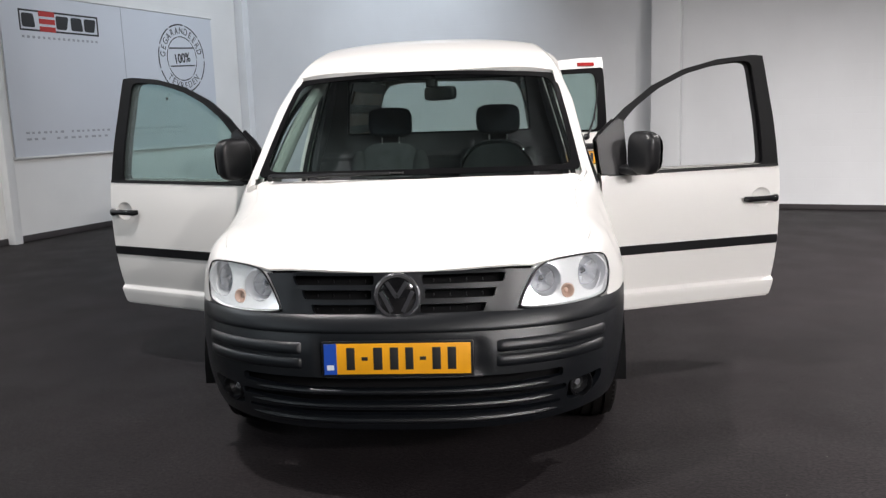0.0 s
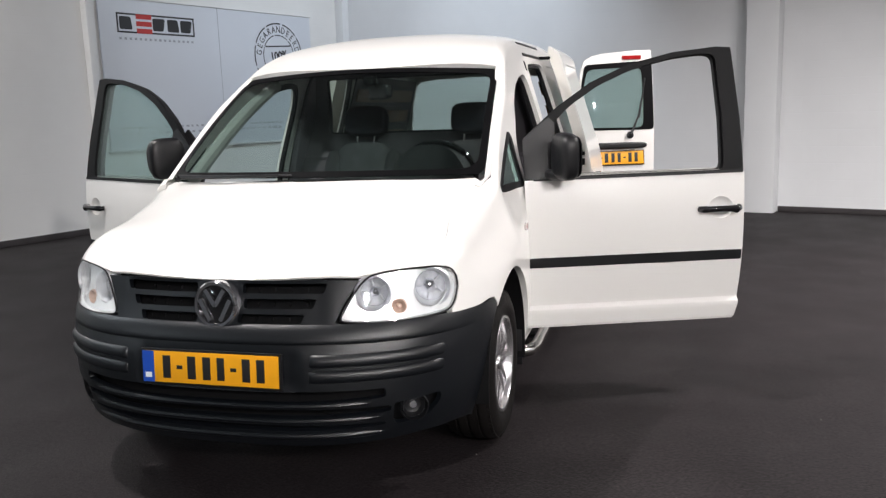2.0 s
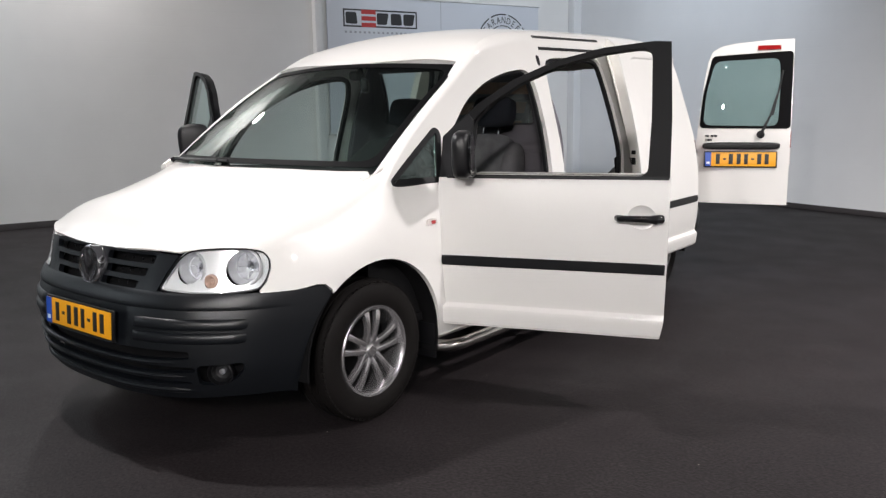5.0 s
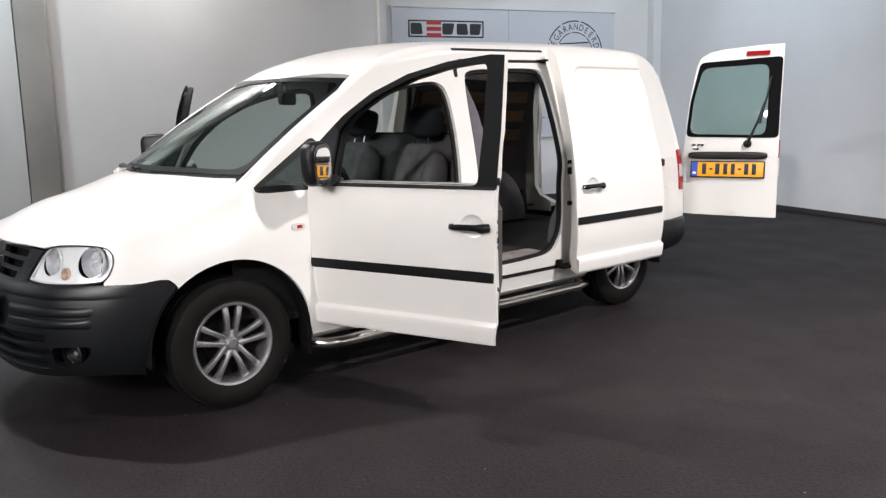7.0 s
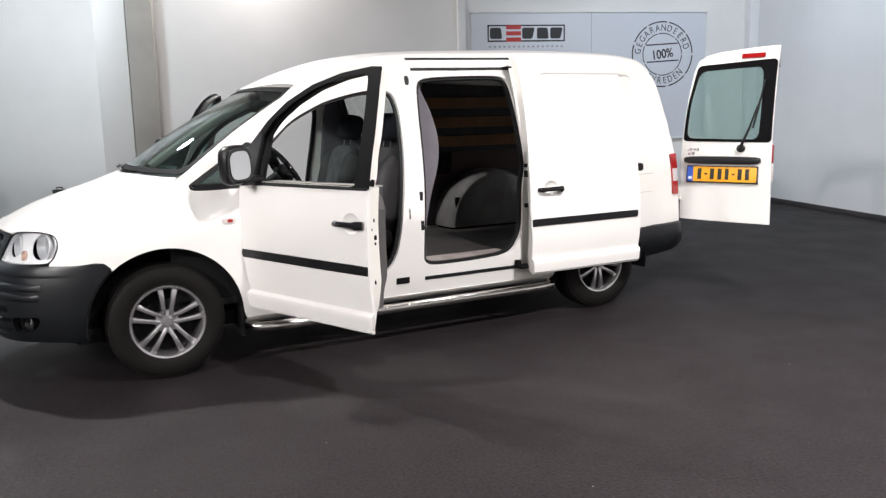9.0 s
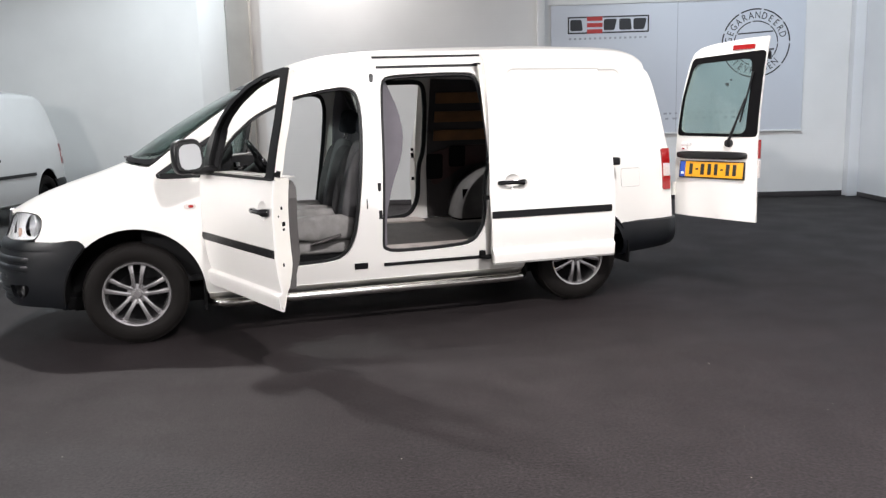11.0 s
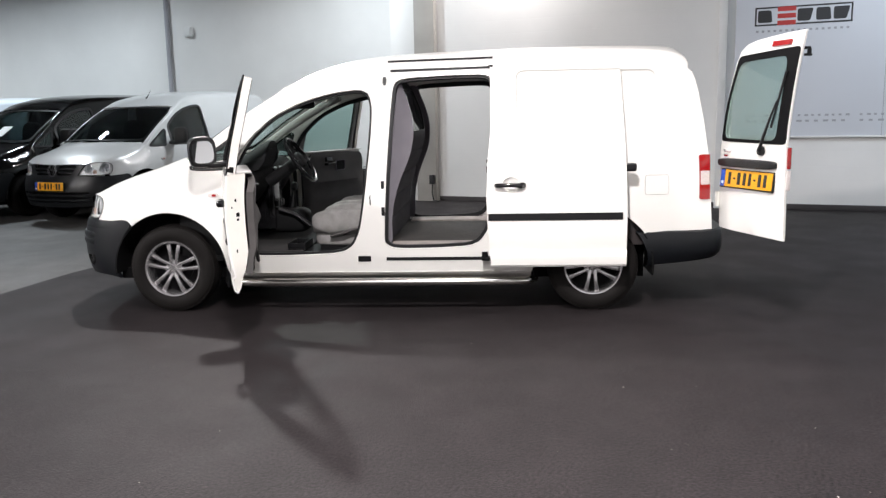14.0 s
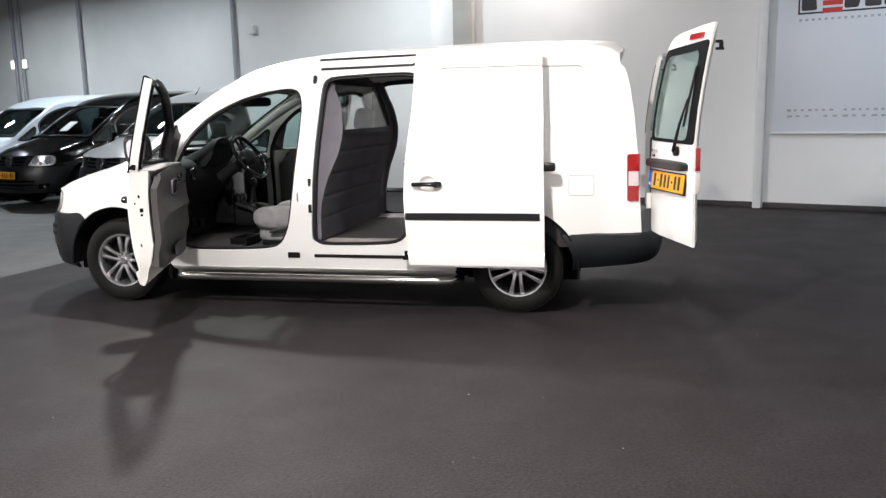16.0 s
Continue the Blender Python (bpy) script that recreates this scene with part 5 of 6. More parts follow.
    for x0, x1 in ((-0.66, -0.10),):
        pa, pb = windscreen(x0 / 0.74, -0.01), windscreen(x1 / 0.74, 0.0)
        off = Vector((0, -0.022, 0.012))
        bm = tube(bmesh.new(), [pa + off + Vector((0, -0.02, -0.01)), pa + off, pa.lerp(pb, 0.5) + off + Vector((0, -0.045, 0)), pb + off], [0.014, 0.012, 0.008, 0.006], 8)
        tube(bm, [windscreen((x0 + (x1 - x0) * t) / 0.74, 0.012) + Vector((0, -0.010, 0.004)) for t in steps(0.3, 1.1, 6)], 0.005, 6)
        part("wiper", bm, BLACK_PLASTIC, van)
    # rear frame round the load opening
    outl = [(side_x(3.80, z) if z < 1.0 else side_x(3.7, min(z, 1.6)), z) for z in (0.50, 0.7, 0.9, 1.1, 1.3, 1.5, 1.6)]
    outl = outl + [(0.575, 1.68), (0.53, 1.725), (0.40, 1.768), (0.0, 1.79)]
    outl = [(0.0, 0.50)] + outl
    ring = outl + [(-x, z) for x, z in reversed(outl[1:-1])]
    hole = soften([(0.68, 0.56), (0.69, 1.05), (0.62, 1.55), (0.52, 1.66), (-0.52, 1.66), (-0.62, 1.55), (-0.69, 1.05), (-0.68, 0.56)], 2)
    part("rear_frame", patch(ring, [hole] if holes else [], 0.07, lambda x, z: Vector((x, rear_y(x, z) - 0.03, z)), 0.06, (0, 1, 0)), paint, van)
    for sign in (1, -1):
        lamp = new("tail_lamp")
        lamp.parent = van
        lens = lambda w, z: on_side(min(3.712 + w, 3.792), z, sign, 0.010) + Vector((-sign * 1.4 * max(w - 0.08, 0), 0.4 * max(w - 0.08, 0), 0))
        clear = fillet([(0.013, 0.868), (0.088, 0.868), (0.088, 0.962), (0.012, 0.962)], 0.006, 3)
        shell = fillet([(0.008, 0.768), (0.100, 0.768), (0.100, 1.072), (0.002, 1.072)], 0.018, 4)
        part("red_lens", patch(shell, [clear], 0.02, lens, 0.02, (sign, 0.3, 0)), RED, lamp)
        part("clear_lens", patch(ring_outline(clear, -0.001), [], 0.02, lambda w, z: lens(w, z) - Vector((sign * 0.001, 0, 0)), 0.02, (sign, 0.3, 0)), CLEAR_RED, lamp)
    path = [(0.862, 3.352), (0.862, 3.45), (0.856, 3.6), (0.838, 3.74), (0.79, 3.838), (0.70, 3.90), (0.55, 3.94), (0.3, 3.962), (0.0, 3.97)]
    path = path + [(-x, y) for x, y in reversed(path[:-1])]
    prof = [(0.553, -0.15), (0.553, -0.035), (0.558, -0.012), (0.548, 0.004), (0.50, 0.012), (0.42, 0.012), (0.36, 0.0), (0.31, -0.03), (0.30, -0.06)]

    def rb(i, k):
        (x, y), (z, o) = path[int(i)], prof[int(k)]
        s = abs(int(i) - 8) / 8
        if s == 1:
            y = 3.0 + math.sqrt(0.378**2 - (z - 0.315)**2)
        c = Vector((x, y - 3.2, 0)).normalized()
        lift = 0.0 if z > 0.45 else (0.45 - z) / 0.15 * (0.045 * min(1.0, (1 - s) / 0.45))
        return Vector((x, y, z + lift)) + c * o
    part("rear_bumper", grid(rb, range(len(path)), range(len(prof)), 0.012, (0, 1, 0)), GREY_PLASTIC, van, "dark grey plastic rear bumper")
    part("underbody", box(bmesh.new(), (-0.70, -0.45, 0.22), (0.70, 2.62, 0.30), 0.01), VOID, van)
    front_end(van, cheap)


def slot(x0, x1, z0, z1, slant=0.0):
    """A rounded slot on the front by running length."""
    return fillet([(x0, z0), (x1 - slant, z0), (x1, z1), (x0, z1)], 0.008, 3)


def front_end(van, cheap=False):
    bumper = new("front_bumper")
    bumper.parent = van
    bumper["label"] = "dark grey plastic front bumper and grille"
    half = [(0.0, 0.245), (0.3, 0.246), (0.5, 0.252), (run_of(0.68, 0.26), 0.264), (run_of_side(-0.50, 0.26), 0.262), (run_of_side(-0.43, 0.25), 0.25), (run_of_side(-0.405, 0.24), 0.240),
            (run_of_side(-0.414, 0.31), 0.315), (run_of_side(-0.402, 0.41), 0.41), (run_of_side(-0.372, 0.5), 0.50), (run_of_side(-0.322, 0.58), 0.58), (run_of_side(-0.285, 0.62), 0.622), (run_of_side(-0.275, 0.64), 0.643), (run_of_side(-0.302, 0.67), 0.668), (run_of_side(-0.34, 0.67), 0.673),
            (run_of_side(-0.42, 0.67), 0.665), (run_of_side(-0.495, 0.66), 0.661), (run_of_side(-0.549, 0.66), 0.661), (run_of(0.70, 0.66), 0.662), (run_of(0.58, 0.66), 0.664), (run_of(0.47, 0.67), 0.669), (run_of(0.427, 0.68), 0.679),
            (run_of(0.447, 0.73), 0.73), (run_of(0.483, 0.8), 0.795), (run_of(0.496, 0.81), 0.813), (0.36, 0.818), (0.2, 0.817), (0.0, 0.816)]
    ring = half + [(-a, b) for a, b in reversed(half[1:-1])]
    holes = []
    for sgn in (1, -1):
        for x0, x1, z0, z1 in ((0.088, 0.395, 0.774, 0.806), (0.097, 0.36, 0.724, 0.756), (0.08, 0.322, 0.676, 0.706)):
            h = slot(x0, x1, z0, z1, 0.012)
            holes.append([(sgn * a, b) for a, b in h][::sgn])
        c = run_of(0.66, 0.36)
        pocket = fillet([(c - 0.068, 0.318), (c + 0.02, 0.312), (c + 0.075, 0.335), (c + 0.12, 0.372), (c + 0.125, 0.408), (c + 0.03, 0.402), (c - 0.06, 0.398)], 0.02, 3)
        holes.append([(sgn * a, b) for a, b in pocket][::sgn])
    for w, z0, z1 in ((0.61, 0.412, 0.458), (0.625, 0.358, 0.393), (0.60, 0.309, 0.332)):
        holes.append(fillet([(-w, z0 + 0.012), (-w * 0.6, z0), (w * 0.6, z0), (w, z0 + 0.012), (w, z1 - 0.002), (-w, z1 - 0.002)], 0.012, 3))

    def skin(s, z):
        push = 0.0
        a = abs(s)
        if a < 0.30 and 0.470 < z < 0.592:
            push += 0.010
        if a < 0.45 and z > 0.66:
            push += 0.004 * min(max((0.40 - a) / 0.03, 0), 1) * min((z - 0.66) / 0.01, 1) * min(max((0.818 - z) / 0.01, 0), 1)
        return front_along(s, z, push)
    part("bumper_shell", patch(ring, holes, 0.06 if cheap else 0.024, skin, 0.022, (0, -1, 0)), GREY_PLASTIC, bumper)
    if not cheap:
        # ledge under the lamps and the grille, and the three bars of the air intake
        prof = [(0.674, 0.001), (0.668, -0.005), (0.658, -0.011), (0.646, -0.014), (0.634, -0.0155), (0.624, -0.0145), (0.616, -0.010), (0.612, -0.003), (0.611, 0.004)]
        fade = lambda s: 0.62 * min(max((1.04 - abs(s)) / 0.45, 0.0), 1.0)
        part("bumper_ledge", grid(lambda s, k: front_along(s, prof[k][0], prof[k][1] * fade(s) if prof[k][1] < 0 else prof[k][1]), steps(-1.04, 1.04, 84), range(len(prof)), 0.006, (0, -1, 0)), GREY_PLASTIC, bumper, sharp=60)
        for zz, w, r in ((0.402, 0.60, 0.0125), (0.346, 0.615, 0.0135), (0.288, 0.60, 0.016)):
            part("intake_bar", tube(bmesh.new(), [front_along(s, zz + 0.006 * (abs(s) / w)**3, 0.006 + 0.012 * (abs(s) / w)**8) for s in steps(-w, w, 40)], r, 10, True, 0.9), GREY_PLASTIC, bumper)
        for sgn in (1, -1):
            for zz, s0 in ((0.559, 0.352), (0.506, 0.350)):
                swell = lambda s, z: 0.004 - 0.014 * max(1 - abs((z - zz) / 0.022)**3.0, 0)**0.6 * min(max((s - s0) / 0.018, 0), 1)**0.5 * min(max((s0 + 0.50 - s) / 0.05, 0), 1)
                part("bumper_rib", grid(lambda s, z: front_along(sgn * s, z, swell(s, z)), [s0, s0 + 0.003, s0 + 0.008] + steps(s0 + 0.018, s0 + 0.45, 24) + [s0 + 0.47, s0 + 0.485, s0 + 0.50], [zz + 0.022 * c for c in (-1, -0.97, -0.9, -0.75, -0.4, 0, 0.4, 0.75, 0.9, 0.97, 1)], 0.004, (0, -1, 0)), GREY_PLASTIC, bumper, sharp=60)
    back = [(0, 0.25), (0.5, 0.26), (0.84, 0.27), (0.84, 0.63), (0.5, 0.66), (0.44, 0.82), (0, 0.82)]
    part("grille_backing", patch(back + [(-a, b) for a, b in reversed(back[1:-1])], [], 0.08, lambda s, z: front_along(s, z, 0.06), 0.004, (0, -1, 0)), VOID, bumper)
    if not cheap:
        bm = bmesh.new()
        for sgn in (1, -1):
            for z in (0.79, 0.74, 0.692):
                for i in range(4):
                    p = front_along(sgn * (0.13 + 0.062 * i), z, 0.045)
                    box(bm, (p.x - 0.002, p.y + 0.004, z - 0.02), (p.x + 0.002, p.y + 0.02, z - 0.010))
        tagged(part("grille_ribs", bm, BLACK_PLASTIC, bumper), kind="stuff")
    for sgn in (1, -1):
        fog = new("fog_lamp")
        fog.parent = van
        p = front_along(sgn * run_of(0.672, 0.36), 0.362, 0.026)
        m = Matrix.Translation(p) @ Vector((0.62 * sgn, -1, 0)).to_track_quat("Z", "Y").to_matrix().to_4x4()
        bm = lathe(bmesh.new(), [(0.050, -0.02), (0.052, 0.010), (0.047, 0.014), (0.045, 0.004), (0.044, -0.01)], 28, m)
        bm = lathe(bm, [(0.040, -0.005), (0.030, -0.02), (0.0, -0.03)], 24, m)
        part("fog_bezel", bm, BLACK_PLASTIC, fog)
        part("fog_glass", lathe(bmesh.new(), [(0.043, -0.004), (0.040, 0.004), (0.02, 0.010), (0.0, 0.011)], 24, m), GLASS_CLEAR, fog)
        part("fog_reflector", lathe(bmesh.new(), [(0.042, -0.006), (0.034, -0.02), (0.016, -0.03), (0.012, -0.012), (0.0, -0.010)], 13, m), FOG, fog, sharp=8)
    # round chrome badge with plain bars
    c = front_along(0, 0.738, -0.012)
    m = Matrix.Translation(c) @ pose(0, 0, 0, 84, 0, 0)
    badge = new("badge")
    badge.parent = van
    part("badge_disc", lathe(bmesh.new(), [(0.074, -0.03), (0.076, 0.0), (0.066, 0.006), (0.0, 0.010)], 36, m), GLOSS_BLACK, badge)
    part("badge_ring", lathe(bmesh.new(), [(0.083, -0.03), (0.084, 0.006), (0.078, 0.013), (0.069, 0.012), (0.066, 0.004)], 40, m), BADGE, badge, "chrome ring")
    for x0, y0, x1, y1 in ((-0.036, 0.052, 0.0, -0.004), (0.036, 0.052, 0.0, -0.004), (-0.058, 0.018, -0.020, -0.056), (0.058, 0.018, 0.020, -0.056)):
        d = Vector((y1 - y0, x0 - x1)).normalized() * 0.0075
        bm = extrude(bmesh.new(), [(x0 + d.x, y0 + d.y), (x1 + d.x, y1 + d.y), (x1 - d.x, y1 - d.y), (x0 - d.x, y0 - d.y)], 0.004, 0.015, lambda u, v, w: m @ Vector((u, v, w)))
        part("badge_bar", bm, BADGE, badge)
    p = front_along(0, 0.512, -0.004)
    np_ = new("number_plate")
    np_.parent, np_.matrix_basis = van, Matrix.Translation((0, p.y - 0.004, 0.531)) @ pose(0, 0, 0, 86, 0, 0)
    plate(np_, Matrix())
    return bumper


DOOR_BOW = smooth_table([(0.5, -0.012), (0.55, -0.010), (0.8, -0.005), (1.05, 0.0), (1.2, -0.006), (1.39, -0.026), (1.6, -0.058), (1.74, -0.086), (1.83, -0.108)])


def rear_door(van, sign, width, degrees, big):
    d = new("rear_door")
    d.parent = van
    d["label"] = "open white rear door with window" + (" and yellow plate" if big else "")
    d.matrix_basis = Matrix.Translation((sign * 0.755, 3.84, 0.015)) @ Matrix.Rotation(radians(-sign * degrees), 4, "Z")

    def skin(u, z, off=0.0):
        return Vector((-sign * u, DOOR_BOW(z) - 0.03 * max(0.25 - u, 0)**2 / 0.0625 + off, z))
    n = (0, 1, 0)
    k = width / 0.70
    out = [(0.0, 0.555), (width, 0.548), (width, 1.0), (width, 1.5), (width, 1.815), (width - 0.16, 1.812), (0.27 * k, 1.792), (0.17 * k, 1.772), (0.105, 1.735), (0.075, 1.66), (0.042, 1.45), (0.018, 1.2), (0.0, 0.95)]
    pane = fillet([(0.05, 1.168), (0.605 * k, 1.158), (0.612 * k, 1.4), (0.602 * k, 1.675), (0.125, 1.66), (0.068, 1.42)], 0.06)
    black = fillet([(0.025, 1.146), (width - 0.004, 1.138), (width - 0.004, 1.725), (0.105, 1.70), (0.045, 1.40)], 0.035)
    part("door_skin", patch(out, [ring_outline(pane, 0.006)], 0.05, skin, 0.014, n), WHITE, d)
    part("window_surround", patch(black, [pane], 0.05, lambda u, z: skin(u, z, 0.006), 0.008, n), SURROUND, d, "black window surround")
    part("door_glass", patch(ring_outline(pane, 0.004), [], 0.1, lambda u, z: skin(u, z, 0.003), 0.004, n), GLASS_TINT, d).visible_shadow = False
    edge = resample(out, 0.07)
    bm = bmesh.new()
    a = [bm.verts.new(skin(u, z, -0.010)) for u, z in edge]
    b = [bm.verts.new(skin(min(max(u, 0.03), width - 0.020), min(max(z, 0.58), 1.77), -0.034)) for u, z in edge]
    for i in range(len(edge)):
        j = (i + 1) % len(edge)
        bm.faces.new([a[i], a[j], b[j], b[i]])
    part("door_edge", bm, INNER, d)
    inner = [(0.035, 0.59), (width - 0.025, 0.59), (width - 0.025, 1.74), (0.2, 1.73), (0.115, 1.68), (0.07, 1.45), (0.045, 1.2), (0.035, 0.95)]
    part("inner_shell", patch(inner, [ring_outline(pane, 0.004)], 0.08, lambda u, z: skin(u, z, -0.032), 0.006, n), INNER, d)
    part("inner_lining", patch([(0.09, 0.64), (width - 0.07, 0.64), (width - 0.07, 1.10), (0.13, 1.10)], [], 0.1, lambda u, z: skin(u, z, -0.041), 0.008, n), LINER, d)
    part("edge_reflector", box(bmesh.new(), (-sign * (width + 0.002) - 0.004, -0.040, 0.99), (-sign * (width + 0.002) + 0.004, -0.012, 1.12), 0.003), RED, d, "red edge reflector")
    part("edge_marker", box(bmesh.new(), (-sign * (width + 0.002) - 0.004, -0.040, 0.86), (-sign * (width + 0.002) + 0.004, -0.012, 0.98), 0.003), CLEAR_RED, d)
    bm = bmesh.new()
    q = skin(width - 0.03, 1.70, -0.06)
    box(bm, (q.x - 0.010, q.y - 0.026, 1.703), (q.x + 0.012, q.y + 0.01, 1.720), 0.003)
    box(bm, (q.x - 0.010, q.y - 0.030, 1.676), (q.x + 0.010, q.y - 0.012, 1.71), 0.003)
    box(bm, (q.x - 0.010, q.y - 0.036, 1.664), (q.x + 0.010, q.y + 0.01, 1.679), 0.003)
    part("top_latch", bm, BLACK_PLASTIC, d)
    for z in (0.75,):
        bm = bmesh.new()
        tube(bm, [(-sign * 0.0, -0.02, z - 0.05), (-sign * 0.0, -0.02, z + 0.05)], 0.016, 10)
        part("hinge", bm, INNER, d)
    if big:
        bm = bmesh.new()
        c = width / 2 - 0.008
        q = skin(c, 1.005, 0)
        rounded(bm, (q.x, q.y + 0.012, 1.008), (0.285, 0.03, 0.028), 5, 8)
        part("plate_garnish", bm, BLACK_PLASTIC, d, "black handle strip over the plate")
        q = skin(c, 0.90, 0)
        plate(d, Matrix.Translation((q.x, q.y + 0.012, 0.905)) @ pose(0, 0, 0, 84, 0, 180))
        bm = patch([(0.435, 1.738), (0.60, 1.738), (0.60, 1.770), (0.435, 1.770)], [], 0.04, lambda u, z: skin(u, z, 0.014), 0.02, n)
        part("brake_lamp", bm, RED, d, "red high brake lamp")
        bm = bmesh.new()
        lathe(bm, [(0.03, 0.0), (0.028, 0.02), (0.0, 0.03)], 16, Matrix.Translation(skin(width - 0.215, 1.095, 0.004)) @ Matrix.Rotation(-math.pi / 2, 4, "X"))
        tube(bm, [skin(width - 0.215, 1.095, 0.03), skin(width - 0.15, 1.25, 0.035), skin(width - 0.11, 1.40, 0.022)], [0.012, 0.008, 0.006], 8)
        tube(bm, [skin(width - 0.135, 1.24, 0.016), skin(width - 0.095, 1.45, 0.016), skin(width - 0.075, 1.58, 0.016)], 0.007, 6)
        part("wiper", bm, BLACK_PLASTIC, d)
        bm = bmesh.new()
        for k, (u, w) in enumerate(((0.085, 0.03), (0.122, 0.02), (0.148, 0.028), (0.10, 0.05))):
            q = skin(u, 1.075 - 0.03 * (k == 3), 0.002)
            box(bm, (q.x - w / 2, q.y, q.z), (q.x + w / 2, q.y + 0.003, q.z + 0.018), 0.001)
        part("model_mark", bm, CHROME, d, "small chrome model mark bars")
    return d


# ---- the inside of the van ----
PARTITION = smooth_table([(0.46, 1.55), (0.7, 1.56), (0.9, 1.61), (1.1, 1.685), (1.25, 1.71), (1.4, 1.69), (1.55, 1.635), (1.72, 1.55)])


def seat(van, x):
    s = new("seat")
    s.parent = van
    s.matrix_basis = Matrix.Translation((x, 0.24, -0.01))
    bm = rounded(bmesh.new(), (0, 0.975, 0.60), (0.235, 0.25, 0.075), 4, 10)
    part("cushion", bm, FABRIC_LIGHT, s, "light grey fabric cushion")
    part("cushion_front", rounded(bmesh.new(), (0, 0.785, 0.595), (0.215, 0.07, 0.082), 3, 10), FABRIC_LIGHT, s)
    part("seat_valance", rounded(bmesh.new(), (0, 0.96, 0.495), (0.225, 0.22, 0.06), 5, 8), FABRIC_LIGHT, s)
    for sg in (-1, 1):
        part("cushion_bolster", rounded(bmesh.new(), (sg * 0.21, 0.985, 0.625), (0.058, 0.25, 0.090), 3, 8), FABRIC_LIGHT, s)
    lean = Matrix.Translation((0, 1.17, 0.62)) @ Matrix.Rotation(radians(-14), 4, "X")
    bm = rounded(bmesh.new(), (0, 0.0, 0.29), (0.20, 0.065, 0.31), 4, 10, lean)
    part("backrest", bm, FABRIC_MID, s)
    for sg in (-1, 1):
        part("backrest_bolster", rounded(bmesh.new(), (sg * 0.195, -0.015, 0.27), (0.055, 0.085, 0.28), 3, 8, lean), FABRIC, s)
    bm = rounded(bmesh.new(), (0, 0.0, 0.735), (0.138, 0.058, 0.092), 4, 10, lean)
    part("headrest", bm, HEADREST, s, "dark headrest")
    for sg in (-1, 1):
        part("headrest_post", tube(bmesh.new(), [lean @ Vector((sg * 0.055, 0, 0.57)), lean @ Vector((sg * 0.055, 0, 0.68))], 0.007, 8), CHROME, s)
    bm = box(bmesh.new(), (-0.20, 0.78, 0.40), (0.20, 1.18, 0.50), 0.03)
    part("seat_base", bm, DASH, s)


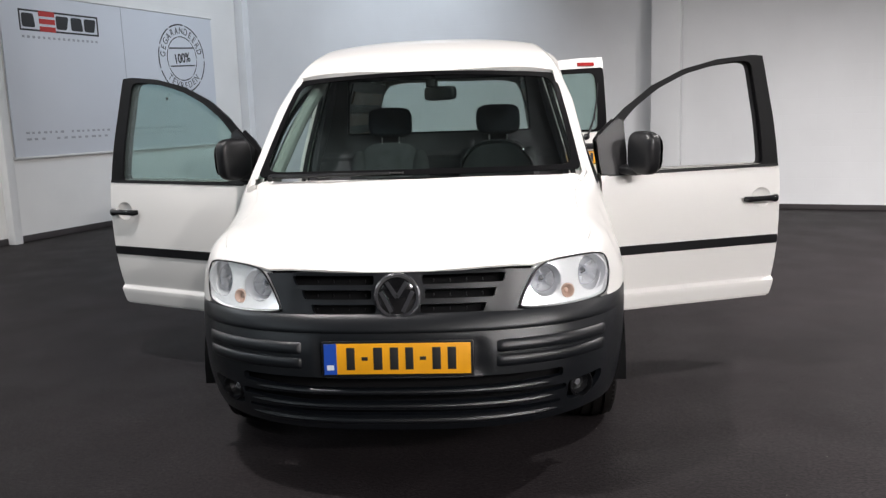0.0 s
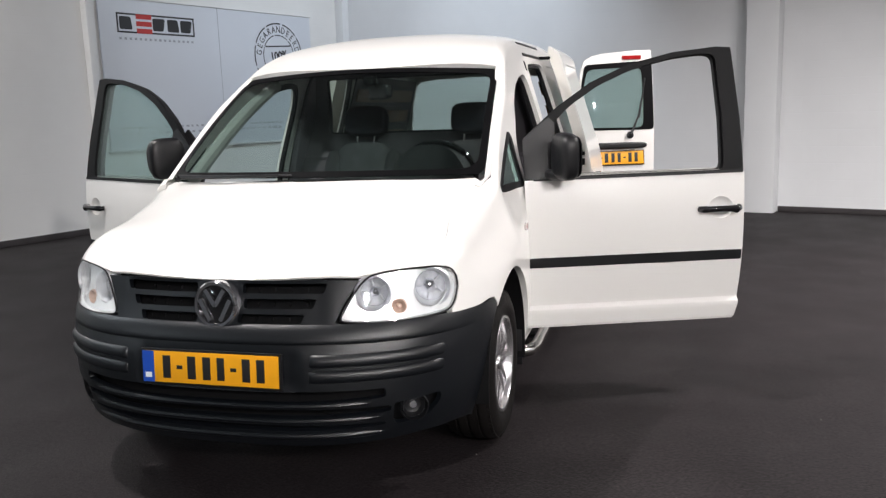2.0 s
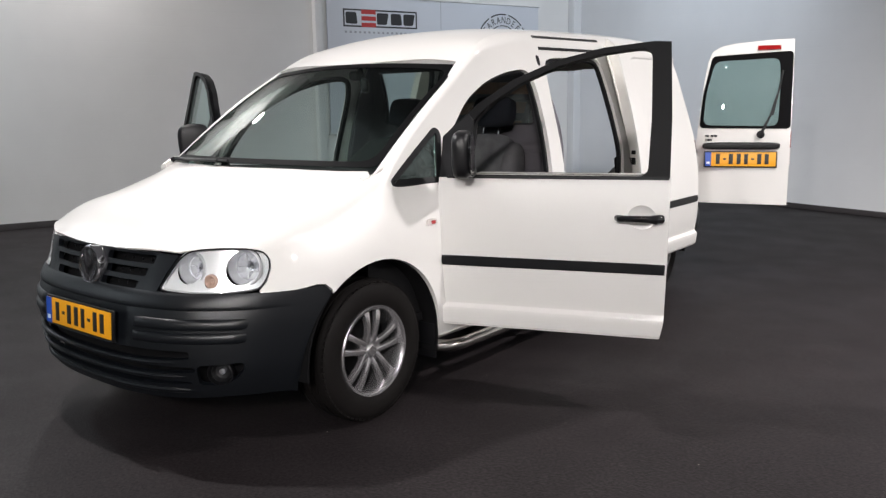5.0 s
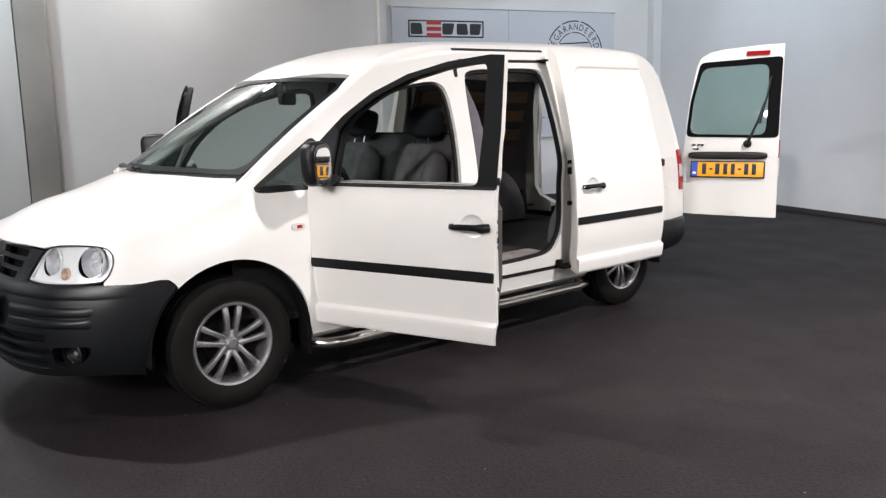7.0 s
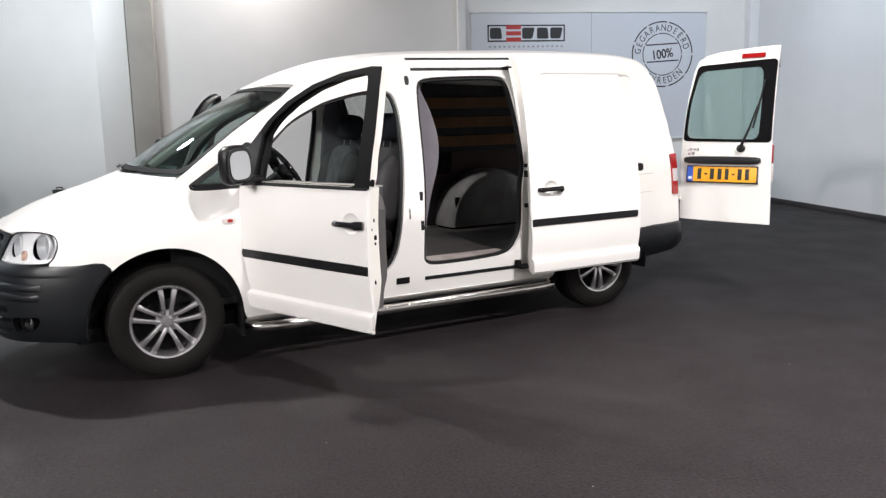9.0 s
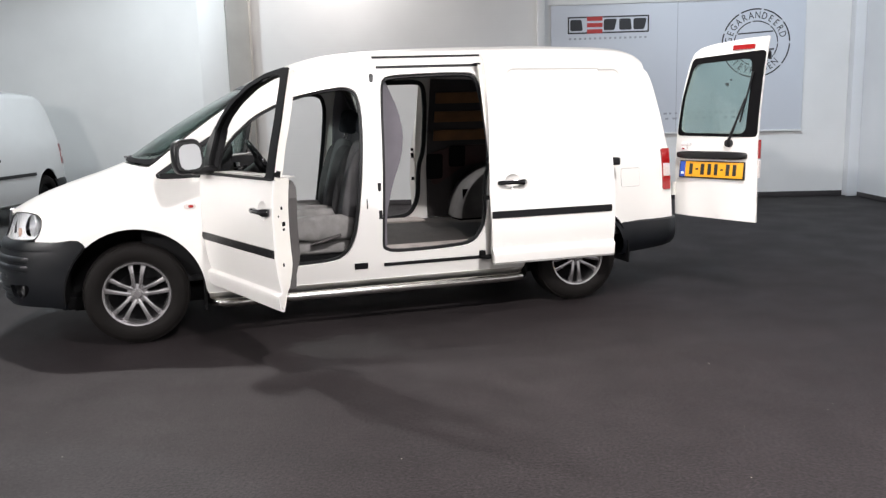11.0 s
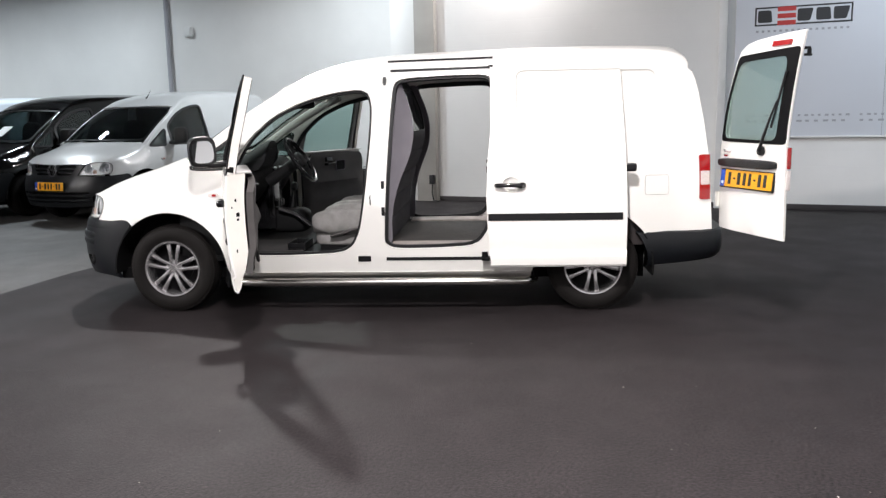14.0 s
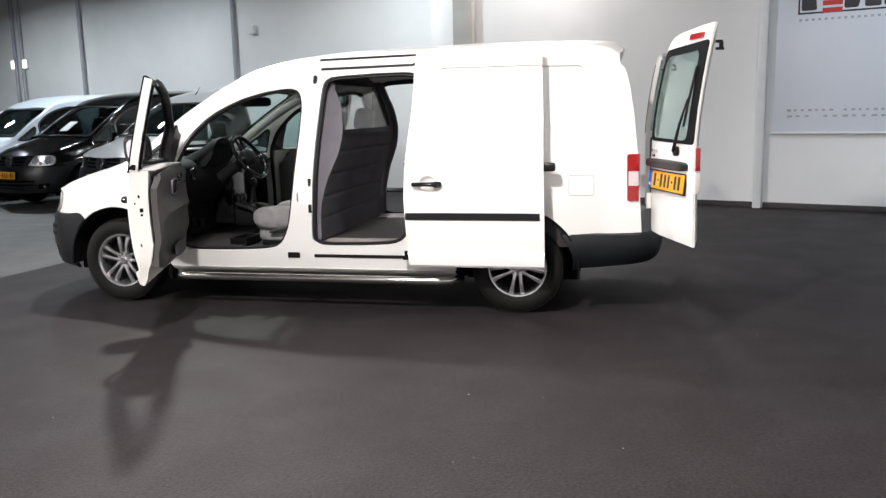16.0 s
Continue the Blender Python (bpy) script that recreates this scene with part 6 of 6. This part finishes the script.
def interior(van):
    part("cab_floor", box(bmesh.new(), (-0.79, 0.15, 0.36), (0.79, 1.5, 0.40), 0.004), DASH, van)
    bm = grid(lambda x, v: Vector((x, 0.15 - 0.12 * v, 0.40 + 0.6 * v)), steps(-0.75, 0.75, 4), [0, 0.5, 1], 0.01, (0, 1, 0))
    part("bulkhead", bm, DASH, van)
    for sign in (1, -1):
        part("footwell_panel", patch([(0.05, 0.40), (0.47, 0.40), (0.47, 1.0), (0.05, 1.0)], [], 0.1, lambda y, z: Vector((sign * 0.765, y, z)), 0.012, (-sign, 0, 0)), DASH, van)
    dash = new("dashboard")
    dash.parent = van
    prof = [(0.05, 1.045), (0.34, 1.072), (0.50, 1.06), (0.56, 1.02), (0.575, 0.95), (0.54, 0.87), (0.48, 0.78), (0.40, 0.70), (0.10, 0.66), (0.0, 0.9)]
    bm = bmesh.new()
    xs = steps(-0.755, 0.755, 14)
    rows = [[bm.verts.new((x, y - 0.06 * (abs(x) / 0.75)**3 * (y > 0.2), z - 0.02 * (abs(x) / 0.75)**2)) for y, z in soften(prof, 1)] for x in xs]
    for a, b in zip(rows, rows[1:]):
        for i in range(len(a)):
            bm.faces.new([a[i], a[(i + 1) % len(a)], b[(i + 1) % len(a)], b[i]])
    bm.faces.new(rows[0]), bm.faces.new(rows[-1])
    part("dash_top", bm, DASH, dash)
    fin = soften([(0.36, 1.02), (0.36, 1.072), (0.48, 1.125), (0.575, 1.185), (0.625, 1.213), (0.655, 1.205), (0.645, 1.15), (0.615, 1.07), (0.59, 0.99), (0.50, 0.98)], 1)
    bm = bmesh.new()
    rows = [[bm.verts.new((0.37 + 0.185 * u, 0.50 + (y - 0.50) * (1 - 0.12 * abs(u)**3), 1.0 + (z - 1.0) * (1 - 0.62 * abs(u)**3.2))) for y, z in fin] for u in steps(-1, 1, 14)]
    for a, b in zip(rows, rows[1:]):
        for i in range(len(a)):
            bm.faces.new([a[i], a[(i + 1) % len(a)], b[(i + 1) % len(a)], b[i]])
    bm.faces.new(rows[0]), bm.faces.new(rows[-1])
    part("instrument_hood", bm, DASH, dash)
    part("instrument_dials", patch(fillet([(0.22, 1.02), (0.52, 1.02), (0.50, 1.15), (0.24, 1.15)], 0.03), [], 0.06, lambda x, z: Vector((x, 0.60 + 0.4 * (z - 1.02), z)), 0.006, (0, 1, 0)), FRAME_BLACK, dash)
    bm = box(bmesh.new(), (-0.13, 0.40, 0.50), (0.13, 0.575, 1.0), 0.03, pose(0, 0.0, 0, 0, 0, 0))
    part("centre_panel", bm, GLOSS_BLACK, dash)
    for i in range(3):
        part("knob", lathe(bmesh.new(), [(0.028, 0), (0.026, 0.02), (0.0, 0.022)], 18, Matrix.Translation((-0.07 + 0.07 * i, 0.573, 0.70)) @ Matrix.Rotation(-math.pi / 2, 4, "X")), BLACK_PLASTIC, dash)
    for sx in (-0.68, 0.66, -0.07, 0.07):
        part("air_vent", lathe(bmesh.new(), [(0.045, 0), (0.043, 0.02), (0.03, 0.012), (0.0, 0.012)], 20, Matrix.Translation((sx, 0.57 if abs(sx) < 0.1 else 0.525, 0.95)) @ Matrix.Rotation(-math.pi / 2, 4, "X")), BLACK_PLASTIC, dash)
    bm = rounded(bmesh.new(), (0.0, 0.66, 0.56), (0.10, 0.17, 0.10), 4, 6)
    part("console", bm, DASH, dash)
    bm = tube(bmesh.new(), [(0.0, 0.68, 0.64), (0.0, 0.70, 0.80)], [0.04, 0.012], 12)
    rounded(bm, (0.0, 0.705, 0.83), (0.026, 0.026, 0.036), 2.5, 6)
    part("gear_lever", bm, BLACK_PLASTIC, dash)
    m = Matrix.Translation((0.37, 0.855, 1.06)) @ pose(0, 0, 0, -57, 0, 0)
    bm = bmesh.new()
    tube(bm, [m @ Vector((0.185 * math.cos(a), 0.185 * math.sin(a), 0)) for a in [2 * math.pi * i / 40 for i in range(41)]], 0.016, 10, False)
    part("steering_wheel", bm, GLOSS_BLACK, dash)
    bm = rounded(bmesh.new(), (0, 0, -0.012), (0.07, 0.065, 0.04), 3, 8, m)
    for a in (0.1, math.pi - 0.1, -math.pi / 2 - 0.25, -math.pi / 2 + 0.25):
        tube(bm, [m @ Vector((0.05 * math.cos(a), 0.05 * math.sin(a), -0.015)), m @ Vector((0.18 * math.cos(a), 0.18 * math.sin(a), 0))], [0.02, 0.013], 8, True, 0.7)
    tube(bm, [m @ Vector((0, 0, -0.02)), m @ Vector((0, 0, -0.30))], 0.045, 12)
    part("steering_hub", bm, DASH, dash)
    bm = bmesh.new()
    rounded(bm, (0, 0, 0), (0.125, 0.022, 0.038), 5, 8, pose(0.075, 0.80, 1.480, 0, 0, -48))
    tube(bm, [(0.06, 0.80, 1.50), (0.04, 0.80, 1.575)], 0.014, 8)
    rounded(bm, (0.03, 0.775, 1.535), (0.03, 0.03, 0.026), 4, 6)
    part("rear_view_mirror", bm, BLACK_PLASTIC, van)
    for x in (0.385, -0.30):
        seat(van, x)
    # pedals, tray and clutter on the cab floor
    for x, z in ((0.24, 0.52), (0.36, 0.54), (0.48, 0.53)):
        bm = tube(bmesh.new(), [(x, 0.16, 0.74), (x, 0.30, z + 0.04), (x, 0.33, z)], 0.009, 8)
        box(bm, (x - 0.035, 0.325, z - 0.035), (x + 0.035, 0.345, z + 0.03), 0.006)
        part("pedal", bm, BLACK_PLASTIC, van)
    part("floor_mat", box(bmesh.new(), (0.12, 0.30, 0.40), (0.72, 0.92, 0.415), 0.006), FLOOR_MAT, van, "worn grey floor mat")
    bm = box(bmesh.new(), (0.40, 0.80, 0.415), (0.66, 0.93, 0.425), 0.004)
    for lo, hi in (((0.40, 0.80, 0.425), (0.41, 0.93, 0.465)), ((0.65, 0.80, 0.425), (0.66, 0.93, 0.465)), ((0.41, 0.80, 0.425), (0.65, 0.81, 0.465)), ((0.41, 0.92, 0.425), (0.65, 0.93, 0.465))):
        box(bm, lo, hi, 0.003)
    part("seat_tray", bm, BLACK_PLASTIC, van)
    bm = tube(bmesh.new(), [(0.12, 0.86, 0.52), (0.12, 0.72, 0.62), (0.12, 0.60, 0.66)], [0.018, 0.015, 0.019], 10)
    part("hand_brake", bm, BLACK_PLASTIC, van)
    part("seat_lever", tube(bmesh.new(), [(0.640, 1.12, 0.515), (0.65, 1.20, 0.535), (0.65, 1.32, 0.57)], [0.018, 0.024, 0.018], 10, True, 0.6), TRIM_GREY, van)
    part("headliner", patch([(-0.55, 0.98), (0.55, 0.98), (0.56, 1.4), (0.56, 2.9), (0.5, 3.5), (-0.5, 3.5), (-0.56, 2.9), (-0.56, 1.4)], [], 0.15, lambda x, y: Vector((x, y, roof_z(x, y) - 0.055)), 0.01, (0, 0, 1)), TRIM_GREY, van)
    for sign in (1, -1):
        bm = patch(ring_outline(DOOR_HOLE, 0.012), [ring_outline(DOOR_HOLE, -0.018)], 0.05, lambda y, z: on_side(y, z, sign, -0.024), 0.02, (sign, 0, 0))
        part("door_seal", bm, SEAL, van)
        bm = patch(ring_outline(SLIDE_HOLE, 0.014), [ring_outline(SLIDE_HOLE, -0.022)], 0.05, lambda y, z: on_side(y, z, sign, -0.020), 0.022, (sign, 0, 0))
        part("door_seal", bm, SEAL, van)
        strip = lambda a: patch(a, [], 0.05, lambda y, z: on_side(y, z, sign, 0.004), 0.012, (sign, 0, 0))
        part("upper_rail", strip([(1.58, 1.744), (2.36, 1.756), (2.36, 1.769), (1.58, 1.757)]), SEAL, van)
        part("upper_rail", strip([(1.60, 1.676), (2.36, 1.687), (2.36, 1.703), (1.60, 1.692)]), SEAL, van)
        part("lower_rail", strip([(1.56, 0.372), (2.34, 0.372), (2.34, 0.394), (1.56, 0.394)]), SEAL, van)
        part("sill_plug", strip([(1.36, 0.365), (1.45, 0.365), (1.45, 0.405), (1.36, 0.405)]), BLACK_PLASTIC, van)
        part("rubber_stop", strip(soften([(1.545, 1.585), (1.57, 1.585), (1.575, 1.64), (1.545, 1.645)], 2)), BLACK_PLASTIC, van)
        for zz in (0.72, 0.90):
            q = on_side(1.547, zz, sign, -0.01)
            part("striker", box(bmesh.new(), (q.x - 0.01, q.y - 0.012, zz - 0.03), (q.x + 0.012, q.y + 0.012, zz + 0.03), 0.004), BLACK_PLASTIC, van)
        # steel catch on the pillar and the pillar's grey inner trim
        q = on_side(1.478, 0.80, sign, -0.012)
        bm = box(bmesh.new(), (q.x - 0.012, q.y - 0.022, 0.765), (q.x + 0.016, q.y - 0.014, 0.835), 0.003)
        tube(bm, [(q.x, q.y - 0.02, 0.78), (q.x + sign * 0.022, q.y - 0.02, 0.78), (q.x + sign * 0.022, q.y - 0.02, 0.82), (q.x, q.y - 0.02, 0.82)], 0.005, 8)
        part("pillar_catch", bm, CHROME, van)
        inner = lambda t: Vector((sign * (0.70 - 0.095 * t), 0.225 + 0.76 * t, 1.085 + 0.46 * t + 0.03 * math.sin(math.pi * t)))
        if sign < 0:
            part("pillar_lining", tube(bmesh.new(), [inner(t) for t in steps(0, 1, 8)], 0.034, 10), PALE_TRIM, van, "pale grey pillar lining")
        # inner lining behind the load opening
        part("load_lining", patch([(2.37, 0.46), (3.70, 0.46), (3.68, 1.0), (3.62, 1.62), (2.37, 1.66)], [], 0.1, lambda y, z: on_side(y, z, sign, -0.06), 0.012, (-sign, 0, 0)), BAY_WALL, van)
        # wheel box with a rolled inner edge
        roll = [(0.84, 0.445), (0.70, 0.45), (0.58, 0.45), (0.535, 0.442), (0.508, 0.42), (0.50, 0.39), (0.50, 0.30), (0.50, 0.0)]
        bm = grid(lambda k, a: Vector((sign * roll[int(k)][0], 3.0 + roll[int(k)][1] * math.cos(radians(a)), 0.47 + 1.04 * roll[int(k)][1] * math.sin(radians(a)))), range(len(roll)), steps(0, 180, 22), 0.008, (0, 0, 1))
        part("wheel_box", bm, WHEEL_BOX, van, "dull grey steel wheel box")
        part("pillar_trim", patch(soften([(1.52, 0.47), (1.60, 0.47), (1.60, 0.70), (1.65, 0.90), (1.735, 1.10), (1.76, 1.25), (1.74, 1.40), (1.685, 1.55), (1.66, 1.63), (1.54, 1.63)], 1), [], 0.06, lambda y, z: on_side(y, z, sign, -0.055 - 0.10 * (y - 1.52)), 0.02, (sign, 0, 0)), FLANGE, van)
        tb = tube(bmesh.new(), [(sign * 0.78, 0.44, 0.222), (sign * 0.875, 0.50, 0.222)] + [(sign * 0.895, y, 0.222) for y in steps(0.58, 2.45, 5)] + [(sign * 0.875, 2.54, 0.222), (sign * 0.78, 2.60, 0.222)], 0.029, 14)
        part("side_tube", tb, STEEL, van, "polished steel side tube")
        for y in (0.8, 1.5, 2.2):
            part("tube_bracket", box(bmesh.new(), (min(sign * 0.6, sign * 0.9), y - 0.03, 0.205), (max(sign * 0.6, sign * 0.9), y + 0.03, 0.225), 0.003), VOID, van)
    # dark wooden lashing slats on the right hand load wall
    for sign in (-1, 1):
        for z in (1.18, 1.34, 1.50):
            part("lashing_slat", patch([(2.42, z - 0.045), (3.55, z - 0.045), (3.55, z + 0.045), (2.42, z + 0.045)], [], 0.2, lambda y, zz: on_side(y, zz, sign, -0.078), 0.014, (-sign, 0, 0)), WOOD, van, "varnished wooden slat")
        # recesses shown as flat black sheets, their shade put into the colour
        for y0, y1, z0, z1 in ((2.36, 2.51, 0.80, 1.02), (2.57, 2.72, 0.90, 1.085)):
            part("panel_recess", patch(fillet([(y0, z0), (y1, z0), (y1, z1), (y0, z1)], 0.03), [], 0.08, lambda y, zz: on_side(y, zz, sign, -0.084), 0.006, (-sign, 0, 0)), VOID, van)
        part("lower_board", patch(soften([(2.40, 0.78), (2.44, 0.74), (2.55, 0.80), (2.75, 0.93), (3.55, 0.93), (3.55, 1.09), (2.40, 1.09)], 1), [], 0.2, lambda y, zz: on_side(y, zz, sign, -0.075), 0.01, (-sign, 0, 0)), REDBOARD, van)
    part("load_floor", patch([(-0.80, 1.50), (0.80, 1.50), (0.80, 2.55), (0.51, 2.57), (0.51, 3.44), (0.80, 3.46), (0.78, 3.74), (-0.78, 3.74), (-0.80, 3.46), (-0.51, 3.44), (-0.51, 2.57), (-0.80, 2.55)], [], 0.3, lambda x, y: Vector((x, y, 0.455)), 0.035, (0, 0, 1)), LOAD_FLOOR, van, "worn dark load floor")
    for sign in (1, -1):
        part("step_cover", box(bmesh.new(), (min(sign * 0.60, sign * 0.845), 1.58, 0.455), (max(sign * 0.60, sign * 0.845), 2.28, 0.468), 0.004), SCUFF, van)
    # partition behind the seats
    hole = fillet([(-0.60, 1.245), (0.60, 1.245), (0.565, 1.60), (-0.565, 1.60)], 0.03)

    def bulge(x, z):
        y = PARTITION(z)
        for zz in (0.62, 0.78, 0.94, 1.10):
            y -= 0.012 * math.exp(-((z - zz) / 0.011)**2)
        return Vector((x, y, z))
    edge_of = lambda z: lerp_table([(0.46, 0.79), (1.0, 0.80), (1.2, 0.75)], z)
    levels = sorted({round(0.46 + 0.02 * i, 3) for i in range(38)} | {round(zz + o, 3) for zz in (0.62, 0.78, 0.94, 1.10) for o in (-0.02, -0.012, -0.006, 0, 0.006, 0.012, 0.02)})
    bm = grid(lambda u, z: bulge(u * edge_of(z), z), steps(-1, 1, 10), levels, 0.02, (0, 1, 0))
    patch([(-0.75, 1.20), (0.75, 1.20), (0.70, 1.40), (0.64, 1.60), (0.4, 1.70), (-0.4, 1.70), (-0.64, 1.60), (-0.70, 1.40)], [hole], 0.05, bulge, 0.02, (0, 1, 0), bm)
    part("partition", bm, LINER, van, "grey panelled partition with window")
    part("partition_window", patch(hole, [], 0.3, bulge, 0.004, (0, 1, 0)), GLASS_HAZY, van).visible_shadow = False
    part("partition_seal", patch(ring_outline(hole, 0.018), [ring_outline(hole, -0.012)], 0.06, lambda x, z: bulge(x, z) + Vector((0, 0.008, 0)), 0.012, (0, 1, 0)), SEAL, van)
    part("fuel_flap", patch(fillet([(3.345, 0.81), (3.505, 0.81), (3.505, 0.94), (3.345, 0.94)], 0.018, 4), [], 0.04, lambda y, z: on_side(y, z, 1, 0.003), 0.003, (1, 0, 0)), WHITE, van)
    part("fuel_flap_gap", patch(ring_outline(fillet([(3.345, 0.81), (3.505, 0.81), (3.505, 0.94), (3.345, 0.94)], 0.018, 4), 0.0018), [], 0.04, lambda y, z: on_side(y, z, 1, 0.0012), 0.003, (1, 0, 0)), SEAL, van)
    for sign in (1, -1):
        part("rear_rail", patch([(2.42, 0.985), (3.21, 0.985), (3.21, 1.02), (2.42, 1.02)], [], 0.06, lambda y, z: on_side(y, z, sign, 0.003), 0.006, (sign, 0, 0)), SEAL, van)


van = thing("panel_van", "white long-wheelbase panel van with all doors open", "van")
body(van, WHITE)
interior(van)
front_door(van, 1, 70.5, False)
front_door(van, -1, 65, True)
sliding_door(van, 1, 2.265, 0.142)
sliding_door(van, -1, 2.265, 0.142)
van.matrix_world = pose(0.006, 0, 0)
rear_door(van, 1, 0.695, 160, True)
rear_door(van, -1, 0.62, 167, False)


# ---- parked vans along the side wall ----
def closed_front_doors(v, paint):
    for sign in (1, -1):
        n = (sign, 0, 0)
        part("door_glass", patch(DOOR_PANE, [], 0.1, lambda y, z: on_side(y, z, sign, -0.012), 0.004, n), GLASS_DARK, v)
        part("window_frame", patch(ring_outline(DOOR_PANE, 0.03), [ring_outline(DOOR_PANE, -0.004)], 0.06, lambda y, z: on_side(y, z, sign, 0.003), 0.006, n), BLACK_PLASTIC, v)
        part("guard_strip", patch([(0.5, 0.645), (2.55, 0.645), (2.55, 0.69), (0.5, 0.69)], [], 0.08, lambda y, z: on_side(y, z, sign, 0.012), 0.014, n), BLACK_PLASTIC, v)
        handle(v, sign, 1.38, 0.90, lambda y, z, off=0.0: on_side(y, z, sign, off))
        mirror(v, sign, Matrix.Translation(on_side(0.55, 1.06, sign)) @ Matrix.Rotation(radians(sign * 8), 4, "Z"))
    for x in (0.4, -0.4):
        part("seat", rounded(bmesh.new(), (x, 1.2, 1.0), (0.23, 0.08, 0.4), 4, 6), HEADREST, v)
    part("cab_back", box(bmesh.new(), (-0.66, 1.5, 0.4), (0.66, 1.52, 1.60), 0.004), TRIM_GREY, v)


def parked(name, label, paint, lx, ly):
    v = thing(name, label, "van", "vans parked along the wall")
    body(v, paint, holes=False, cheap=True)
    closed_front_doors(v, paint)
    # the short wheelbase: all behind the cab moved up
    short = lambda y: y if y < 1.6 else 1.6 + 0.79 * (y - 1.6)
    for ob in v.children:
        if ob.type == "MESH":
            for c in ob.data.vertices:
                c.co.y = short(c.co.y)
        elif ob.name.startswith("wheel"):
            ob.matrix_basis = Matrix.Translation((0, short(ob.matrix_basis.translation.y) - ob.matrix_basis.translation.y, 0)) @ ob.matrix_basis
        elif ob.name.startswith("tail_lamp"):
            ob.matrix_basis = Matrix.Translation((0, short(3.75) - 3.75, 0))
    v.matrix_world = CORNER @ pose(lx, ly, 0, 0, 0, 90)
    return v


first = parked("parked_van", "light grey panel van parked closed with black wheels", LIGHT_GREY, 4.1, -13.6)
part("antenna", tube(bmesh.new(), [(0.0, 1.05, roof_z(0, 1.05)), (0.0, 1.10, roof_z(0, 1.05) + 0.05), (0.0, 1.16, roof_z(0, 1.05) + 0.13)], [0.012, 0.006, 0.003], 8), BLACK_PLASTIC, first)
second = parked("parked_van", "black panel van parked closed with paper on its windscreen", DARK_PAINT, 4.2, -15.75)
part("price_sheet", patch([(0.1, 0.14), (0.34, 0.14), (0.34, 0.42), (0.1, 0.42)], [], 0.1, lambda u, v: windscreen(u, v) + Vector((0, -0.008, 0.006)), 0.002, (0, -1, 0.6)), PAPER, second, "white paper sheet")
parked("parked_van", "bluish white panel van parked at the far end", BLUE_WHITE, 4.2, -17.9)
